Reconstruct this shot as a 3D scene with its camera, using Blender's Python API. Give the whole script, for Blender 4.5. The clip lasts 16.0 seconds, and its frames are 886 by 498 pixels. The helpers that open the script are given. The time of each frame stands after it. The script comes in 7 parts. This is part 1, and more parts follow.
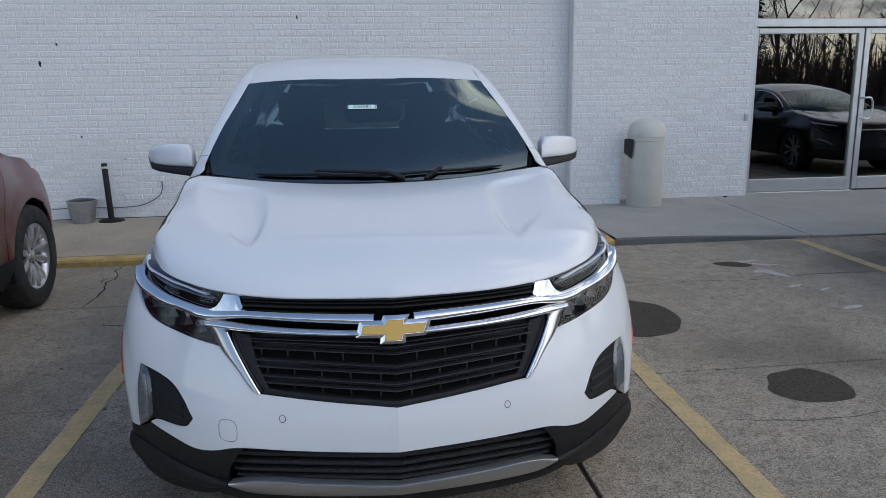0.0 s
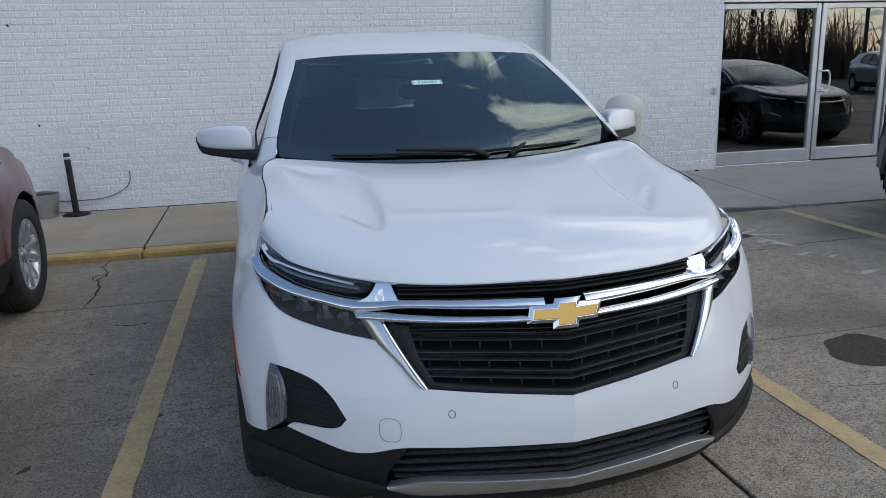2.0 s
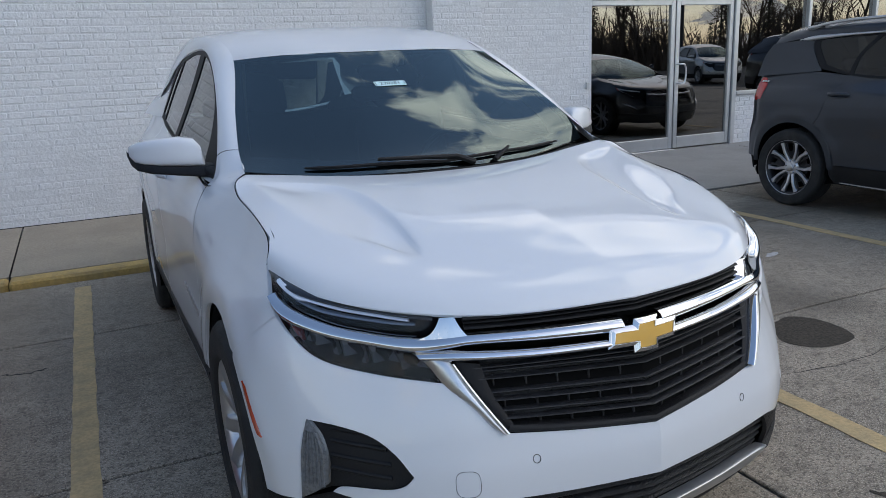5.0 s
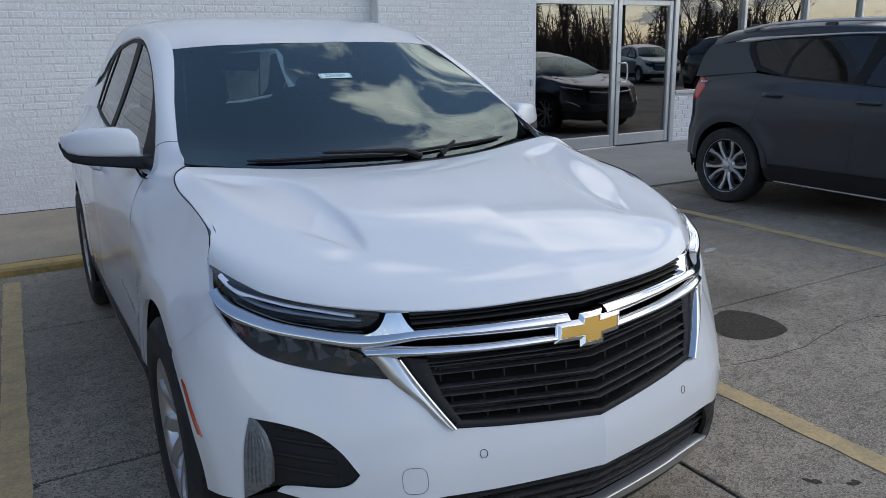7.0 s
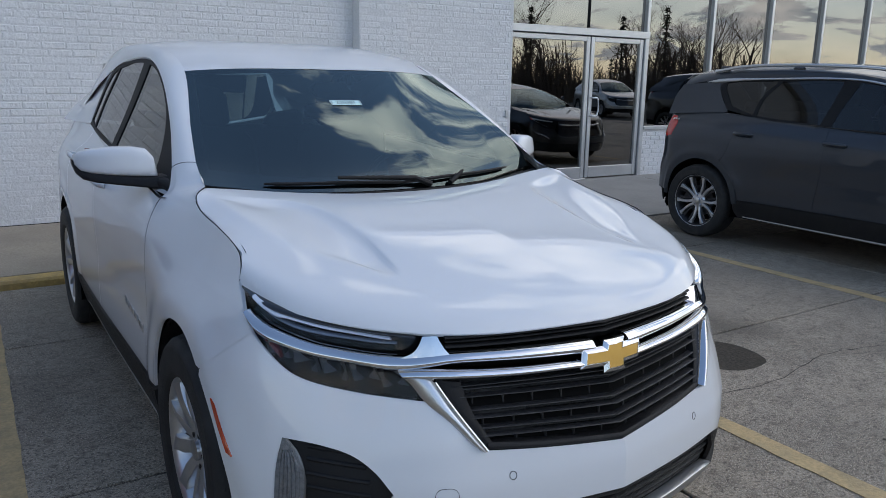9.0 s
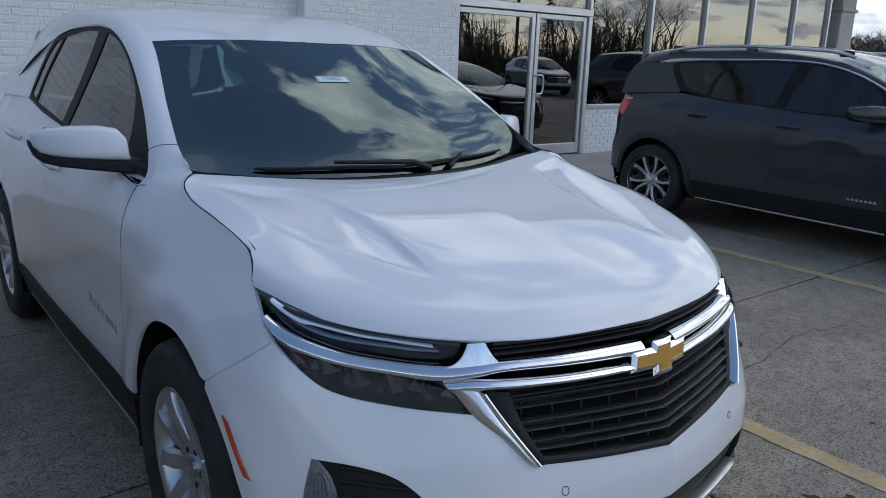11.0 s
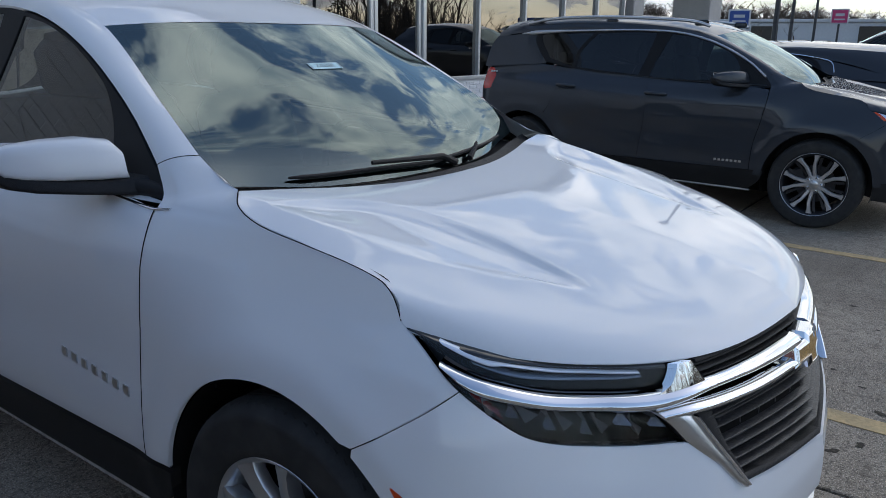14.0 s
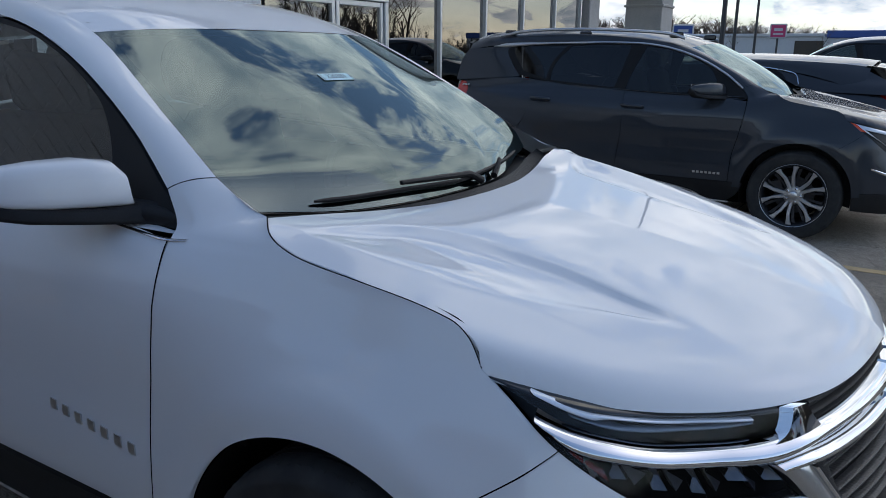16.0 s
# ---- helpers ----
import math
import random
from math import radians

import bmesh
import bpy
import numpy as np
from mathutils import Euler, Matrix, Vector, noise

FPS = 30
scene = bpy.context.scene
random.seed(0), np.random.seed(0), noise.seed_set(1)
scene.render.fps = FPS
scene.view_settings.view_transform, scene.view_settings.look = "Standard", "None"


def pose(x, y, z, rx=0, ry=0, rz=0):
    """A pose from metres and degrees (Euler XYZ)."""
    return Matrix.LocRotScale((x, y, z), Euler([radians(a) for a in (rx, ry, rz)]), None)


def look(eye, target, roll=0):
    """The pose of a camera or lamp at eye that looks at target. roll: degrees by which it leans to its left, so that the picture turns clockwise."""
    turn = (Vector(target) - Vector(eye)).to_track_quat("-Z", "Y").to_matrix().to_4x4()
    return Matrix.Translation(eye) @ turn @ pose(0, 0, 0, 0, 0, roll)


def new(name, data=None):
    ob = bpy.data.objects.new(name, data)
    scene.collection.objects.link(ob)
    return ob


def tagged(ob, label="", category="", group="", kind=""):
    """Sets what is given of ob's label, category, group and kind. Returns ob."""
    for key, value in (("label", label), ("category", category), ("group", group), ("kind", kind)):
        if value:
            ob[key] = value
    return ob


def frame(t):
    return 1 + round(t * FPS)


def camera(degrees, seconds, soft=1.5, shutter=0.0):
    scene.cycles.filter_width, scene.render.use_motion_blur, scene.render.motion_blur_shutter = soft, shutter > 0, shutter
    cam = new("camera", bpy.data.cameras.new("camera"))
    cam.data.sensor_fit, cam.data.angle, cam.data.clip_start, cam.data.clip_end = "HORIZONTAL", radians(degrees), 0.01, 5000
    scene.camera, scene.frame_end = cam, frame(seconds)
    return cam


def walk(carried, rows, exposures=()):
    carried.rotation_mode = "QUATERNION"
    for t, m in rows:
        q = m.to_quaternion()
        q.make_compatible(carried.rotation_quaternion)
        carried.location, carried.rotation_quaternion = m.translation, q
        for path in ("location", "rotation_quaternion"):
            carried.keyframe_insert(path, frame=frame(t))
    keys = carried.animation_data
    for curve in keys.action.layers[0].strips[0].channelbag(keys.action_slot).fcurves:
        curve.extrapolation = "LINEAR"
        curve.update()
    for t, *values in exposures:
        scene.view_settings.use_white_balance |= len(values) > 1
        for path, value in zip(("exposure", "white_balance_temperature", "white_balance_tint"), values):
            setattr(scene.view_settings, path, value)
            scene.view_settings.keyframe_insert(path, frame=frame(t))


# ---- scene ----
cam = camera(61.0, 16.0, 0.8)
PATH = [
    (0, (-0.117, -1.998, 1.464), (0.127, -0.058, 1.047), -0.79),
    (0.5, (-0.228, -1.886, 1.478), (0.083, 0.048, 1.075), -1.13),
    (1, (-0.422, -1.851, 1.486), (-0.012, 0.065, 1.086), -1.28),
    (1.5, (-0.599, -1.827, 1.47), (-0.15, 0.074, 1.042), -1.23),
    (2, (-0.76, -1.743, 1.438), (-0.323, 0.153, 0.974), -1.69),
    (2.5, (-0.918, -1.623, 1.45), (-0.451, 0.262, 0.973), -1.61),
    (3, (-1.037, -1.601, 1.466), (-0.474, 0.262, 1.005), -0.95),
    (3.2, (-1.113, -1.581, 1.466), (-0.498, 0.266, 1.008), -0.59),
    (5.3, (-1.201, -1.294, 1.468), (-0.347, 0.445, 0.97), -2.5),
    (5.5, (-1.196, -1.292, 1.465), (-0.318, 0.432, 0.959), -2.42),
    (6, (-1.191, -1.282, 1.453), (-0.265, 0.412, 0.931), -2.05),
    (6.5, (-1.188, -1.288, 1.455), (-0.241, 0.395, 0.935), -1.62),
    (7, (-1.199, -1.293, 1.462), (-0.247, 0.393, 0.959), -1.23),
    (7.5, (-1.209, -1.293, 1.462), (-0.262, 0.399, 0.972), -0.77),
    (8, (-1.207, -1.291, 1.459), (-0.254, 0.402, 0.984), -0.28),
    (8.5, (-1.25, -1.265, 1.46), (-0.264, 0.415, 1.006), 0.29),
    (9, (-1.391, -1.247, 1.477), (-0.336, 0.395, 1.042), 0.95),
    (9.2, (-1.435, -1.245, 1.478), (-0.347, 0.377, 1.048), 1.18),
    (11.3, (-1.541, -0.872, 1.477), (-0.321, 0.629, 0.97), 1.63),
    (11.5, (-1.58, -0.833, 1.478), (-0.349, 0.656, 0.959), 1.3),
    (12, (-1.727, -0.721, 1.478), (-0.435, 0.695, 0.905), 0.82),
    (12.5, (-1.783, -0.615, 1.447), (-0.446, 0.732, 0.816), -0.07),
    (13, (-1.772, -0.432, 1.425), (-0.389, 0.863, 0.784), -0.55),
    (13.5, (-1.793, -0.306, 1.467), (-0.336, 0.926, 0.867), -0.04),
    (14, (-1.856, -0.192, 1.483), (-0.3, 0.94, 0.938), 0.63),
    (14.5, (-1.943, -0.108, 1.486), (-0.314, 0.932, 0.973), 1.35),
    (15, (-1.961, -0.063, 1.48), (-0.311, 0.944, 0.968), 1.42),
    (15.5, (-1.9, 0.02, 1.461), (-0.26, 1.041, 0.943), 1.09),
    (16, (-1.818, 0.112, 1.461), (-0.182, 1.143, 0.953), 0.52),
]
EXPO = [(0, -0.03, 6800, 10), (1.5, 0.03, 6800, 10), (3, 0.05, 6800, 10), (8, -0.02, 6750, 10), (9.2, -0.07, 6650, 10), (11.5, -0.28, 6350, 10), (12, -0.26, 6400, 10), (12.5, 0.08, 6550, 10), (13.2, 0.16, 6550, 10), (14.5, -0.47, 6350, 10), (16, -0.39, 6300, 10)]
walk(cam, [(t, look(eye, target, roll)) for t, eye, target, roll in PATH], EXPO)

# ---------- sky and sun ----------
SUN_AZ, SUN_EL = 134.0, 38.0      # degrees clockwise from +y, and up
BANK_AZ, BANK_EL = 75.0, 20.0      # the middle of the cloud bank
world = bpy.data.worlds.new("sky")
scene.world = world
world.use_nodes = True
wn, wl = world.node_tree.nodes, world.node_tree.links
wn.clear()


def wnode(kind, **values):
    n = wn.new(kind)
    for k, v in values.items():
        n.inputs[k].default_value = v
    return n


sky = wn.new("ShaderNodeTexSky")
sky.sky_type, sky.sun_disc = "NISHITA", False
sky.sun_elevation, sky.sun_rotation = radians(SUN_EL), radians(SUN_AZ)
sky.air_density, sky.dust_density, sky.ozone_density = 1.0, 0.6, 1.4
coord = wn.new("ShaderNodeTexCoord")
split = wn.new("ShaderNodeSeparateXYZ")
wl.new(coord.outputs["Generated"], split.inputs[0])
lift = wn.new("ShaderNodeMath")
lift.operation = "MAXIMUM"
lift.inputs[1].default_value = 0.0
wl.new(split.outputs["Z"], lift.inputs[0])
plus = wn.new("ShaderNodeMath")
plus.operation = "ADD"
plus.inputs[1].default_value = 0.26
wl.new(lift.outputs[0], plus.inputs[0])
flat = []
for axis in "XY":
    d = wn.new("ShaderNodeMath")
    d.operation = "DIVIDE"
    wl.new(split.outputs[axis], d.inputs[0])
    wl.new(plus.outputs[0], d.inputs[1])
    flat.append(d)
join = wn.new("ShaderNodeCombineXYZ")
wl.new(flat[0].outputs[0], join.inputs[0])
wl.new(flat[1].outputs[0], join.inputs[1])
cloud = wnode("ShaderNodeTexNoise", Scale=2.3, Detail=10.0, Roughness=0.62, Distortion=0.45)
wl.new(join.outputs[0], cloud.inputs["Vector"])
cover = wn.new("ShaderNodeValToRGB")
cover.color_ramp.elements[0].position, cover.color_ramp.elements[1].position = 0.525, 0.585
cover.color_ramp.elements[0].color, cover.color_ramp.elements[1].color = (0.0, 0.0, 0.0, 1), (1, 1, 1, 1)
# the clouds are brighter towards the sun
sdir = Vector((math.sin(radians(SUN_AZ)) * math.cos(radians(SUN_EL)), math.cos(radians(SUN_AZ)) * math.cos(radians(SUN_EL)), math.sin(radians(SUN_EL))))
dotp = wn.new("ShaderNodeVectorMath")
dotp.operation = "DOT_PRODUCT"
wl.new(coord.outputs["Generated"], dotp.inputs[0])
dotp.inputs[1].default_value = (math.sin(radians(BANK_AZ)) * math.cos(radians(BANK_EL)), math.cos(radians(BANK_AZ)) * math.cos(radians(BANK_EL)), math.sin(radians(BANK_EL)))
glow = wn.new("ShaderNodeMapRange")
glow.inputs["From Min"].default_value, glow.inputs["From Max"].default_value = -1.0, 1.0
glow.inputs["To Min"].default_value, glow.inputs["To Max"].default_value = 0.0, 1.0
wl.new(dotp.outputs["Value"], glow.inputs["Value"])
bank = wn.new("ShaderNodeMapRange")      # a bank of cloud on the sunny side, clear overhead
bank.inputs["From Min"].default_value, bank.inputs["From Max"].default_value = 0.77, 0.88
bank.inputs["To Min"].default_value, bank.inputs["To Max"].default_value = -0.13, 0.09
wl.new(glow.outputs[0], bank.inputs["Value"])
rim = wn.new("ShaderNodeMapRange")      # broken cloud low all round
rim.inputs["From Min"].default_value, rim.inputs["From Max"].default_value = 0.05, 0.48
rim.inputs["To Min"].default_value, rim.inputs["To Max"].default_value = 0.03, -0.13
wl.new(split.outputs["Z"], rim.inputs["Value"])
both = wn.new("ShaderNodeMath")
both.operation = "MAXIMUM"
dot2 = wn.new("ShaderNodeVectorMath")      # a lone cloud north of the bank
dot2.operation = "DOT_PRODUCT"
wl.new(coord.outputs["Generated"], dot2.inputs[0])
dot2.inputs[1].default_value = (math.sin(radians(29)) * math.cos(radians(44)), math.cos(radians(29)) * math.cos(radians(44)), math.sin(radians(44)))
lone = wn.new("ShaderNodeMapRange")
lone.inputs["From Min"].default_value, lone.inputs["From Max"].default_value = 0.970, 0.998
lone.inputs["To Min"].default_value, lone.inputs["To Max"].default_value = -0.13, 0.10
wl.new(dot2.outputs["Value"], lone.inputs["Value"])
east = wn.new("ShaderNodeMath")
east.operation = "MAXIMUM"
wl.new(bank.outputs[0], east.inputs[0])
wl.new(lone.outputs[0], east.inputs[1])
wl.new(east.outputs[0], both.inputs[0])
wl.new(rim.outputs[0], both.inputs[1])
more = wn.new("ShaderNodeMath")
more.operation = "ADD"
wl.new(both.outputs[0], more.inputs[0])
wl.new(cloud.outputs["Fac"], more.inputs[1])
wl.new(more.outputs[0], cover.inputs[0])
gpow = wn.new("ShaderNodeMath")
gpow.operation = "POWER"
gpow.inputs[1].default_value = 14.0
wl.new(glow.outputs[0], gpow.inputs[0])
gmul = wn.new("ShaderNodeMath")
gmul.operation = "MULTIPLY_ADD"
gmul.inputs[1].default_value, gmul.inputs[2].default_value = 2.0, 12.5
wl.new(gpow.outputs[0], gmul.inputs[0])
shade = wnode("ShaderNodeTexNoise", Scale=5.0, Detail=8.0, Roughness=0.6)
wl.new(join.outputs[0], shade.inputs["Vector"])
sramp = wn.new("ShaderNodeValToRGB")
sramp.color_ramp.elements[0].position, sramp.color_ramp.elements[1].position = 0.35, 0.65
sramp.color_ramp.elements[0].color, sramp.color_ramp.elements[1].color = (0.42, 0.48, 0.55, 1), (1.0, 0.98, 0.95, 1)
wl.new(shade.outputs["Fac"], sramp.inputs[0])
high = wn.new("ShaderNodeMapRange")      # clouds low over the horizon are dimmer
high.inputs["From Max"].default_value, high.inputs["To Max"].default_value = 0.9, 1.15
high.inputs["To Min"].default_value = 0.85
wl.new(split.outputs["Z"], high.inputs["Value"])
gain = wn.new("ShaderNodeMath")
gain.operation = "MULTIPLY"
wl.new(gmul.outputs[0], gain.inputs[0])
wl.new(high.outputs[0], gain.inputs[1])
cmul = wn.new("ShaderNodeVectorMath")
cmul.operation = "SCALE"
wl.new(sramp.outputs[0], cmul.inputs[0])
wl.new(gain.outputs[0], cmul.inputs["Scale"])
mixc = wn.new("ShaderNodeMix")
mixc.data_type = "RGBA"
haze = wn.new("ShaderNodeMapRange")      # pale haze over the horizon
haze.inputs["From Max"].default_value, haze.inputs["To Min"].default_value, haze.inputs["To Max"].default_value = 0.40, 0.46, 0.0
wl.new(split.outputs["Z"], haze.inputs["Value"])
veil = wn.new("ShaderNodeMath")
veil.operation = "MAXIMUM"
wl.new(cover.outputs[0], veil.inputs[0])
wl.new(haze.outputs[0], veil.inputs[1])
wl.new(veil.outputs[0], mixc.inputs["Factor"])
sboost = wn.new("ShaderNodeVectorMath")
sboost.operation = "SCALE"
sboost.inputs["Scale"].default_value = 1.45
wl.new(sky.outputs[0], sboost.inputs[0])
wl.new(sboost.outputs[0], mixc.inputs[6])
wl.new(cmul.outputs[0], mixc.inputs[7])
back = wnode("ShaderNodeBackground", Strength=0.15)
wl.new(mixc.outputs[2], back.inputs["Color"])
wout = wn.new("ShaderNodeOutputWorld")
wl.new(back.outputs[0], wout.inputs["Surface"])

sun = new("sun", bpy.data.lights.new("sun", "SUN"))
sun.data.energy, sun.data.angle, sun.data.color = 0.16, radians(60.0), (1.0, 0.93, 0.82)
sun.matrix_world = look(sdir * 50, (0, 0, 0))


# ---------- materials ----------
def material(name, base, rough=0.5, metal=0.0, coat=0.0, spec=0.5, grain=0.0, grain_scale=40.0, spots=0.0, spot_scale=3.0, bump=0.0, bump_scale=120.0,
             tint=None, per_piece=0.0, coat_rough=0.03, coat_ior=1.5):
    """A painted, cast or pressed surface: base colour with grain and larger stains, and a fine relief."""
    m = bpy.data.materials.new(name)
    m.use_nodes = True
    nt = m.node_tree
    b = nt.nodes["Principled BSDF"]
    b.inputs["Roughness"].default_value, b.inputs["Metallic"].default_value = rough, metal
    b.inputs["Coat Weight"].default_value, b.inputs["Coat Roughness"].default_value = coat, coat_rough
    b.inputs["Specular IOR Level"].default_value = spec
    b.inputs["Coat IOR"].default_value = coat_ior
    tc = nt.nodes.new("ShaderNodeTexCoord")
    geo = nt.nodes.new("ShaderNodeNewGeometry")
    col = nt.nodes.new("ShaderNodeRGB")
    col.outputs[0].default_value = (*base, 1)
    last = col.outputs[0]

    def mixed(last, fac, other, kind="MIX"):
        mx = nt.nodes.new("ShaderNodeMix")
        mx.data_type, mx.blend_type = "RGBA", kind
        nt.links.new(fac, mx.inputs["Factor"])
        nt.links.new(last, mx.inputs[6])
        mx.inputs[7].default_value = (*other, 1)
        return mx.outputs[2]

    def noisy(scale, detail, lo, hi, top):
        n = nt.nodes.new("ShaderNodeTexNoise")
        n.inputs["Scale"].default_value, n.inputs["Detail"].default_value, n.inputs["Roughness"].default_value = scale, detail, 0.6
        nt.links.new(geo.outputs["Position"], n.inputs["Vector"])
        r = nt.nodes.new("ShaderNodeMapRange")
        r.inputs["From Min"].default_value, r.inputs["From Max"].default_value = lo, hi
        r.inputs["To Max"].default_value = top
        nt.links.new(n.outputs["Fac"], r.inputs["Value"])
        return r.outputs[0], n
    if spots:
        f, _ = noisy(spot_scale, 5.0, 0.42, 0.68, spots)
        last = mixed(last, f, tint or tuple(c * 0.45 for c in base))
    if grain:
        f, _ = noisy(grain_scale, 4.0, 0.40, 0.62, grain)
        last = mixed(last, f, tuple(c * 0.45 for c in base))
    if per_piece:
        oi = nt.nodes.new("ShaderNodeObjectInfo")
        r = nt.nodes.new("ShaderNodeMath")
        r.operation = "MULTIPLY"
        r.inputs[1].default_value = per_piece
        nt.links.new(oi.outputs["Random"], r.inputs[0])
        last = mixed(last, r.outputs[0], tuple(c * 0.6 for c in base))
    nt.links.new(last, b.inputs["Base Color"])
    if bump:
        n = nt.nodes.new("ShaderNodeTexNoise")
        n.inputs["Scale"].default_value, n.inputs["Detail"].default_value = bump_scale, 4.0
        nt.links.new(geo.outputs["Position"], n.inputs["Vector"])
        bp = nt.nodes.new("ShaderNodeBump")
        bp.inputs["Strength"].default_value, bp.inputs["Distance"].default_value = bump, 0.01
        nt.links.new(n.outputs["Fac"], bp.inputs["Height"])
        nt.links.new(bp.outputs[0], b.inputs["Normal"])
    return m


def glass_material(name, tint, ior=1.5, gloss=0.0, film_colour=(1.0, 1.0, 1.0)):
    """A thin pane: clear with a tint, and a mirror by Fresnel; film_colour: the tint of what it mirrors."""
    m = bpy.data.materials.new(name)
    m.use_nodes = True
    nt = m.node_tree
    nt.nodes.clear()
    out = nt.nodes.new("ShaderNodeOutputMaterial")
    clear, mirror, mx, fr = (nt.nodes.new("ShaderNode" + k) for k in ("BsdfTransparent", "BsdfGlossy", "MixShader", "Fresnel"))
    clear.inputs[0].default_value = (*tint, 1)
    mirror.inputs["Roughness"].default_value = gloss
    mirror.inputs["Color"].default_value = (*film_colour, 1)
    fr.inputs[0].default_value = ior
    nt.links.new(fr.outputs[0], mx.inputs[0])
    nt.links.new(clear.outputs[0], mx.inputs[1])
    nt.links.new(mirror.outputs[0], mx.inputs[2])
    nt.links.new(mx.outputs[0], out.inputs[0])
    return m


WHITE = material("white_car_paint", (0.80, 0.81, 0.82), 0.4, coat=1.0, spec=0.12, spots=0.04, spot_scale=2.0, tint=(0.73, 0.74, 0.75), coat_rough=0.01, coat_ior=1.5)
GREY_PAINT = material("dark_grey_car_paint", (0.034, 0.040, 0.050), 0.35, spec=0.15, coat=0.9, coat_ior=1.46, grain=0.25, grain_scale=900.0, spots=0.3, spot_scale=3.0, tint=(0.034, 0.035, 0.037))
RED_PAINT = material("red_car_paint", (0.12, 0.015, 0.013), 0.4, metal=0.3, coat=0.9, grain=0.2, grain_scale=700.0, spots=0.2, spot_scale=4.0, tint=(0.15, 0.05, 0.04))
BLACK_PAINT = material("black_car_paint", (0.008, 0.008, 0.01), 0.3, coat=1.0, spots=0.1, tint=(0.02, 0.02, 0.02))
SILVER_PAINT = material("silver_car_paint", (0.45, 0.46, 0.47), 0.3, metal=0.6, coat=0.8)
CHROME = material("chrome", (0.74, 0.75, 0.77), 0.045, metal=1.0)
SATIN = material("satin_chrome", (0.62, 0.63, 0.64), 0.28, metal=1.0, grain=0.1, grain_scale=300.0)
ALLOY = material("silver_alloy", (0.60, 0.61, 0.63), 0.30, metal=0.85, spots=0.3, spot_scale=9.0, tint=(0.35, 0.33, 0.30))
ALLOY_DARK = material("dark_painted_alloy", (0.03, 0.03, 0.033), 0.4, metal=0.4)
PLASTIC = material("black_textured_plastic", (0.010, 0.010, 0.011), 0.55, spec=0.35, spots=0.35, spot_scale=9.0, tint=(0.024, 0.023, 0.022), grain=0.5, grain_scale=260.0, bump=0.25, bump_scale=900.0)
TRIM = material("matt_black_trim", (0.010, 0.010, 0.011), 0.6, spec=0.25, spots=0.2, spot_scale=8.0, tint=(0.02, 0.02, 0.02))
GLOSS_BLACK = material("gloss_black_plastic", (0.008, 0.008, 0.009), 0.12, coat=0.6)
SLAT_EDGE = material("glossy_slat_edge", (0.014, 0.014, 0.016), 0.45, coat=0.15, spots=0.5, spot_scale=60.0, tint=(0.05, 0.05, 0.052), bump=0.3, bump_scale=150.0)
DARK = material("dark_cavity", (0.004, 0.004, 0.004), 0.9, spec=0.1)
TYRE = material("tyre_rubber", (0.018, 0.018, 0.018), 0.75, spots=0.5, spot_scale=14.0, tint=(0.05, 0.048, 0.044), bump=0.2, bump_scale=500.0)
GOLD = material("gold_emblem", (0.62, 0.36, 0.075), 0.26, metal=0.55, coat=0.5, grain=0.1, grain_scale=600.0)
ORANGE = material("orange_reflector", (0.75, 0.07, 0.008), 0.18, coat=1.0, grain=0.3, grain_scale=500.0)
RED_LENS = material("red_lamp_lens", (0.55, 0.02, 0.015), 0.15, coat=1.0)
REDLAMP = material("red_lamp_plastic", (0.16, 0.006, 0.006), 0.1, coat=1.0)
LAMP_DARK = material("smoked_lamp_housing", (0.007, 0.008, 0.010), 0.35, spec=0.25)
GUIDE = material("white_light_guide", (0.72, 0.78, 0.86), 0.12, coat=1.0, metal=0.2)
LAMP_BLUE = material("lamp_light_guide", (0.25, 0.30, 0.38), 0.12, coat=1.0, metal=0.3)
REFLECTOR = material("lamp_reflector", (0.24, 0.25, 0.27), 0.30, metal=0.8, coat=0.4, spots=0.5, spot_scale=40.0, tint=(0.10, 0.10, 0.11))
FOG_LENS = material("ribbed_clear_lamp", (0.22, 0.23, 0.24), 0.22, coat=1.0, metal=0.3, spots=0.6, spot_scale=90.0, tint=(0.08, 0.085, 0.09), bump=0.5, bump_scale=260.0)
CLOTH = material("dark_seat_cloth", (0.016, 0.016, 0.017), 0.9, grain=0.4, grain_scale=300.0)
CABIN = material("dark_cabin_plastic", (0.012, 0.012, 0.013), 0.6, grain=0.2, grain_scale=200.0)
LINER = material("grey_headliner", (0.35, 0.34, 0.32), 0.9, grain=0.2, grain_scale=200.0)
WS_GLASS = glass_material("windscreen_glass", (0.19, 0.31, 0.35), 2.08, film_colour=(0.82, 0.99, 1.0))
SIDE_GLASS = glass_material("tinted_side_glass", (0.30, 0.36, 0.35), 1.55)
REAR_GLASS = glass_material("tinted_rear_glass", (0.28, 0.31, 0.31), 1.55)
DARK_GLASS = glass_material("privacy_glass", (0.06, 0.065, 0.07), 1.55)
LENS = glass_material("lamp_lens", (0.9, 0.91, 0.93), 1.38)
STORE_GLASS = glass_material("bronze_mirror_glass", (0.16, 0.13, 0.09), 2.7)


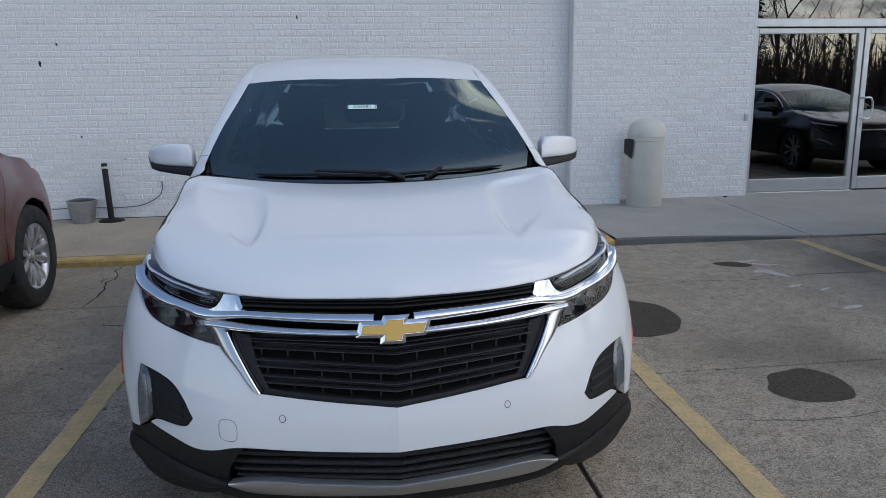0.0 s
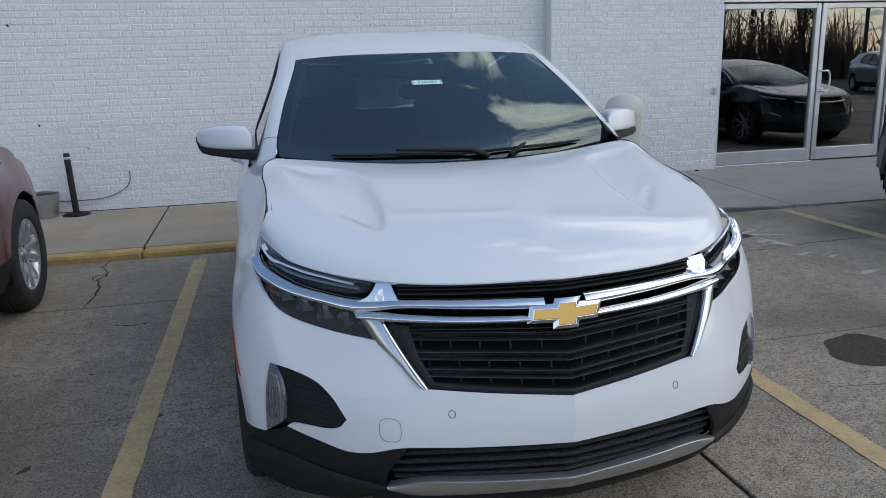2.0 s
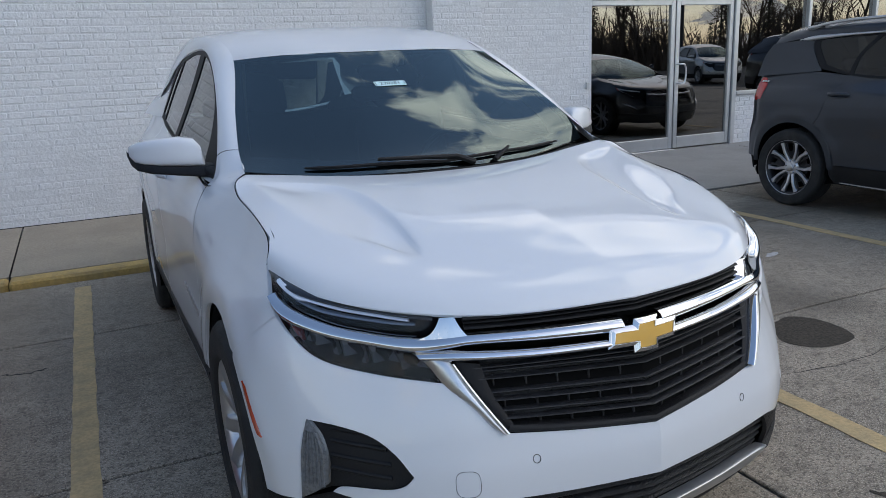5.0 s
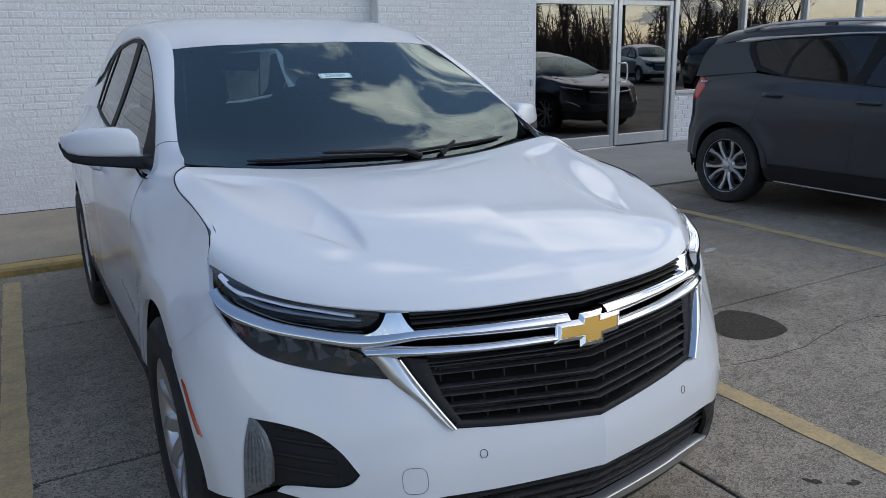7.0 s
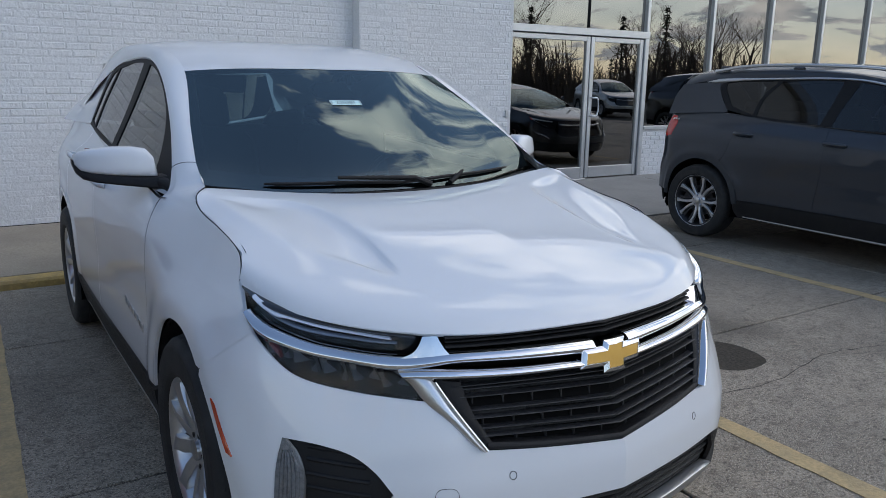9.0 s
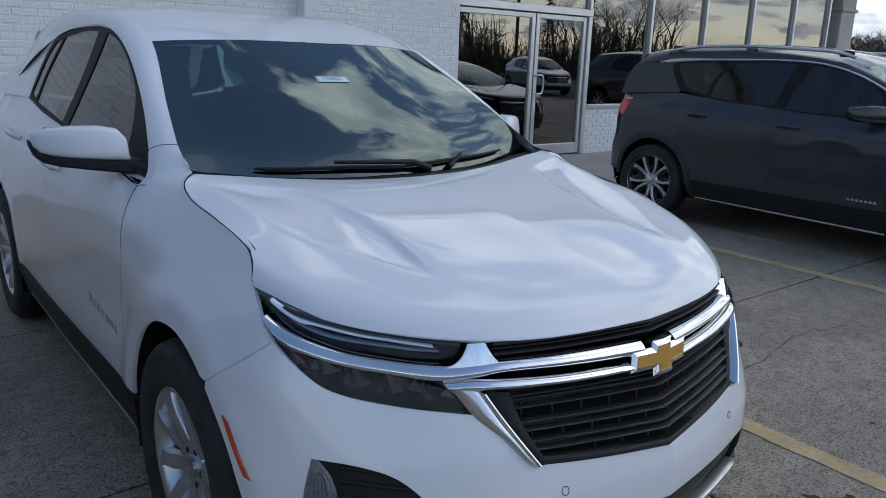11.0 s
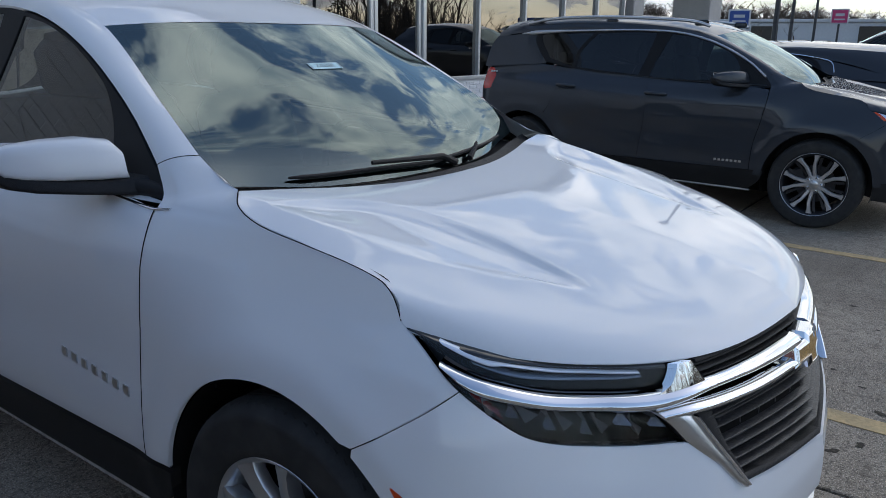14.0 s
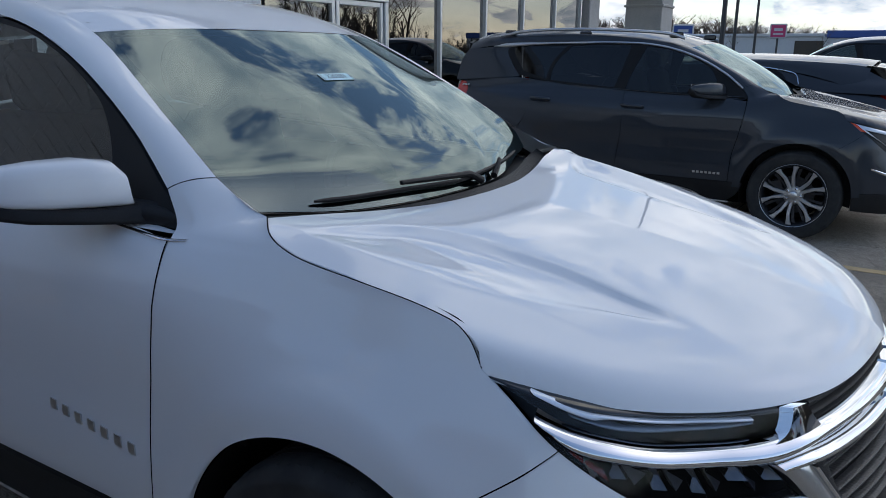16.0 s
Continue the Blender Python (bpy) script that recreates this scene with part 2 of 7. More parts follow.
# ---------- shape of the hatchback SUV body: x out from the middle, y back from the nose, z up ----------
def lerp_table(table, v):
    """Monotone cubic reading of a table of (key, value)."""
    if v <= table[0][0]:
        return table[0][1]
    for i in range(len(table) - 1):
        (a, fa), (b, fb) = table[i], table[i + 1]
        if v <= b:
            s = (fb - fa) / (b - a)
            sl = (fa - table[i - 1][1]) / (a - table[i - 1][0]) if i else s
            sr = (table[i + 2][1] - fb) / (table[i + 2][0] - b) if i + 2 < len(table) else s
            ma = 0 if sl * s <= 0 else 2 * sl * s / (sl + s)
            mb = 0 if sr * s <= 0 else 2 * sr * s / (sr + s)
            t = (v - a) / (b - a)
            h = b - a
            return (fa * (1 + 2 * t) * (1 - t) ** 2 + h * ma * t * (1 - t) ** 2
                    + fb * t * t * (3 - 2 * t) + h * mb * t * t * (t - 1))
    return table[-1][1]


def step01(a, b, v):
    t = min(1.0, max(0.0, (v - a) / (b - a)))
    return t * t * (3 - 2 * t)


def soft01(a, b, v):
    t = min(1.0, max(0.0, (v - a) / (b - a)))
    return t * t * t * (t * (6 * t - 15) + 10)


def catmull(pts, n=8, closed=False):
    """A smooth line through points of any dimension."""
    out, m = [], len(pts)
    for i in range(m if closed else m - 1):
        if closed:
            p0, p1, p2, p3 = (pts[(i + k) % m] for k in (-1, 0, 1, 2))
        else:
            p1, p2 = pts[i], pts[i + 1]
            p0 = pts[i - 1] if i else [2 * a - b for a, b in zip(p1, p2)]
            p3 = pts[i + 2] if i + 2 < m else [2 * b - a for a, b in zip(p1, p2)]
        d = [max(1e-6, math.dist(a, b) ** 0.5) for a, b in ((p0, p1), (p1, p2), (p2, p3))]
        t0, t1 = 0, d[0]
        t2 = t1 + d[1]
        t3 = t2 + d[2]
        for k in range(n):
            t = t1 + (t2 - t1) * k / n
            mix = lambda a, b, ta, tb: [(u * (tb - t) + v * (t - ta)) / (tb - ta) for u, v in zip(a, b)]
            a1, a2, a3 = mix(p0, p1, t0, t1), mix(p1, p2, t1, t2), mix(p2, p3, t2, t3)
            b1, b2 = mix(a1, a2, t0, t2), mix(a2, a3, t1, t3)
            out.append(tuple(mix(b1, b2, t1, t2)))
    if not closed:
        out.append(tuple(pts[-1]))
    return out


PLAN = [(-0.2, 0.008), (0.0, 0.03), (0.2, 0.055), (0.33, 0.078), (0.5, 0.121), (0.61, 0.18), (0.7, 0.247), (0.79, 0.335),
        (0.855, 0.425), (0.892, 0.52), (0.908, 0.62), (0.917, 0.75), (0.922, 0.95), (0.924, 1.4), (0.925, 2.4),
        (0.921, 3.2), (0.91, 3.8), (0.885, 4.2), (0.825, 4.45), (0.7, 4.56), (0.45, 4.62), (0.0, 4.645), (-0.45, 4.62)]
PLINE = catmull(PLAN, 14)[14:-14]
PLINE = [(max(x, 0.0), y) for x, y in PLINE]
PARC = [0.0]
for (xa, ya), (xb, yb) in zip(PLINE, PLINE[1:]):
    PARC.append(PARC[-1] + math.hypot(xb - xa, yb - ya))
PN = []
for i in range(len(PLINE)):
    a, b = PLINE[max(i - 1, 0)], PLINE[min(i + 1, len(PLINE) - 1)]
    dx, dy = b[0] - a[0], b[1] - a[1]
    d = math.hypot(dx, dy)
    PN.append((-dy / d, dx / d))      # points into the car
PN[-1] = (0.0, -1.0)
PN[0] = (0.0, 1.0)

FRONT_IN = [(0.15, 0.10), (0.25, 0.05), (0.33, 0.02), (0.40, 0.004), (0.46, 0.0), (0.52, 0.002), (0.576, 0.012), (0.637, 0.027),
            (0.74, 0.060), (0.80, 0.078), (0.885, 0.105), (0.97, 0.14), (1.06, 0.20)]
FENDER_IN = [(0.15, 0.07), (0.3, 0.03), (0.45, 0.012), (0.56, 0.002), (0.68, 0.0), (0.76, 0.004), (0.86, 0.028), (0.92, 0.052), (0.97, 0.076),
             (1.05, 0.104), (1.1, 0.117), (1.147, 0.134), (1.2, 0.16)]
DOOR_IN = [(0.15, 0.08), (0.3, 0.045), (0.4, 0.022), (0.46, 0.014), (0.56, 0.012), (0.66, 0.013), (0.76, 0.008), (0.86, 0.003), (0.94, 0.004), (0.99, 0.012),
           (1.03, 0.026), (1.08, 0.055), (1.11, 0.082), (1.15, 0.11), (1.22, 0.14)]
REAR_IN = [(0.15, 0.1), (0.3, 0.03), (0.45, 0.0), (0.65, 0.0), (0.75, 0.02), (0.85, 0.03), (0.95, 0.03), (1.05, 0.05), (1.15, 0.09), (1.25, 0.13)]


def plan_at(p):
    p = min(max(p, 0.0), PARC[-1] - 1e-6)
    lo, hi = 0, len(PARC) - 1
    while hi - lo > 1:
        mid = (lo + hi) // 2
        lo, hi = (mid, hi) if PARC[mid] <= p else (lo, mid)
    t = (p - PARC[lo]) / (PARC[hi] - PARC[lo])
    f = lambda a, b: (a[0] + (b[0] - a[0]) * t, a[1] + (b[1] - a[1]) * t)
    return f(PLINE[lo], PLINE[hi]), f(PN[lo], PN[hi])


def body_point(p, z, out=0.0):
    """A point of the body's outer skin: p metres round from the nose, z up, pushed out by some metres."""
    (x, y), (nx, ny) = plan_at(p)
    a, b, c = step01(0.72, 1.12, p), step01(1.45, 2.0, p), step01(4.4, 5.1, p)
    o = lerp_table(FRONT_IN, z) * (1 - a) + a * ((1 - b) * lerp_table(FENDER_IN, z) + b * ((1 - c) * lerp_table(DOOR_IN, z) + c * lerp_table(REAR_IN, z)))
    # flares round the wheel arches
    for yc in (0.94, 3.665):
        r = math.hypot(y - yc, z - 0.355)
        if p > 0.9 and p < 5.0:
            o -= 0.009 * (1 - soft01(0.455, 0.585, r)) - 0.006 * (1 - soft01(0.40, 0.51, r))
    if 1.6 < p < 2.0 and z > 1.11:
        o += 25 * (z - 1.11) ** 2 * step01(1.66, 1.76, p) * (1 - step01(1.9, 2.0, p))
    o -= out
    return (max(x + nx * o, 0.0) if p < 0.02 else x + nx * o, y + ny * o, z)


HOOD_FRONT = [(0.0, 0.13), (0.2, 0.152), (0.44, 0.213), (0.6, 0.298), (0.7, 0.388), (0.78, 0.5), (0.832, 0.64)]
HOOD_FC = np.linalg.lstsq(np.array([[1.0, x, x ** 2, x ** 4, x ** 8, x ** 16] for x, y in HOOD_FRONT]), np.array([y for x, y in HOOD_FRONT]), rcond=None)[0]
HOOD_Y = [(x / 100, float(np.dot(HOOD_FC, [1.0, x / 100, (x / 100) ** 2, (x / 100) ** 4, (x / 100) ** 8, (x / 100) ** 16]))) for x in range(0, 90, 2)]
HOOD_ROLL = [(0.0, 0.030), (0.44, 0.035), (0.6, 0.040), (0.7, 0.046), (0.78, 0.052), (0.832, 0.056), (0.86, 0.056)]
HOOD_GAP = [(1.203, 0.976), (1.212, 0.990), (1.232, 1.016), (1.262, 1.036), (1.300, 1.046), (1.365, 1.057), (1.482, 1.072), (1.612, 1.095), (1.664, 1.113), (1.696, 1.131), (1.716, 1.144), (1.7455, 1.155)]


HOOD_FIT = [(x, lerp_table(HOOD_Y, x), z) for x, z in ((0.0, 0.914), (0.2, 0.918), (0.44, 0.930), (0.6, 0.950), (0.7, 0.972), (0.78, 0.996), (0.832, 1.026))]
HOOD_FIT += [(0.0, y, z) for y, z in ((0.22, 0.944), (0.34, 0.980), (0.5, 1.016), (0.7, 1.056), (0.9, 1.092), (1.058, 1.117))]
HOOD_FIT += [(0.2, 1.070, 1.119), (0.42, 1.118, 1.128), (0.6, 1.17, 1.143)]
HOOD_FIT += [(0.751, 1.19, 1.153), (0.742, 1.085, 1.128), (0.73, 0.93, 1.105), (0.702, 0.797, 1.079), (0.67, 0.675, 1.054), (0.637, 0.56, 1.028)]      # flank crease
HOOD_FIT += [(0.475, 0.97, 1.106), (0.445, 0.87, 1.084), (0.43, 0.737, 1.061), (0.411, 0.596, 1.033), (0.417, 0.467, 1.011), (0.442, 0.366, 0.994)]      # scoop ridge


def hood_terms(x, y):
    a, b = (x / 0.8) ** 2, y - 0.6
    return [1.0, b, b * b, math.exp(-(y - 0.13) / 0.15), a, a * b, a * a, a * a * b]


HOOD_W = np.array([3.0] * 7 + [1.0] * 5 + [3.0] * 5 + [1.0] * (len(HOOD_FIT) - 17))      # the edges hold best
HOOD_C = np.linalg.lstsq(np.array([hood_terms(x, y) for x, y, z in HOOD_FIT]) * HOOD_W[:, None], np.array([z for x, y, z in HOOD_FIT]) * HOOD_W, rcond=None)[0]
CREASE_X = [(0.4, 0.585), (0.56, 0.638), (0.675, 0.672), (0.797, 0.704), (0.93, 0.730), (1.085, 0.743), (1.19, 0.750), (1.3, 0.752)]
RIDGE_X = [(0.366, 0.442), (0.467, 0.422), (0.596, 0.418), (0.737, 0.430), (0.87, 0.447), (0.95, 0.472), (1.0, 0.505), (1.04, 0.56), (1.075, 0.64), (1.12, 0.74)]
FRONT_LINE = [(0.40, 0.345), (0.442, 0.372), (0.518, 0.478), (0.586, 0.551), (0.64, 0.62), (0.70, 0.70), (0.8, 0.85)]
SIDE_X, FLANK = [], []
for p, z in HOOD_GAP:
    q = body_point(p, z)
    SIDE_X.append((q[1], q[0]))
    if q[1] > 0.69:
        xc = lerp_table(CREASE_X, q[1])
        FLANK.append((q[1], min(0.6, max(0.0, (float(np.dot(HOOD_C, hood_terms(q[0], q[1]))) - z) / max(0.03, q[0] - xc)))))
FLANK = [(0.5, 0.0)] + FLANK


def hood_extra(x, y):
    """Rolled front lip, side scoop, flank and the centre fold, on top of the smooth sheet."""
    ax = abs(x)
    d = max(y - lerp_table(HOOD_Y, ax), -0.01)
    z = -lerp_table(HOOD_ROLL, ax) * math.exp(-d / 0.030)
    xc, xr = lerp_table(CREASE_X, y), lerp_table(RIDGE_X, y)
    over = ax - xc
    z -= lerp_table(FLANK, y) * (over / 2 + math.sqrt(over * over / 4 + 0.000012))
    if 0.36 < y < 1.13 and xr - 0.05 < ax < xc + 0.03:
        deep = 0.015 * soft01(0.36, 0.56, y) * (1 - soft01(0.98, 1.12, y))
        wide = 0.024 + 0.050 * soft01(0.40, 0.95, y)
        u = min(1.0, (ax - xr + math.hypot(ax - xr, 0.007)) / 2 / wide)
        front = soft01(0.0, 0.09, y - lerp_table(FRONT_LINE, ax))
        z -= deep * u * (2 - u) * (1 - soft01(xr + wide, max(xc, xr + wide) + 0.03, ax)) * front * soft01(xr - 0.05, xr - 0.02, ax)
    z -= 0.0105 * (1 - math.exp(-math.sqrt(x * x + 0.00002) / 0.35)) * (1 - soft01(0.3, 1.1, y))
    return z


def hood_point(x, y, out=0.0):
    """A point of the bonnet's skin: a smooth sheet with the pressed forms on it."""
    return (x, y, float(np.dot(HOOD_C, hood_terms(x, y))) + hood_extra(x, y) + out)


# ---------- building blocks ----------
class Geo:
    """Collects vertices and faces of one mesh."""

    def __init__(self):
        self.v, self.f = [], []

    def add(self, verts, faces):
        n = len(self.v)
        self.v += [tuple(p) for p in verts]
        self.f += [tuple(i + n for i in face) for face in faces]
        return self

    def box(self, c, s, b=0.0, m=None):
        """A box round the point c with sides s and chamfered edges."""
        hx, hy, hz = (k / 2 for k in s)
        b = min(b, hx * 0.9, hy * 0.9, hz * 0.9)
        if b <= 0:
            vs = [(sx * hx, sy * hy, sz * hz) for sx in (-1, 1) for sy in (-1, 1) for sz in (-1, 1)]
            fs = [(0, 1, 3, 2), (4, 6, 7, 5), (0, 4, 5, 1), (2, 3, 7, 6), (0, 2, 6, 4), (1, 5, 7, 3)]
        else:
            vs, key = [], {}
            for sx in (-1, 1):
                for sy in (-1, 1):
                    for sz in (-1, 1):
                        for ax in range(3):
                            key[sx, sy, sz, ax] = len(vs)
                            h = [hx - b, hy - b, hz - b]
                            h[ax] += b
                            vs.append((sx * h[0], sy * h[1], sz * h[2]))
            fs = []
            for s1 in (-1, 1):
                fs.append([key[s1, a, c2, 0] for a, c2 in ((-1, -1), (1, -1), (1, 1), (-1, 1))][::s1])
                fs.append([key[a, s1, c2, 1] for a, c2 in ((-1, -1), (-1, 1), (1, 1), (1, -1))][::s1])
                fs.append([key[a, c2, s1, 2] for a, c2 in ((-1, -1), (1, -1), (1, 1), (-1, 1))][::s1])
                for s2 in (-1, 1):
                    fs.append([key[s1, s2, -1, 0], key[s1, s2, -1, 1], key[s1, s2, 1, 1], key[s1, s2, 1, 0]][::s1 * s2])
                    fs.append([key[s1, -1, s2, 2], key[s1, -1, s2, 0], key[s1, 1, s2, 0], key[s1, 1, s2, 2]][::-s1 * s2][::-1])
                    fs.append([key[-1, s1, s2, 1], key[-1, s1, s2, 2], key[1, s1, s2, 2], key[1, s1, s2, 1]])
                    for s3 in (-1, 1):
                        fs.append([key[s1, s2, s3, k] for k in range(3)][::s1 * s2 * s3])
        vs = [Vector(p) for p in vs]
        if m is not None:
            vs = [m @ p for p in vs]
        return self.add([p + Vector(c) for p in vs], fs)

    def grid(self, rows, close_u=False, close_v=False, flip=False):
        nu, nv = len(rows), len(rows[0])
        fs = []
        for i in range(nu if close_u else nu - 1):
            for j in range(nv if close_v else nv - 1):
                q = (i * nv + j, i * nv + (j + 1) % nv, ((i + 1) % nu) * nv + (j + 1) % nv, ((i + 1) % nu) * nv + j)
                fs.append(q[::-1] if flip else q)
        return self.add([p for r in rows for p in r], fs)

    def revolve(self, profile, n=32, m=None, close=False):
        """profile: (radius, height) from below upwards, round the z axis."""
        m = m or Matrix()
        rows = [[m @ Vector((r * math.cos(2 * math.pi * k / n), r * math.sin(2 * math.pi * k / n), h)) for k in range(n)] for r, h in profile]
        return self.grid(rows, close_u=close, close_v=True, flip=True)

    def tube(self, path, r, n=8, caps=True):
        """A round bar along points; r is one radius or one for each point."""
        path = [Vector(p) for p in path]
        rows, up = [], None
        for i, p in enumerate(path):
            d = (path[min(i + 1, len(path) - 1)] - path[max(i - 1, 0)]).normalized()
            if up is None:
                up = d.orthogonal().normalized()
            up = (up - d * up.dot(d)).normalized()
            side = d.cross(up)
            rr = r[i] if isinstance(r, (list, tuple)) else r
            rows.append([p + (up * math.cos(2 * math.pi * k / n) + side * math.sin(2 * math.pi * k / n)) * rr for k in range(n)])
        base = len(self.v)
        self.grid(rows, close_v=True)
        if caps:
            self.f.append(tuple(base + k for k in range(n))[::-1])
            self.f.append(tuple(base + (len(rows) - 1) * n + k for k in range(n)))
        return self

    def prism(self, poly, m, depth, taper=1.0):
        """A flat polygon (x, y) pushed along z, placed by m."""
        n = len(poly)
        cx, cy = sum(p[0] for p in poly) / n, sum(p[1] for p in poly) / n
        lo = [m @ Vector((x, y, 0)) for x, y in poly]
        hi = [m @ Vector((cx + (x - cx) * taper, cy + (y - cy) * taper, depth)) for x, y in poly]
        return self.add(lo + hi, [tuple(range(n))[::-1], tuple(range(n, 2 * n))] + [(i, (i + 1) % n, n + (i + 1) % n, n + i) for i in range(n)])

    def mesh(self, name, mat, sharp=32):
        me = bpy.data.meshes.new(name)
        me.from_pydata([tuple(p) for p in self.v], [], self.f)
        me.validate()
        me.materials.append(mat)
        bm = bmesh.new()
        bm.from_mesh(me)
        bmesh.ops.recalc_face_normals(bm, faces=bm.faces)
        bm.to_mesh(me)
        bm.free()
        me.polygons.foreach_set("use_smooth", [True] * len(me.polygons))
        me.set_sharp_from_angle(angle=radians(sharp))
        return me


# the white SUV's skin is pressed a little narrower and lower over the lamps and the cabin
PRESS = ((-0.0446, 0.1001, -0.0263, 0.0048, -0.0043, 0.0524, 0.0872, -0.0436, -0.0164, -0.0408, -0.0302, 0.0428, -0.109),
         (-0.0704, 0.0478, 0.0911, -0.012, 0.0098, -0.073, 0.0523, -0.1559, -0.0402, 0.0515, -0.0247, 0.0174, 0.1095),
         (-0.02, 0.0125, -0.0827, -0.0038, 0.0464, 0.0942, -0.0304, 0.0076, 0.0482, 0.0226, 0.0213, -0.0095, -0.1134))
PRESSED = [False]


def pressed(q):
    """The place of a point of the body after the press; other cars keep theirs."""
    if not PRESSED[0]:
        return q
    x, y, z = abs(q[0]), q[1], q[2]
    u = min(y, 2.4)
    g, h = math.exp(-((y - 0.75) / 0.4) ** 2), math.exp(-((y - 0.25) / 0.3) ** 2) * x * x
    t = (z, z * z, z * u, z * u * u, z * x * x, z * x * x * u, g * x * x, g * z * x * x, z * z * u, g * z, h, h * z, z * z * x * x)
    d = [sum(a * b for a, b in zip(t, row)) for row in PRESS]
    return (q[0] + d[0] * math.copysign(1 - (1 - min(1.0, x / 0.45)) ** 3, q[0]), q[1] + d[1], q[2] + d[2])


def part(name, geo, mat, parent, label="", sharp=32, mirror=False):
    """Links a Geo as one mesh object under a thing or a part."""
    if PRESSED[0]:
        g = Geo()
        g.v, g.f = [pressed(p) for p in geo.v], geo.f
        geo = g
    if mirror:
        g = Geo()
        g.v, g.f = [(-p[0], p[1], p[2]) for p in geo.v], [f[::-1] for f in geo.f]
        geo = g
    ob = new(name, geo.mesh(name, mat, sharp))
    ob.parent = parent
    return tagged(ob, label) if label else ob


def thing(name, label, category, m=None, group="", kind=""):
    ob = new(name)
    ob.empty_display_size = 0.1
    if m is not None:
        ob.matrix_world = m
    return tagged(ob, label, category, group, kind)


def single(name, geo, mat, label, category, group="", kind="", sharp=32):
    return tagged(part(name, geo, mat, None, "", sharp), label, category, group, kind)


def outline(*runs, n=5):
    """A closed outline from runs of points; each run is smooth, and runs meet in corners."""
    pts = []
    for run in runs:
        line = catmull(run, n) if len(run) > 2 else list(run)
        for p in line:
            if not pts or math.dist(p, pts[-1]) > 1e-4:
                pts.append(tuple(p))
    if math.dist(pts[0], pts[-1]) < 1e-4:
        pts.pop()
    area = sum(a[0] * b[1] - b[0] * a[1] for a, b in zip(pts, pts[1:] + pts[:1]))
    return pts if area > 0 else pts[::-1]


def panel(name, pts, f, mat, parent, step=0.04, depth=0.012, label="", mirror=False, out=0.0):
    """A sheet with the outline pts in the plane of (u, v), bent onto the surface f(u, v), with its edges turned in."""
    bm = bmesh.new()
    bm.faces.new([bm.verts.new((u, v, 0)) for u, v in pts])
    for axis in (0, 1):
        lo, hi = min(p[axis] for p in pts), max(p[axis] for p in pts)
        count = int((hi - lo) / step)
        for k in range(1, count + 1):
            co, no = [0, 0, 0], [0, 0, 0]
            co[axis], no[axis] = lo + (hi - lo) * k / (count + 1), 1
            bmesh.ops.bisect_plane(bm, geom=bm.verts[:] + bm.edges[:] + bm.faces[:], dist=1e-6, plane_co=co, plane_no=no)
    bm.normal_update()
    for face in bm.faces:
        if face.normal.z < 0:
            face.normal_flip()
    old = set(bm.verts)
    if depth:
        bmesh.ops.extrude_edge_only(bm, edges=[e for e in bm.edges if e.is_boundary])
    normals, h = [], 1e-4
    if PRESSED[0]:
        skin = f
        f = lambda u, w: pressed(skin(u, w))
    bm.verts.ensure_lookup_table()
    places = []
    for v in bm.verts:
        u, w = v.co.x, v.co.y
        p = Vector(f(u, w))
        n = (Vector(f(u + h, w)) - Vector(f(u - h, w))).cross(Vector(f(u, w + h)) - Vector(f(u, w - h)))
        n = n.normalized() if n.length > 0 else Vector((0, -1, 0))
        p += n * (out if v in old else out - depth)
        if mirror:
            p.x, n.x = -p.x, -n.x
        places.append(p)
        normals.append(n)
    for v, p in zip(bm.verts, places):
        v.co = p
    if mirror:
        for face in bm.faces:
            face.normal_flip()
    me = bpy.data.meshes.new(name)
    bm.to_mesh(me)
    bm.free()
    me.materials.append(mat)
    me.polygons.foreach_set("use_smooth", [True] * len(me.polygons))
    me.normals_split_custom_set_from_vertices(normals)
    ob = new(name, me)
    ob.parent = parent
    return tagged(ob, label) if label else ob


def loft(curves, nu=24, nv=8):
    """Rows of points of a smooth skin through several lines."""
    lines = []
    for c in curves:
        fine = catmull(c, 12)
        arc = [0.0]
        for a, b in zip(fine, fine[1:]):
            arc.append(arc[-1] + math.dist(a, b))
        row, k = [], 0
        for i in range(nu + 1):
            s = arc[-1] * i / nu
            while k < len(arc) - 2 and arc[k + 1] < s:
                k += 1
            t = (s - arc[k]) / max(1e-9, arc[k + 1] - arc[k])
            row.append(tuple(a + (b - a) * t for a, b in zip(fine[k], fine[k + 1])))
        lines.append(row)
    if len(lines) == 2:
        return [[tuple(a + (b - a) * j / nv for a, b in zip(p, q)) for j in range(nv + 1)] for p, q in zip(*lines)]
    return [catmull([line[i] for line in lines], nv) for i in range(nu + 1)]


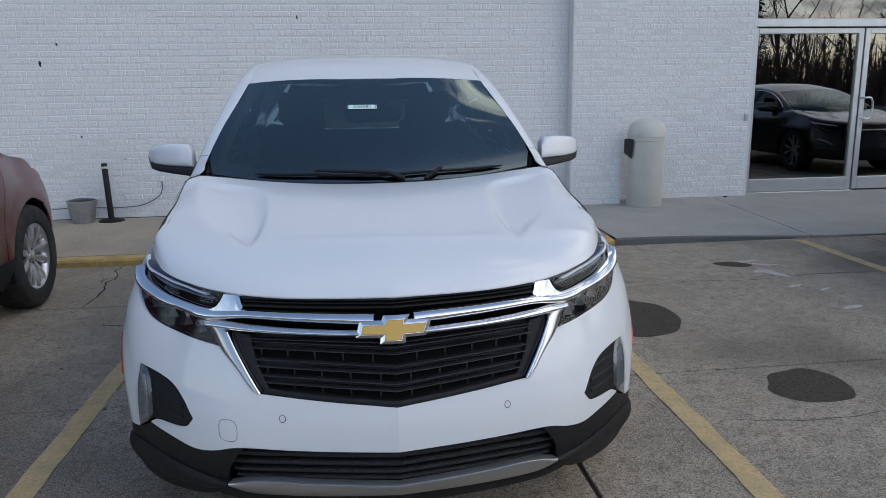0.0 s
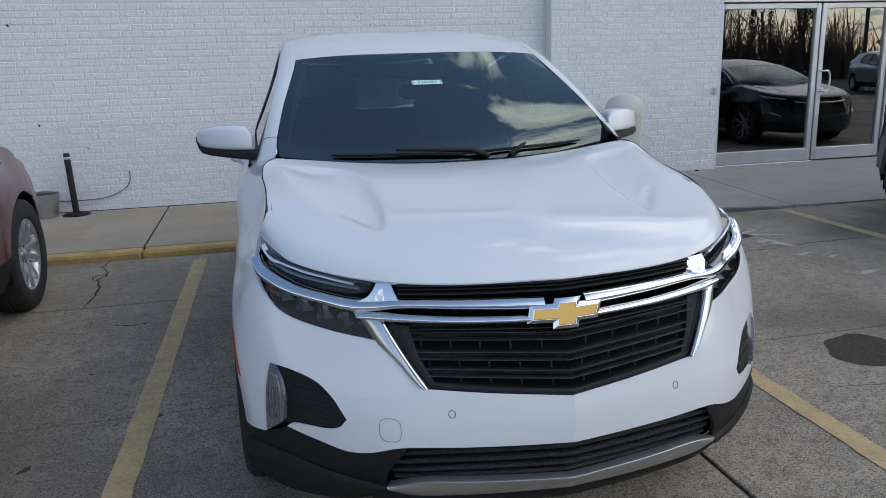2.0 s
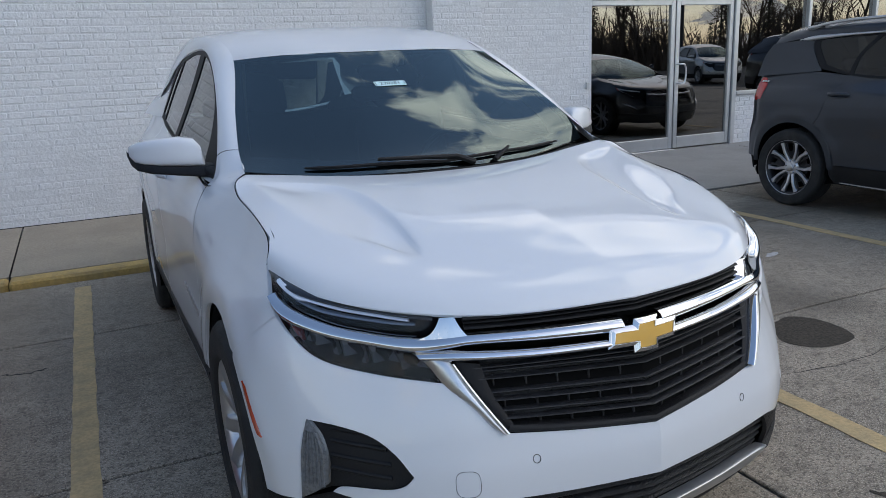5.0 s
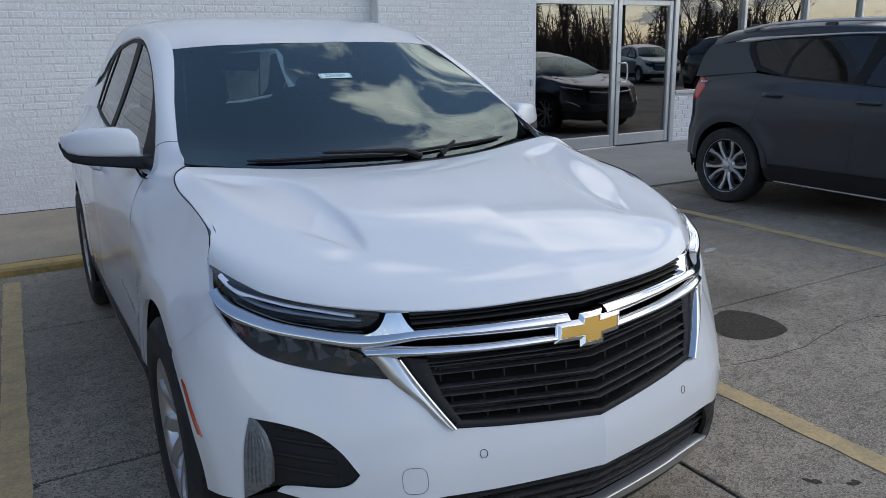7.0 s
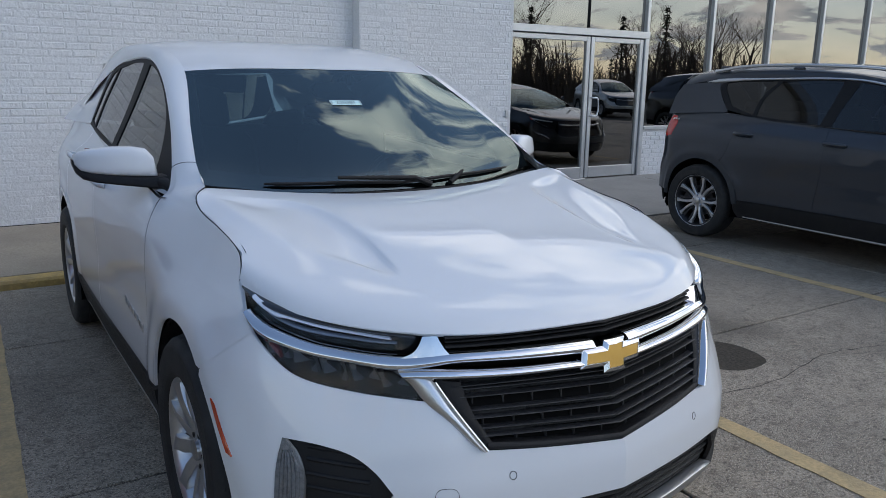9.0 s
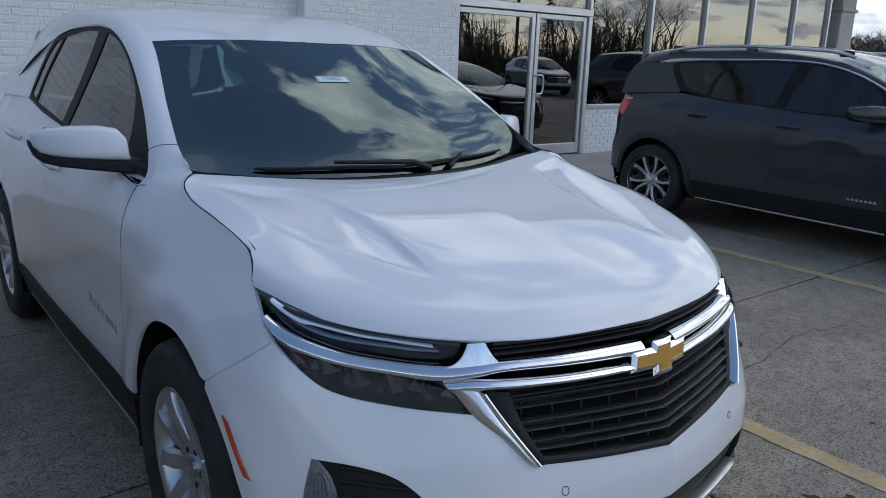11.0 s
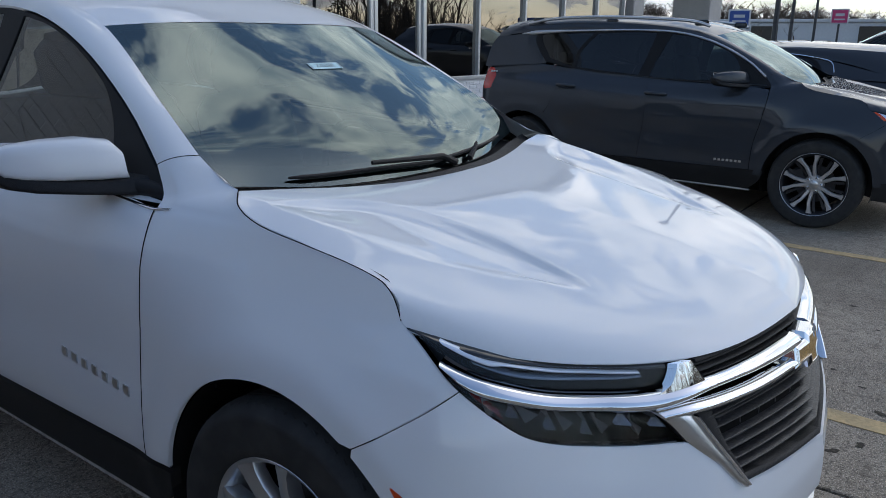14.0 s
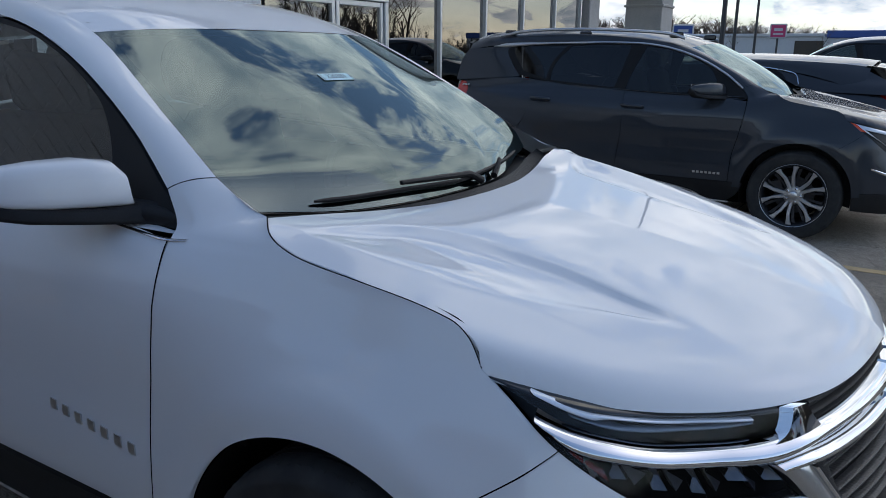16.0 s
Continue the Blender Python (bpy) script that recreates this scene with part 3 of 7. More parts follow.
# ---------- the lot, the pavement and the building ----------
def aggregate(name, base, dirt, per_piece=0.2, worn=0.8):
    """Worn concrete: broad dirt, mottling, and pale and dark stones of a few millimetres."""
    m = material(name, base, 0.85, spots=worn, spot_scale=0.9, tint=dirt, grain=0.55, grain_scale=9.0, bump=0.8, bump_scale=170.0, per_piece=per_piece)
    nt = m.node_tree
    b = nt.nodes["Principled BSDF"]
    last = b.inputs["Base Color"].links[0].from_socket
    geo = nt.nodes.new("ShaderNodeNewGeometry")
    for scale, detail, lo, hi, colour, top in ((75.0, 4.0, 0.50, 0.56, tuple(c * 0.25 for c in base), 0.75), (150.0, 3.0, 0.54, 0.59, (0.66, 0.57, 0.45), 0.85), (22.0, 6.0, 0.54, 0.66, tuple(c * 0.35 for c in base), 0.6), (0.45, 4.0, 0.5, 0.66, tuple(c * 0.5 for c in dirt), 0.58)):
        n, r, mx = (nt.nodes.new("ShaderNode" + k) for k in ("TexNoise", "MapRange", "Mix"))
        n.inputs["Scale"].default_value, n.inputs["Detail"].default_value = scale, detail
        r.inputs["From Min"].default_value, r.inputs["From Max"].default_value, r.inputs["To Max"].default_value = lo, hi, top
        mx.data_type = "RGBA"
        mx.inputs[7].default_value = (*colour, 1)
        nt.links.new(geo.outputs["Position"], n.inputs["Vector"])
        nt.links.new(n.outputs["Fac"], r.inputs["Value"])
        nt.links.new(r.outputs[0], mx.inputs["Factor"])
        nt.links.new(last, mx.inputs[6])
        last = mx.outputs[2]
    nt.links.new(last, b.inputs["Base Color"])
    return m


CONCRETE = aggregate("weathered_concrete", (0.475, 0.395, 0.30), (0.215, 0.176, 0.132))
ASPHALT = material("old_asphalt", (0.075, 0.073, 0.07), 0.9, grain=0.5, grain_scale=60.0, spots=0.4, spot_scale=0.8, bump=0.4)
JOINT = material("joint_filler", (0.03, 0.028, 0.026), 0.9, grain=0.3)
WALK = material("pavement_concrete", (0.46, 0.385, 0.29), 0.85, grain=0.35, grain_scale=60.0, spots=0.45, spot_scale=1.6, bump=0.4, bump_scale=150.0, per_piece=0.15, tint=(0.26, 0.22, 0.17))
WALK_GREY = material("grey_pavement_concrete", (0.44, 0.42, 0.38), 0.85, grain=0.35, grain_scale=60.0, spots=0.4, spot_scale=1.6, bump=0.4, bump_scale=150.0, per_piece=0.1, tint=(0.27, 0.25, 0.22))
LINE_PAINT = material("worn_yellow_line_paint", (0.66, 0.475, 0.235), 0.75, grain=0.35, grain_scale=60.0, spots=0.5, spot_scale=9.0, tint=(0.3, 0.25, 0.16), bump=0.3)
KERB_PAINT = material("yellow_kerb_paint", (0.62, 0.41, 0.13), 0.7, grain=0.3, grain_scale=50.0, spots=0.6, spot_scale=6.0, tint=(0.22, 0.17, 0.1), bump=0.4)
KERB_STONE = material("grey_kerb", (0.16, 0.155, 0.15), 0.9, grain=0.5, grain_scale=50.0, bump=0.5)
OIL = material("oil_stained_concrete", (0.10, 0.084, 0.064), 0.9, spec=0.2, grain=0.8, grain_scale=70.0, spots=0.4, spot_scale=8.0, bump=0.4, bump_scale=140.0)
CHALK = material("pale_salt_stain", (0.62, 0.60, 0.57), 0.9, grain=0.6, grain_scale=60.0)
BRICK = material("white_painted_brick", (0.80, 0.80, 0.795), 0.6, grain=0.16, grain_scale=45.0, spots=0.16, spot_scale=2.2, tint=(0.56, 0.56, 0.55), bump=1.0, bump_scale=30.0, per_piece=0.07)
BRICK_JOINT = material("white_painted_mortar", (0.735, 0.735, 0.73), 0.7, grain=0.2, grain_scale=60.0, bump=0.8, bump_scale=40.0)
ALU = material("brushed_aluminium", (0.62, 0.63, 0.64), 0.35, metal=0.7, spots=0.15, spot_scale=5.0)
ALU_DARK = material("dark_bronze_frame", (0.05, 0.045, 0.04), 0.4, metal=0.5)
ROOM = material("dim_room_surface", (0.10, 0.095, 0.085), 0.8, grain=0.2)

ground = single("ground", Geo().grid([[(-1500, -1500, -0.03), (1500, -1500, -0.03)], [(-1500, 1500, -0.03), (1500, 1500, -0.03)]], flip=True), ASPHALT,
                "old grey asphalt ground reaching the horizon", "ground", kind="structure")

WALL_L, WALL_P, WALL_R, GLASS_Y = 6.73, 6.56, 6.87, 7.06
DOOR_L, DOOR_M, DOOR_R = 4.90, 6.40, 7.50      # jamb, meeting post and far jamb of the entrance
TOP = 5.4      # the parapet

lot = thing("road", "weathered grey concrete parking lot cast in large slabs", "parking lot", kind="structure")
part("joint_filler", Geo().box((4, -4, -0.03), (60, 17.5, 0.04)), JOINT, lot)
SLAB_X = [-11.0, -7.2, -3.4, 0.75, 4.85, 9.0, 13.2, 17.5, 22.0]
SLAB_Y = [-12.0, -8.2, -4.6, -1.9, 1.53, 3.33, 4.66]
for xa, xb in zip(SLAB_X, SLAB_X[1:]):
    for ya, yb in zip(SLAB_Y, SLAB_Y[1:]):
        part("slab", Geo().box(((xa + xb) / 2, (ya + yb) / 2, -0.02), (xb - xa - 0.018, yb - ya - 0.018, 0.04), 0.004), CONCRETE, lot)


def strip(name, pts, mat, label, category, z=0.004):
    """A thin coat of paint or dirt with an outline."""
    return single(name, Geo().prism(pts, pose(0, 0, 0.0015), z - 0.0015), mat, label, category, kind="structure")


def rough_line(x, y0, y1, w, rng, lean=0.02):
    n = 60
    left = [(x + lean * (y1 - y0) * i / n - w / 2 + rng.uniform(-0.004, 0.004), y0 + (y1 - y0) * i / n) for i in range(n + 1)]
    right = [(x + lean * (y1 - y0) * i / n + w / 2 + rng.uniform(-0.004, 0.004), y0 + (y1 - y0) * i / n) for i in range(n + 1)]
    return left + right[::-1]


rng = random.Random(4)
for x, y1, lean in ((-1.385, 4.47, 0.008), (1.333, 4.52, 0.02), (4.03, 4.55, 0.02), (6.85, 4.52, 0.02), (9.7, 4.52, 0.02), (-4.2, 4.52, 0.01)):
    strip("road_marking", rough_line(x, -0.75, y1, 0.105, rng, lean)[::-1], LINE_PAINT, "worn yellow parking line painted on concrete", "parking line")


def blob(cx, cy, rx, ry, rng, turn=0.0, n=40, rough=0.12):
    a = [rng.uniform(-1, 1) for _ in range(8)]
    pts = []
    for k in range(n):
        th = 2 * math.pi * k / n
        r = 1 + rough * sum(a[j] * math.sin((j + 2) * th + j) / (j + 1.5) for j in range(8))
        u, v = rx * r * math.cos(th), ry * r * math.sin(th)
        pts.append((cx + u * math.cos(turn) - v * math.sin(turn), cy + u * math.sin(turn) + v * math.cos(turn)))
    return pts


strip("stain", blob(2.11, 1.25, 0.21, 0.21, rng), OIL, "dark oil stain soaked into the concrete", "stain", 0.0022)
strip("stain", blob(1.64, 2.52, 0.33, 0.43, rng), OIL, "dark oil stain soaked into the concrete", "stain", 0.0022)
CRACK = material("open_crack", (0.02, 0.018, 0.016), 0.95)


def crack(pts, w, rng, label="hairline crack across the concrete"):
    """A thin wandering crack along a line."""
    line, q = [], catmull(pts, 6)
    for i, (x, y) in enumerate(q):
        line.append((x + rng.uniform(-1, 1) * 0.012, y + rng.uniform(-1, 1) * 0.012))
    left, right = [], []
    for i, (x, y) in enumerate(line):
        a, b = line[max(i - 1, 0)], line[min(i + 1, len(line) - 1)]
        d = max(1e-6, math.dist(a, b))
        nx, ny = -(b[1] - a[1]) / d, (b[0] - a[0]) / d
        ww = w * rng.uniform(0.35, 1.2) * (0.3 if i in (0, len(line) - 1) else 1)
        left.append((x + nx * ww, y + ny * ww, 0.0016))
        right.append((x - nx * ww, y - ny * ww, 0.0016))
    return single("crack", Geo().grid([left, right]), CRACK, label, "crack", kind="structure")


crack([(-2.06, 4.72), (-2.08, 4.45), (-2.0, 4.23), (-2.04, 4.04), (-1.98, 3.75), (-1.99, 3.32)], 0.007, rng)
crack([(-2.0, 4.23), (-2.09, 4.16), (-2.06, 4.04)], 0.006, rng)
crack([(1.9, 3.18), (2.4, 3.27), (2.9, 3.24), (3.5, 3.31), (4.1, 3.29)], 0.004, rng)
crack([(1.5, 0.95), (2.0, 0.88), (2.6, 0.97), (3.1, 0.9)], 0.003, rng)
crack([(-1.75, 2.9), (-1.6, 2.86), (-1.52, 2.88)], 0.008, rng)
for cx, cy, rx, ry, turn in ((3.12, 3.80, 0.16, 0.035, 0.2), (3.28, 3.70, 0.13, 0.022, -0.5), (3.12, 3.47, 0.05, 0.04, 0.3), (3.20, 3.42, 0.04, 0.15, 0.15), (3.14, 3.02, 0.07, 0.02, 0.4), (3.3, 2.9, 0.06, 0.015, 0.5), (2.98, 3.7, 0.05, 0.03, 0.0), (3.2, 2.45, 0.08, 0.03, 0.4)):
    strip("stain", blob(cx, cy, rx, ry, rng, turn, 36, 0.5), CHALK, "pale salt crust dried on the concrete", "stain", 0.0021)
for cx, cy, s in ((1.04, 0.10, 0.028), (1.15, 0.02, 0.026), (1.48, -0.01, 0.03), (1.84, 0.23, 0.016), (2.87, 0.30, 0.022), (2.53, 0.13, 0.015), (1.71, 0.09, 0.016), (1.64, -0.03, 0.014), (1.28, -0.12, 0.013), (2.2, 0.4, 0.012), (-1.75, 1.15, 0.03), (-1.3, 1.5, 0.012), (-1.7, 2.1, 0.014), (1.95, -0.3, 0.014)):
    strip("stain", blob(cx, cy, s * 0.9, s * 0.55, rng, rng.uniform(0, 3), 22, 0.6), OIL, "small dark pit worn into the concrete", "pit", 0.0021)
strip("stain", blob(3.03, 3.74, 0.15, 0.09, rng, -0.4), OIL, "small dark oil stain on the concrete", "stain", 0.0022)

# kerb and pavement along the wall
kerb = thing("kerb", "low concrete kerb, yellow paint worn at its edge", "kerb", kind="structure")
for xa, xb in ((-11, -7.5), (-7.5, -4.6), (-4.6, -1.82), (-1.82, 2.36)):
    part("kerb_stone", Geo().box(((xa + xb) / 2, 4.745, 0.01), (xb - xa - 0.008, 0.18, 0.10), 0.018), KERB_PAINT, kerb, "yellow painted kerb stone")
rows = []
for i in range(25):
    x = 2.37 + 2.6 * i / 24
    z = 0.058 * (1 - step01(2.6, 5.0, x)) + 0.004
    rows.append([(x, 4.650 + 0.045 * step01(2.4, 4.5, x), -0.03), (x, 4.66 + 0.045 * step01(2.4, 4.5, x), z - 0.012), (x, 4.69 + 0.045 * step01(2.4, 4.5, x), z), (x, 4.84, z + 0.001)])
part("kerb_ramp", Geo().grid(rows), KERB_STONE, kerb, "grey kerb running out flush with the lot")

pavement = thing("pavement", "grey concrete pavement slabs along the building", "pavement", kind="structure")


def walk_top(x, y):
    front = 0.060 * (1 - step01(2.6, 5.0, x)) + 0.006 if x > 2.36 else 0.060
    return front + (0.092 - front) * min(1, max(0, (y - 4.82) / 1.9))


for xa, xb in ((-11, -7.6), (-7.6, -4.7), (-4.7, -1.82), (-1.82, 2.36), (2.36, 4.36), (4.36, 7.4), (7.4, 10.5), (10.5, 16), (16, 22)):
    rows = []
    for i in range(9):
        x = xa + 0.006 + (xb - xa - 0.012) * i / 8
        ys = [4.84 if x < 2.36 else 4.70] + [4.845 + (7.2 - 4.845) * j / 6 for j in range(7)]
        rows.append([(x, ys[0], -0.05)] + [(x, y, walk_top(x, y)) for y in ys])
    part("slab", Geo().grid(rows, flip=True), WALK if xb < 3 else WALK_GREY, pavement)


# the wall: a core with bricks standing proud of the joints
def brick_mesh(w, h=0.0575, d=0.012):
    g = Geo().box((0, 0, 0), (w, d, h), 0.006)
    return g.mesh("brick", BRICK)


def brick_wall(parent, x0, x1, y, z0, z1, near, rng):
    """Running bond facing -y; bricks inside near = (xa, xb, za, zb) are objects of their own, the others one mesh."""
    course, length = 0.0677, 0.2032
    full = brick_mesh(length - 0.009)
    rest, single_count = Geo(), 0
    for r in range(int((z1 - z0) / course)):
        z = z0 + course * (r + 0.5)
        x = x0 - (length / 2 if r % 2 else 0) - (length / 4 if r % 6 == 5 else 0)
        while x < x1:
            a, b = max(x, x0), min(x + length, x1)
            x += length
            if b - a < 0.03:
                continue
            dy, dz = rng.uniform(-0.0028, 0.0022), rng.uniform(-0.0022, 0.0022)
            c = ((a + b) / 2, y + 0.0095 + dy, z + dz)
            if b - a > length - 0.001 and near and near[0] < c[0] < near[1] and near[2] < c[2] < near[3] and single_count < 290:
                ob = new("brick", full)
                ob.parent, ob.location = parent, c
                ob.rotation_euler = (rng.uniform(-0.008, 0.008), 0, rng.uniform(-0.006, 0.006))
                single_count += 1
            else:
                rest.box(c, (b - a - 0.009, 0.016, 0.0575), 0.005)
    if rest.v:
        tagged(part("brickwork", rest, BRICK, parent), kind="stuff")


rng = random.Random(11)
wall_l = thing("wall_north", "white painted brick wall of a dealership building", "wall", kind="structure")
part("wall_core", Geo().box((-4.21, WALL_L + 0.155, TOP / 2), (13.38, 0.30, TOP)), BRICK_JOINT, wall_l)
wall_p = thing("wall_pier", "white painted brick pier standing proud of the wall", "wall", kind="structure")
part("wall_core", Geo().box((2.79, WALL_P + 0.205, TOP / 2), (0.62, 0.40, TOP)), BRICK_JOINT, wall_p)
wall_r = thing("wall_entrance", "white painted brick wall beside the glass entrance", "wall", kind="structure")
part("wall_core", Geo().box((3.98, WALL_R + 0.155, TOP / 2), (1.76, 0.30, TOP)), BRICK_JOINT, wall_r)

# store front
front = thing("window_1", "aluminium and bronze glass store front with a pair of glazed doors", "store front", kind="structure")


def bar(parent, name, xa, xb, za, zb, y=GLASS_Y, d=0.11, mat=None):
    return part(name, Geo().box(((xa + xb) / 2, y, (za + zb) / 2), (xb - xa, d, zb - za), 0.006), mat or ALU, parent)


def pane(parent, xa, xb, za, zb, y=GLASS_Y):
    ob = part("pane", Geo().box(((xa + xb) / 2, y + 0.012, (za + zb) / 2), (xb - xa, 0.008, zb - za)), STORE_GLASS, parent)
    return ob


bar(front, "window_frame", DOOR_L - 0.08, DOOR_L, 0.09, 3.4)
bar(front, "window_frame", DOOR_L, DOOR_R + 0.06, 2.15, 2.25, d=0.13)
bar(front, "window_frame", DOOR_R - 0.02, DOOR_R + 0.06, 0.09, 2.15)
bar(front, "window_frame", DOOR_R - 0.01, DOOR_R + 0.05, 2.25, 3.4)
bar(front, "sill", DOOR_L, DOOR_M - 0.01, 0.09, 0.105, d=0.16)
pane(front, DOOR_L, DOOR_R - 0.01, 2.25, 3.4)
for xa, xb, leaf in ((DOOR_L + 0.01, DOOR_M - 0.01, "side_light"), (DOOR_M + 0.01, DOOR_R - 0.03, "door_leaf")):
    d = part(leaf, Geo().box((xa + 0.035, GLASS_Y, 1.125), (0.07, 0.05, 2.03), 0.006).box((xb - 0.035, GLASS_Y, 1.125), (0.07, 0.05, 2.03), 0.006)
             .box(((xa + xb) / 2, GLASS_Y, 2.105), (xb - xa - 0.14, 0.05, 0.07), 0.006).box(((xa + xb) / 2, GLASS_Y, 0.19), (xb - xa - 0.14, 0.05, 0.16), 0.006), ALU, front)
    pane(d, xa + 0.07, xb - 0.07, 0.27, 2.07)
    if leaf == "door_leaf":
        part("pull_handle", Geo().tube(catmull([(xa + 0.035, GLASS_Y - 0.02, 1.02), (xa + 0.035, GLASS_Y - 0.08, 1.02), (xa + 0.12, GLASS_Y - 0.085, 1.03), (xa + 0.12, GLASS_Y - 0.085, 1.27), (xa + 0.035, GLASS_Y - 0.08, 1.28), (xa + 0.035, GLASS_Y - 0.02, 1.28)], 4), 0.012), ALU, d, "bent tubular pull handle")
        part("lock", Geo().revolve([(0.0, -0.03), (0.016, -0.03), (0.016, 0.0)], 14, pose(xa + 0.035, GLASS_Y - 0.02, 1.14, 90)), ALU_DARK, d)
MULL = [7.52, 9.01, 10.52, 12.02, 13.52, 14.9]
for xa, xb in zip(MULL, MULL[1:]):
    bar(front, "window_frame", xb - 0.03, xb + 0.03, 0.85, 3.4, mat=ALU)
    pane(front, xa + 0.03, xb - 0.03, 0.85, 3.4)
bar(front, "window_frame", 7.56, 14.93, 0.80, 0.85, d=0.14)
knee = thing("wall_knee", "low white painted brick wall under the shop windows", "wall", kind="structure")
part("wall_core", Geo().box((11.24, GLASS_Y + 0.1, 0.42), (7.36, 0.24, 0.76)), BRICK_JOINT, knee)
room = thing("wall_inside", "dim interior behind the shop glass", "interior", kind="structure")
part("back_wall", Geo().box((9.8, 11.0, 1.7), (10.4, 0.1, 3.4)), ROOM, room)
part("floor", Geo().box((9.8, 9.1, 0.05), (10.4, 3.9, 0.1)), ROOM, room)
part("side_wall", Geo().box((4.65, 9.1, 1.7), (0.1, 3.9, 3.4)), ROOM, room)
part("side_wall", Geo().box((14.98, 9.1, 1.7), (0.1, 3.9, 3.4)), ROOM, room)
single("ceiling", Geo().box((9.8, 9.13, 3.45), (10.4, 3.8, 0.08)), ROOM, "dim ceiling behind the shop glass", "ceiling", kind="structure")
roof_b = single("roof", Geo().box((1.6, 9.4, TOP + 0.1), (25.4, 5.6, 0.3), 0.02), ALU, "flat metal-edged roof of the building", "roof", kind="structure")
bar(front, "fascia", 4.86, 15.0, 3.4, TOP, y=7.06, d=0.3, mat=BRICK_JOINT)


# ---------- cars ----------
def side_x(y, z):
    return 0.842 - 0.42 * (z - 1.1) - 0.012 * (y - 2.4) ** 2


WS_EDGE = [(0.742, 1.31, 1.148), (0.728, 1.345, 1.215), (0.69, 1.50, 1.318), (0.585, 1.918, 1.523)]
RAIL_IN = [(0.795, 1.144, 1.160), (0.755, 1.235, 1.164), (0.730, 1.335, 1.220), (0.69, 1.50, 1.318), (0.585, 1.918, 1.523), (0.578, 2.15, 1.585), (0.592, 2.5, 1.622), (0.60, 3.0, 1.632), (0.59, 3.5, 1.612), (0.56, 3.95, 1.575), (0.54, 4.15, 1.545)]
RAIL_OUT = [(side_x(y, z) + 0.004, y, z) for y, z in ((1.366, 1.092), (1.375, 1.12), (1.425, 1.19), (1.548, 1.287), (1.70, 1.377), (1.88, 1.459), (2.08, 1.520), (2.30, 1.555), (2.60, 1.563), (3.05, 1.535), (3.3, 1.49), (3.6, 1.42), (3.9, 1.31), (4.1, 1.20))]
FAIR_IN = [(0.746, 1.222, 1.166), (0.738, 1.28, 1.192)]
COWL = [(-0.748, 1.184, 1.156), (-0.6, 1.165, 1.146), (-0.42, 1.118, 1.134), (-0.2, 1.070, 1.131), (0.0, 1.058, 1.130)]


def spread(c, n=24):
    fine = catmull(c, 10)
    arc = [0.0]
    for a, b in zip(fine, fine[1:]):
        arc.append(arc[-1] + math.dist(a, b))
    out, k = [], 0
    for i in range(n + 1):
        s = arc[-1] * i / n
        while k < len(arc) - 2 and arc[k + 1] < s:
            k += 1
        t = (s - arc[k]) / max(1e-9, arc[k + 1] - arc[k])
        out.append(tuple(a + (b - a) * t for a, b in zip(fine[k], fine[k + 1])))
    return out


P0 = 0.5655      # round-the-body distance minus y along the flank
ARCH_R = 0.418


def arch(yc, a0, a1, r=ARCH_R, n=16):
    """Points of a wheel arch in (p, z) from angle a0 to a1, degrees from straight back, up."""
    return [(yc + P0 + r * math.cos(radians(a0 + (a1 - a0) * i / n)), 0.360 + r * 1.01 * math.sin(radians(a0 + (a1 - a0) * i / n))) for i in range(n + 1)]


BUMPER_LOW = [(0.0, 0.442), (0.333, 0.448), (0.489, 0.447), (0.572, 0.425), (0.642, 0.416), (0.734, 0.430), (0.858, 0.446)]
FOG_LOW = [(0.858, 0.446), (0.84, 0.458), (0.701, 0.472), (0.668, 0.486), (0.642, 0.515)]
FOG_TOP = [(0.642, 0.515), (0.685, 0.566), (0.743, 0.603), (0.832, 0.622), (0.928, 0.629)]
FOG_OUT = [(0.928, 0.629), (0.943, 0.556), (0.952, 0.455), (0.957, 0.400)]
LAMP_LOW = [(1.046, 0.876), (0.968, 0.825), (0.905, 0.787), (0.841, 0.767), (0.75, 0.753), (0.640, 0.745), (0.552, 0.738)]
LAMP_TOP = [(1.203, 0.972), (1.109, 0.9595), (1.012, 0.945), (0.897, 0.924), (0.788, 0.908), (0.677, 0.899), (0.545, 0.892)]
LEG_OUT = [(0.552, 0.738), (0.481, 0.683), (0.435, 0.633), (0.412, 0.614)]
GAP_FB = [(1.270, 0.726), (1.164, 0.797), (1.046, 0.876)]
DOOR_GAP = [(1.938, 1.088), (1.936, 1.023), (1.944, 0.948), (1.969, 0.812), (2.006, 0.652), (2.015, 0.494), (2.017, 0.43)]
SILL_Z = 0.425
JOIN = [(1.7455, 1.155), (1.80, 1.140), (1.87, 1.116), (1.934, 1.092)]


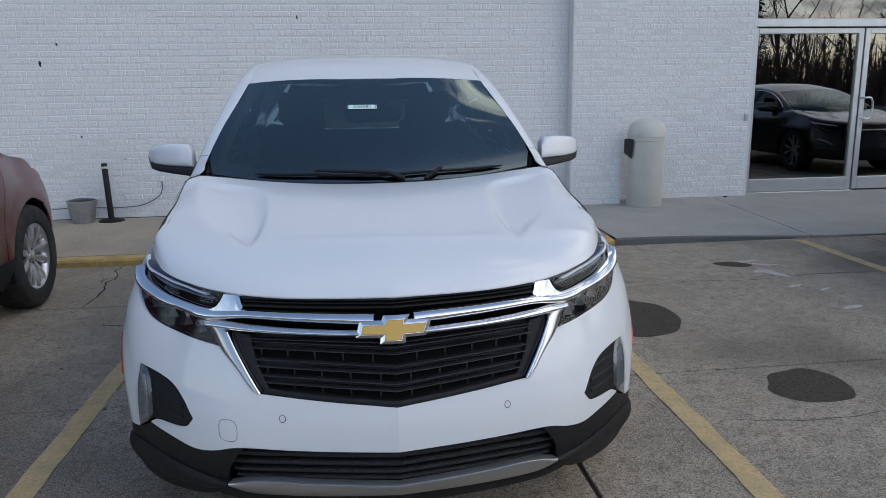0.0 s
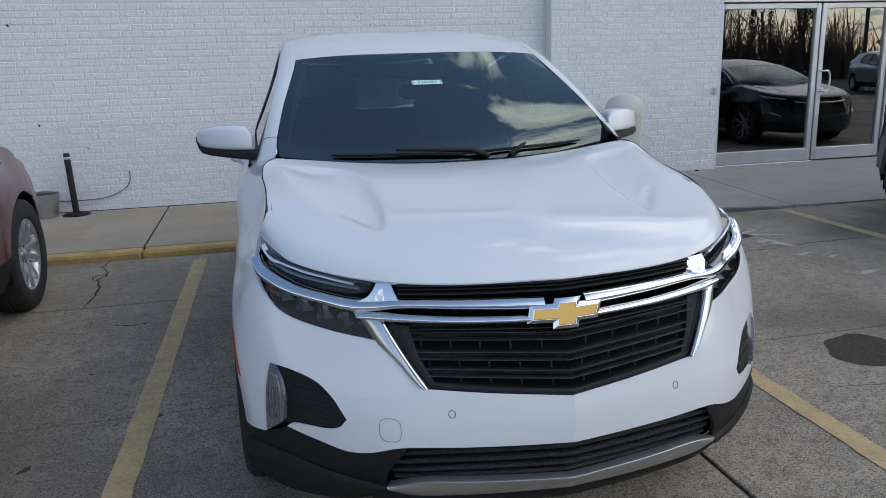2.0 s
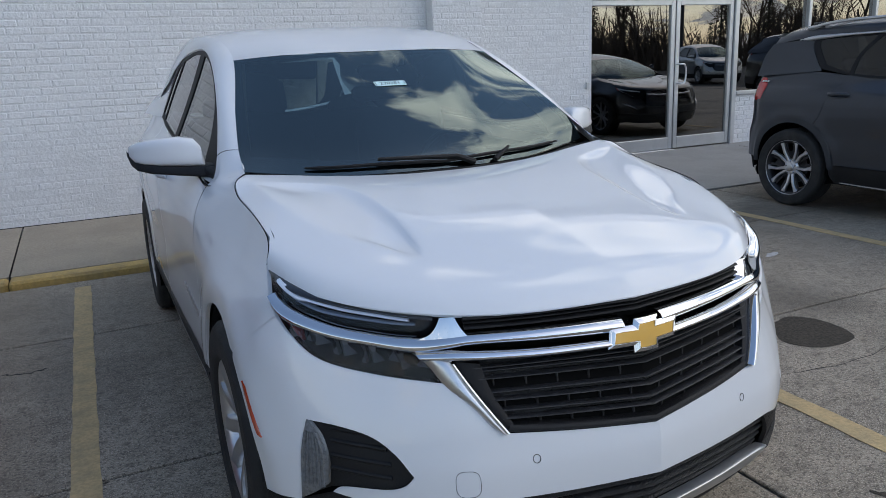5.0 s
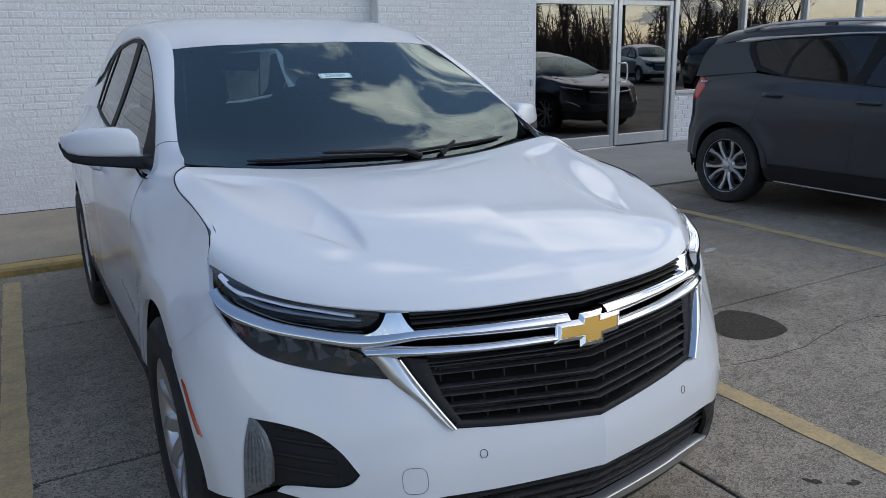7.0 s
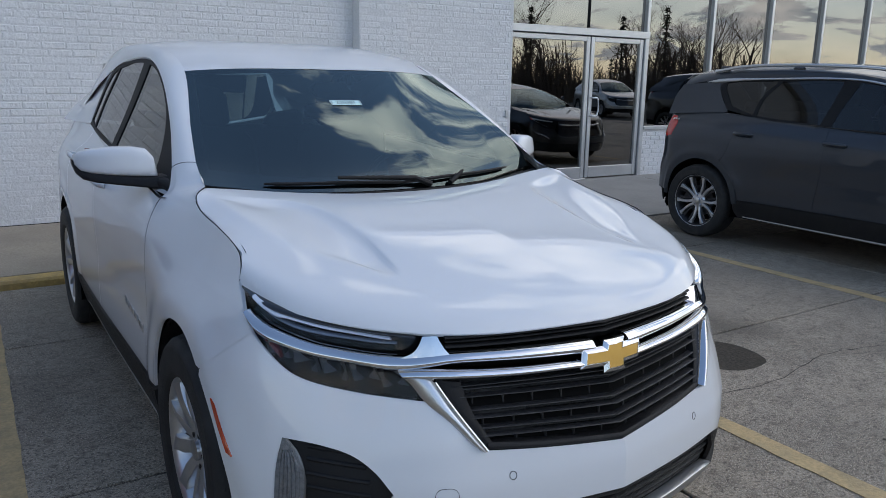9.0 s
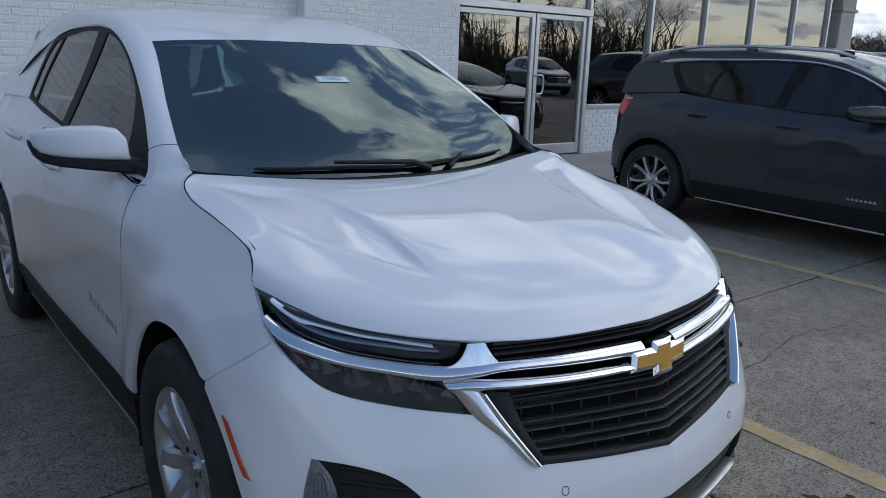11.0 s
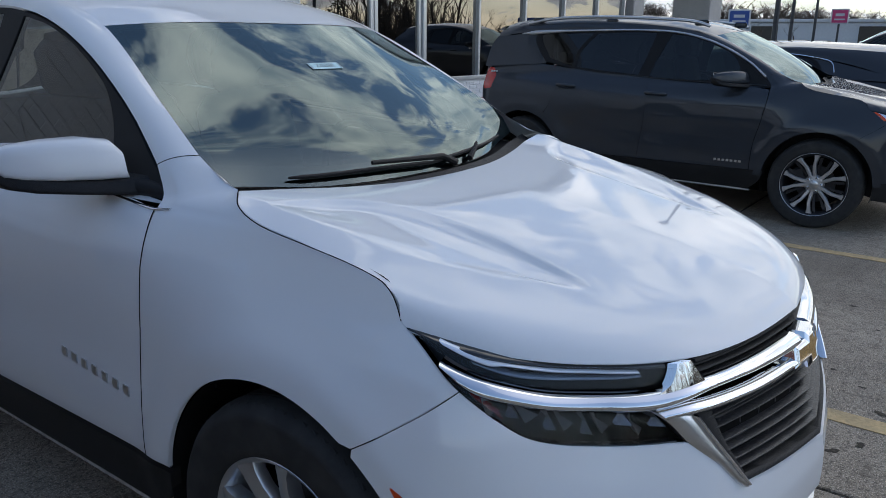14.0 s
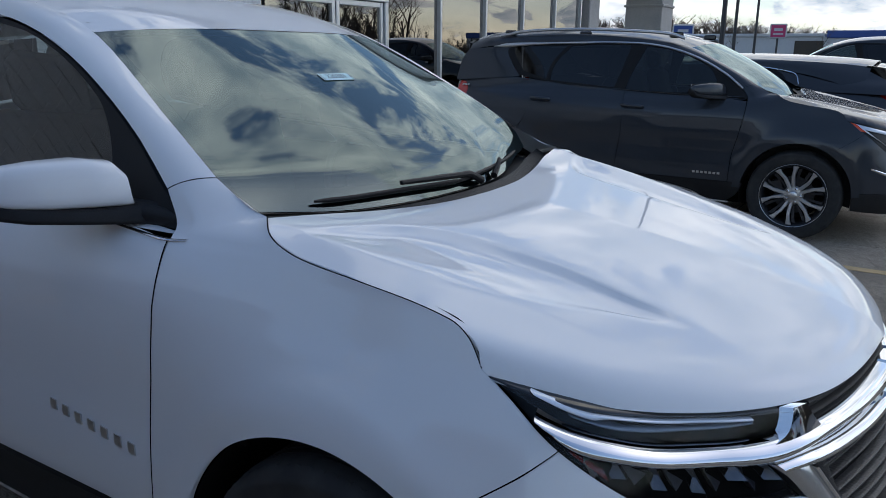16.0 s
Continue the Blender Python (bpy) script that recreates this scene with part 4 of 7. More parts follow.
def wheel(parent, m, style, mirror_spokes=False):
    """A tyre on an alloy wheel; m puts its middle, the outer face towards local +z."""
    w = thing("wheel", "", "", None)
    was, PRESSED[0] = PRESSED[0], False
    w.parent, w.matrix_local = parent, m
    k = 1.0 if style == "silver" else 1.12
    big = lambda prof: [(r_ * k, h_) for r_, h_ in prof]
    prof = [(0.222, -0.10), (0.245, -0.112), (0.30, -0.116), (0.338, -0.108), (0.352, -0.092), (0.360, -0.06)]
    for n5 in range(4):
        z = -0.055 + n5 * 0.0285
        prof += [(0.360, z), (0.360, z + 0.020), (0.353, z + 0.021), (0.353, z + 0.027)]
    prof += [(0.360, 0.06), (0.352, 0.092), (0.347, 0.098), (0.338, 0.108), (0.325, 0.1145), (0.318, 0.1135), (0.30, 0.116), (0.27, 0.115), (0.252, 0.113), (0.245, 0.112), (0.226, 0.098), (0.222, 0.09)]
    part("tyre", Geo().revolve([(max(r_, 0.222 * k + (r_ - 0.222) * (0.36 - 0.222 * k) / 0.138), h_) for r_, h_ in prof], 64), TYRE, w, "black rubber tyre with a dusty sidewall", sharp=50)
    tread = Geo()
    for n5 in range(72):
        th = 2 * math.pi * n5 / 72
        for z, tw in ((-0.080, 0.3), (0.080, -0.3)):
            tread.box((0.3500 * math.cos(th), 0.3500 * math.sin(th), z), (0.007, 0.019, 0.024), 0.002, Matrix.Rotation(th, 3, "Z") @ Matrix.Rotation(tw, 3, "X"))
    tagged(part("tread_block", tread, TYRE, w), kind="stuff")
    part("rim", Geo().revolve(big([(0.200, -0.09), (0.206, 0.02), (0.214, 0.075), (0.226, 0.090), (0.232, 0.098), (0.228, 0.102), (0.220, 0.098), (0.208, 0.080), (0.198, 0.03), (0.19, -0.09)]), 56, close=True), ALLOY if style == "silver" else ALLOY_DARK, w, "rim flange")
    if style == "machined":
        part("rim_edge", Geo().revolve(big([(0.2235, 0.0995), (0.2265, 0.1026), (0.232, 0.0995)]), 56), ALLOY, w, "bright machined rim edge")
    part("brake_disc", Geo().revolve([(0.05, 0.0), (0.15, 0.0), (0.15, 0.018), (0.05, 0.022)], 40).box((0.10, 0.10, 0.02), (0.11, 0.09, 0.06), 0.015), ALLOY_DARK, w, "dark brake disc and caliper")
    part("wheel_back", Geo().revolve([(0.0, -0.03), (0.2, -0.03)], 40), DARK, w)
    hub = part("hub", Geo().revolve([(0.0, 0.03), (0.07, 0.03), (0.078, 0.052), (0.066, 0.066), (0.036, 0.070), (0.0, 0.070)], 36), ALLOY if style != "dark" else ALLOY_DARK, w)
    part("centre_cap", Geo().revolve([(0.033, 0.068), (0.033, 0.080), (0.028, 0.083), (0.0, 0.084)], 28), SATIN, hub, "satin centre cap")
    for n5 in range(5):
        th = 2 * math.pi * (n5 + 0.5) / 5
        part("lug_nut", Geo().revolve([(0.011, 0.05), (0.011, 0.073), (0.006, 0.077), (0.0, 0.077)], 6, pose(0.053 * math.cos(th), 0.053 * math.sin(th), -0.004)), ALLOY_DARK if style == "silver" else CHROME, hub)
    for n5 in range(5):
        th = 2 * math.pi * n5 / 5
        g, g2 = Geo(), Geo()
        for s in (-1, 1):
            arms = [((0.045, 0.013, 0.020, 0.064), (0.09, 0.020, 0.022, 0.070), (0.135, 0.034, 0.0215, 0.078), (0.18, 0.058, 0.0225, 0.086), (0.216, 0.074, 0.030, 0.088))]
            if style == "silver":      # two broad ridged blades to a spoke
                arms = [((0.038, 0.016, 0.017, 0.066), (0.075, 0.025, 0.022, 0.079), (0.115, 0.038, 0.0245, 0.089), (0.150, 0.048, 0.0215, 0.096), (0.185, 0.058, 0.0225, 0.099), (0.205, 0.066, 0.029, 0.099), (0.224, 0.076, 0.040, 0.096))]
            for arm in arms:
                rows = []
                for i, (r, off, half, zt) in enumerate((q[0] * k if q[0] > 0.1 else q[0], q[1], q[2], q[3]) for q in arm):
                    if style == "machined":
                        off, half = off * (1.0, 0.95, 0.92, 1.0, 1.12)[i], half * (0.6, 0.66, 0.66, 0.76, 1.15)[i]
                    elif style != "silver":
                        off, half = off * 1.06, half * 0.92
                    a = (r, s * (off - half))
                    b = (r, s * (off + half))
                    ring = [(*a, zt - 0.005), (a[0], a[1] + s * 0.005, zt), (b[0], b[1] - s * 0.005, zt), (*b, zt - 0.005), (*b, zt - 0.030), (*a, zt - 0.030)]
                    if style == "silver":
                        ring = [(*a, zt - 0.016), (a[0], a[1] + s * 0.003, zt - 0.010), (a[0], s * (off + half * 0.45), zt), (b[0], b[1] - s * 0.002, zt - 0.002), (*b, zt - 0.016), (*b, zt - 0.040), (*a, zt - 0.040)]
                    rows.append([Matrix.Rotation(th, 3, "Z") @ Vector(q) for q in ring])
                g.grid(rows, close_v=True)
            if style != "silver":
                rows = [[Matrix.Rotation(th, 3, "Z") @ Vector((r, s * (off + half * 0.95 + wd * 0.5) + q * wd, zt)) for q in (-0.5, 0.5)] for r, off, half, zt, wd in
                        ((0.06, 0.013, 0.018, 0.050, 0.01), (0.12, 0.032, 0.016, 0.056, 0.018), (0.2, 0.062, 0.02, 0.070, 0.03))]
                g2.grid(rows)
        part("spoke", g, ALLOY, w, "" if style == "silver" else "machined silver spoke pair")
        if g2.v:
            part("spoke_pocket", g2, ALLOY_DARK, w)
    PRESSED[0] = was
    return w


def cabin(root, wrap):
    """Dashboard, seats, steering wheel, mirror and headliner."""
    W3 = lambda pts: [wrap(q) for q in pts]
    part("dashboard", Geo().grid(loft([W3([(-0.72, 1.27, 1.11), (0, 1.13, 1.10), (0.72, 1.27, 1.11)]), W3([(-0.74, 1.5, 1.115), (0, 1.45, 1.125), (0.74, 1.5, 1.115)]), W3([(-0.74, 1.66, 1.06), (0, 1.66, 1.06), (0.74, 1.66, 1.06)]), W3([(-0.74, 1.68, 0.6), (0, 1.68, 0.6), (0.74, 1.68, 0.6)])], 20, 6)), CABIN, root, "dark grey dashboard", sharp=60)
    part("headliner", Geo().grid([[wrap((sx * 0.56, y, 1.545 + 0.03 * math.sin(math.pi * (y - 1.9) / 2.3))) for sx in (-1, 0, 1)] for y in (1.98, 2.4, 3.0, 3.6, 4.1)]), LINER, root)
    part("floor_pan", Geo().box((0, 2.6, 0.40), (1.5, 2.9, 0.05)), DARK, root)
    for sx in (-0.37, 0.37):
        seat = part("seat", Geo().box((sx, 2.10, 0.72), (0.50, 0.52, 0.16), 0.05), CLOTH, root, "dark cloth front seat", sharp=60)
        part("backrest", Geo().box((sx, 2.44, 1.02), (0.50, 0.14, 0.62), 0.06, Matrix.Rotation(radians(-16), 3, "X")), CLOTH, seat, sharp=60)
        part("headrest", Geo().box((sx, 2.55, 1.40), (0.27, 0.10, 0.19), 0.04, Matrix.Rotation(radians(-12), 3, "X")), CLOTH, seat, sharp=60)
    bench = part("rear_seat", Geo().box((0, 3.05, 0.72), (1.3, 0.5, 0.16), 0.05).box((0, 3.36, 0.98), (1.3, 0.14, 0.54), 0.06, Matrix.Rotation(radians(-20), 3, "X")), CLOTH, root, "dark cloth rear bench", sharp=60)
    for sx in (-0.4, 0.4):
        part("headrest", Geo().box((sx, 3.46, 1.28), (0.26, 0.09, 0.12), 0.035, Matrix.Rotation(radians(-15), 3, "X")), CLOTH, bench, sharp=60)
    wheel_m = pose(0.36, 1.80, 1.04, 66, 0, 0)
    sw = part("steering_wheel", Geo().tube([wheel_m @ Vector((0.185 * math.cos(k * math.pi / 18), 0.185 * math.sin(k * math.pi / 18), 0)) for k in range(37)], 0.014, 8, False), CABIN, root, "black steering wheel", sharp=60)
    part("steering_hub", Geo().box((0.36, 1.79, 1.04), (0.2, 0.13, 0.05), 0.02, pose(0, 0, 0, 66).to_3x3()).box((0.36, 1.79, 1.05), (0.34, 0.03, 0.02), 0.008, pose(0, 0, 0, 66).to_3x3()), CABIN, sw)
    mi = part("inside_mirror", Geo().box((0.02, 1.83, 1.40), (0.25, 0.04, 0.065), 0.018), GLOSS_BLACK, root, "inside rear-view mirror", sharp=60)
    part("sensor_box", Geo().box((0.0, 1.80, 1.475), (0.15, 0.12, 0.045), 0.02, Matrix.Rotation(radians(30), 3, "X")), GLOSS_BLACK, mi)


def make_car(name, label, category, m, paint, spec):
    """A five-door car. spec: wrap (a bend of the body), front, wheels, clad, rails, far."""
    root = thing(name, label, category, m)
    wrap = spec.get("wrap") or (lambda q: q)
    B = lambda p, z: wrap(body_point(p, z))
    H = lambda x, y: wrap(hood_point(x, y))
    S = lambda y, z: wrap((side_x(y, z), y, z))
    far = spec.get("far", False)
    st = 0.09 if far else 0.016 if spec.get("fine") else 0.04
    clad = spec.get("clad", PLASTIC)
    W3 = lambda pts: [wrap(q) for q in pts]

    # dark inner shell behind the gaps
    rows = [[wrap(body_point(p, z, -0.03)) for z in (0.30, 0.42, 0.55, 0.7, 0.82, 0.9)] for p in [i * 6.2 / 90 for i in range(91)]]
    g = Geo()
    for sgn in (1, -1):
        g.grid([[(sgn * q[0], q[1], q[2]) for q in r] for r in rows])
    keep = []
    for f in g.f:
        cy = sum(g.v[i][1] for i in f) / 4
        cz = sum(g.v[i][2] for i in f) / 4
        if not any(math.hypot(cy - yc, (cz - 0.36)) < 0.47 for yc in (0.94, 3.665)) or cy < 0.4:
            keep.append(f)
    g.f = keep
    part("inner_shell", g, DARK, root)
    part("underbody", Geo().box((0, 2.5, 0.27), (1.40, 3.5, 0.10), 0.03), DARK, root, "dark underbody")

    # bonnet
    hg = [body_point(p, z) for p, z in catmull(HOOD_GAP, 4)]
    hg2 = [(x - min(0.0055, 0.0012 * i), y + min(0.002, 0.001 * (i == 0))) for i, (x, y, z) in enumerate(hg)]
    fr = [(x, lerp_table(HOOD_Y, x) + 0.002) for x in [0.832 * (1 - (1 - i / 100) ** 1.5) for i in range(101)]]
    cwl = [(-q[0], q[1]) for q in catmull(COWL, 4)]        # from the outer end to the middle
    right = fr[:-1] + hg2 + [(x, y) for x, y in cwl]
    pts = right + [(-x, y) for x, y in right[::-1][1:-1]]
    clean = []
    for q in pts:
        if not clean or math.dist(q, clean[-1]) > 0.003:
            clean.append(q)
    area = sum(a[0] * b[1] - b[0] * a[1] for a, b in zip(clean, clean[1:] + clean[:1]))
    hood = panel("bonnet", clean if area > 0 else clean[::-1], H, paint, root, (0.0105 if spec.get("fine") else 0.03) if not far else 0.08, 0.02, spec.get("hood_label", ""))

    ws_out = {}
    for mir in (True, False):
        pn = lambda nm, pts, f, mat, par=root, step=st, depth=0.012, lab="", out=0.0: panel(nm, pts, f, mat, par, step, depth, lab, mir, out)
        # wing: from the bonnet gap down to the arch
        pn("wing", outline(HOOD_GAP, JOIN, [(1.934, 1.092), (1.9345, 1.023), (1.9425, 0.948), (1.9675, 0.812), (2.0045, 0.652), (2.0135, 0.494), (2.0145, 0.43)],
                           [(2.0145, 0.43), (1.915, 0.43)], arch(0.94, 9.5, 119), [arch(0.94, 9.5, 119)[-1], (1.2725, 0.7275)], [(1.2725, 0.7275), (1.1665, 0.7985), (1.0485, 0.8778)], [(1.0485, 0.8778), (1.128, 0.932), (1.203, 0.976)]), B, paint)
        rows = [[wrap(body_point(p, z + k, -0.022)) for k in (-0.02, 0.0)] + [wrap((hood_point(body_point(p, z)[0] - 0.05, body_point(p, z)[1])[0], body_point(p, z)[1], hood_point(body_point(p, z)[0] - 0.05, body_point(p, z)[1])[2] - 0.045))] for p, z in catmull(HOOD_GAP, 4) if p < 1.69]
        # thin near-black tubes paint the shade into the bonnet and door gaps
        part("gap_seal", Geo().tube([wrap(body_point(p, z, -0.0022)) for p, z in catmull(HOOD_GAP, 5)], 0.0014, 6), DARK, root, mirror=mir)
        part("gap_seal", Geo().tube([wrap(body_point(p + 0.003, z, -0.0015)) for p, z in catmull(DOOR_GAP, 5)], 0.0012, 6), DARK, root, mirror=mir)
        part("gap_liner", Geo().grid(rows), DARK, root, mirror=mir)
        # front door
        ft = [(2.021, 0.43), (2.019, 0.494), (2.010, 0.652), (1.973, 0.812), (1.948, 0.948), (1.940, 1.023), (1.942, 1.090)]
        bt = [(1.942, 1.090), (2.05, 1.100), (2.5, 1.112), (2.98, 1.128)]
        rear = [(2.98, 1.128), (2.965, 1.0), (2.965, 0.8), (2.99, 0.6), (3.01, 0.43)]
        fd = pn("front_door", outline(ft, bt, rear, [(3.01, 0.43), (2.021, 0.43)]), B, paint, lab="closed front door")
        rb = [(2.986, 1.129), (3.3, 1.150), (3.6, 1.180), (3.75, 1.20)]
        rd = pn("rear_door", outline([(3.016, 0.43), (2.996, 0.6), (2.971, 0.8), (2.971, 1.0), (2.986, 1.129)], rb, [(3.75, 1.20), (3.86, 1.05), (3.93, 0.86), arch(3.665, 120, 178)[0]],
                                     arch(3.665, 120, 172), [arch(3.665, 120, 172)[-1], (3.80, 0.43)], [(3.80, 0.43), (3.016, 0.43)]), B, paint, lab="closed rear door")
        q0 = arch(3.665, 8, 118)
        pn("quarter_panel", outline([(3.757, 1.20), (3.867, 1.05), (3.937, 0.86), q0[-1]], q0[::-1], [q0[0], (4.75, 0.43), (5.6, 0.45)], [(5.6, 0.45), (5.6, 0.80)], [(5.6, 0.80), (5.18, 0.95), (4.85, 1.18)], [(4.85, 1.18), (4.4, 1.215), (3.757, 1.20)]), B, paint)
        pn("tail_lamp", outline([(4.86, 1.17), (5.18, 0.955), (5.42, 0.87)], [(5.42, 0.87), (5.40, 1.02), (5.1, 1.16), (4.86, 1.19)]), B, spec.get("tail", REDLAMP), lab=spec.get("tail_label", "red tail lamp"), out=-0.006)
        pn("tailgate_half", outline([(5.42, 0.86), (5.40, 1.02), (5.1, 1.17), (5.12, 1.22)], [(5.12, 1.22), (6.2, 1.22)], [(6.2, 1.22), (6.2, 0.80)], [(6.2, 0.80), (5.6, 0.80), (5.42, 0.86)]), B, paint)
        pn("rear_bumper", outline([(5.6, 0.795), (5.6, 0.35)], [(5.6, 0.35), (6.2, 0.35)], [(6.2, 0.35), (6.2, 0.795)], [(6.2, 0.795), (5.6, 0.795)]), B, clad)
        # sill cladding
        for nm, a, b in (("sill_cladding", 1.925, 3.78),):
            pn(nm, outline([(a - 0.02, 0.420), (b + 0.03, 0.420)], [(b + 0.03, 0.420), (b + 0.02, 0.33), (b - 0.03, 0.27)], [(b - 0.03, 0.27), (a + 0.12, 0.245)], [(a + 0.12, 0.245), (a + 0.01, 0.34), (a - 0.02, 0.42)]), B, clad, out=0.006, depth=0.03, lab="black plastic sill cladding")
        if not far and mir:
            pn("sill_dirt", outline([(2.0, 0.263), (3.7, 0.283)], [(3.7, 0.283), (3.7, 0.275)], [(3.7, 0.275), (2.0, 0.250)], [(2.0, 0.250), (2.0, 0.263)]), B, spec.get("dirt", CONCRETE), out=0.008, depth=0.004)
        if spec.get("arch_clad"):
            for yc in (0.94, 3.665):
                o1, o2 = arch(yc, 4, 176), arch(yc, 4, 176, 0.475)
                pn("arch_trim", outline(o1, [o1[-1], o2[-1]], o2[::-1], [o2[0], o1[0]], n=2), B, spec["arch_clad"], out=0.010, depth=0.02, lab="wheel arch trim")
        # wheel houses
        for yc in (0.94, 3.665):
            g = Geo()
            rows = [[wrap((x, yc + 0.415 * math.cos(radians(a)), 0.36 + 0.42 * math.sin(radians(a)))) for x in (lerp_table([(0.42, 0.83), (0.52, 0.868), (0.62, 0.888), (0.75, 0.90), (3.9, 0.90), (4.15, 0.87)], yc + 0.415 * math.cos(radians(a))), 0.80, 0.6)] for a in range(-15, 196, 6)]
            g.grid(rows)
            ring = [q[2] for q in rows]
            g.add([wrap((0.6, yc, 0.36))] + ring, [(0, i + 1, i + 2) for i in range(len(ring) - 1)])
            part("wheel_house", g, PLASTIC if yc < 1 else DARK, root, mirror=mir)
        # roof rail and pillar strip
        ri, ro = spread(W3(RAIL_IN[2:]), 36), spread(W3(spec.get("rail_out", RAIL_OUT)[2:]), 36)
        mid = [tuple((a + b) / 2 + k for a, b, k in zip(p, q, (0.010, -0.005, 0.008))) for i, (p, q) in enumerate(zip(ri, ro))]
        across = lambda i, u: Vector(ri[i]) * (1 - u) * (1 - 2 * u) + Vector(mid[i]) * 4 * u * (1 - u) + Vector(ro[i]) * u * (2 * u - 1)
        part("pillar", Geo().grid([[across(i, k / 8) for k in range(9)] for i in range(37)]), paint, root, mirror=mir, sharp=60)
        if not far:
            ed = spread(W3(WS_EDGE), 12)
            part("pillar_trim", Geo().grid([[(x - 0.022, y + 0.012, z - 0.012), (x - 0.045, y + 0.035, z - 0.012), (x - 0.066, y + 0.085, z - 0.010), (x - 0.062, y + 0.15, z)] for x, y, z in ed]), LINER, root, "pale grey inner pillar trim", 60, mir)
        # fairing from the wing up to the pillar
        c0 = [Vector(q) for q in spread(W3([body_point(*JOIN[0])] + FAIR_IN + [RAIL_IN[2]]), 24)]
        c1 = [Vector(q) for q in spread(W3([body_point(*JOIN[-1]), (0.828, 1.372, 1.120), RAIL_OUT[2]]), 24)]
        jn = [tuple(q) for q in spread(JOIN, 24)]

        def at(c, t):
            t = min(max(t, -0.02), 1.02) * (len(c) - 1)
            i = min(max(int(t), 0), len(c) - 2)
            return c[i] + (c[i + 1] - c[i]) * (t - i)

        def fairing(u, v):
            p, z = at([Vector(q) for q in jn], u)
            j, up = Vector(B(p, z)), (Vector(B(p, z + 0.002)) - Vector(B(p, z - 0.002))) / 0.004
            tan0, tan1 = up * 0.10, (across(1, u) - across(0, u)) * 2.2
            lin = at(c0, v) * (1 - u) + at(c1, v) * u
            l0, l1 = c0[0] * (1 - u) + c1[0] * u, c0[-1] * (1 - u) + c1[-1] * u
            g0 = (c0[1] - c0[0]) * 24 * (1 - u) + (c1[1] - c1[0]) * 24 * u
            g1 = (c0[-1] - c0[-2]) * 24 * (1 - u) + (c1[-1] - c1[-2]) * 24 * u
            w = min(1.0, 5 * u, 5 * (1 - u)) if 0 < u < 1 else 0.0
            q = lin + (j - l0) * (1 - v) ** 2 * (1 + 2 * v) + (across(0, u) - l1) * v * v * (3 - 2 * v)
            return q + w * ((tan0 - g0) * v * (1 - v) ** 2 + (tan1 - g1) * v * v * (v - 1))
        pn("wing_fairing", [(0, 0), (1, 0), (1, 1), (0, 1)], fairing, paint, step=0.07, depth=0.0)
        if not far:
            seam = [tuple(c + o for c, o in zip(across(0, k / 8), (0.0, -0.0005, 0.0005))) for k in range(9)]
            part("seam", Geo().tube(seam, 0.0011, 5), PLASTIC, root, mirror=mir)
        # side glass with black surround
        dlo_up = [(q[1], q[2]) for q in RAIL_OUT[2:10]]
        FT = [(1.62, 1.142), (1.645, 1.25), (1.71, 1.345), (1.81, 1.407), (1.95, 1.466), (2.12, 1.512), (2.29, 1.534)]
        FB_ = [(2.42, 1.150), (2.0, 1.140), (1.62, 1.142)]
        RT = [(2.43, 1.540), (2.65, 1.543), (3.0, 1.520)]
        RB_ = [(3.16, 1.212), (2.8, 1.185), (2.52, 1.165)]
        QT = spec.get("quarter", [(3.04, 1.516), (3.18, 1.485), (3.29, 1.40), (3.345, 1.245)])
        QF = spec.get("quarter_frame", [(3.22, 1.502), (3.325, 1.42), (3.38, 1.30), (3.37, 1.225)])
        up_line = [(1.312, 1.108)] + [(y + 0.012, z - 0.006) for y, z in dlo_up]
        pn("window_frame", outline(up_line + QF, [QF[-1], QT[-1]], QT[::-1], [QT[0], RT[-1]], RT[::-1], [RT[0], FT[-1]], FT[::-1], [FT[0], (1.312, 1.108)]), S, TRIM, depth=0.02)
        pn("window_sill_trim", outline([(1.312, 1.108), (1.62, 1.142)], FB_[::-1], [FB_[0], RB_[-1]], RB_[::-1], [RB_[0], (3.2, 1.218), QT[-1]], [QT[-1], QF[-1]], [QF[-1], (3.1, 1.190), (2.6, 1.155), (2.0, 1.125), (1.312, 1.108)]), S, TRIM, depth=0.02)
        pn("door_pillar", outline([FT[-1], RT[0]], [RT[0], (2.47, 1.35), (2.52, 1.165)], [(2.52, 1.165), (2.42, 1.150)], [(2.42, 1.150), (2.38, 1.3), (2.29, 1.534)]), S, TRIM, depth=0.02)
        pn("door_pillar", outline([RT[-1], QT[0]], [QT[0], (3.17, 1.36), (3.2, 1.218)], [(3.2, 1.218), (3.16, 1.212)], [(3.16, 1.212), (3.14, 1.35), (3.0, 1.520)]), S, TRIM, depth=0.02)
        fw = outline(FT, [(2.29, 1.534), (2.38, 1.3), (2.42, 1.150)], FB_)
        pn("front_window", fw, S, spec.get("front_glass", SIDE_GLASS), out=-0.004, depth=0.0, lab="tinted side window")
        rw = outline(RT, [(3.0, 1.520), (3.14, 1.35), (3.16, 1.212)], RB_, [(2.52, 1.165), (2.47, 1.35), (2.43, 1.540)])
        pn("rear_window", rw, S, spec.get("rear_glass", DARK_GLASS), out=-0.004, depth=0.0, lab="dark tinted side window")
        qw = outline(QT, [QT[-1], (3.2, 1.218)], [(3.2, 1.218), (3.17, 1.36), (3.04, 1.516)])
        pn("quarter_window", qw, S, spec.get("rear_glass", DARK_GLASS), out=-0.004, depth=0.0)
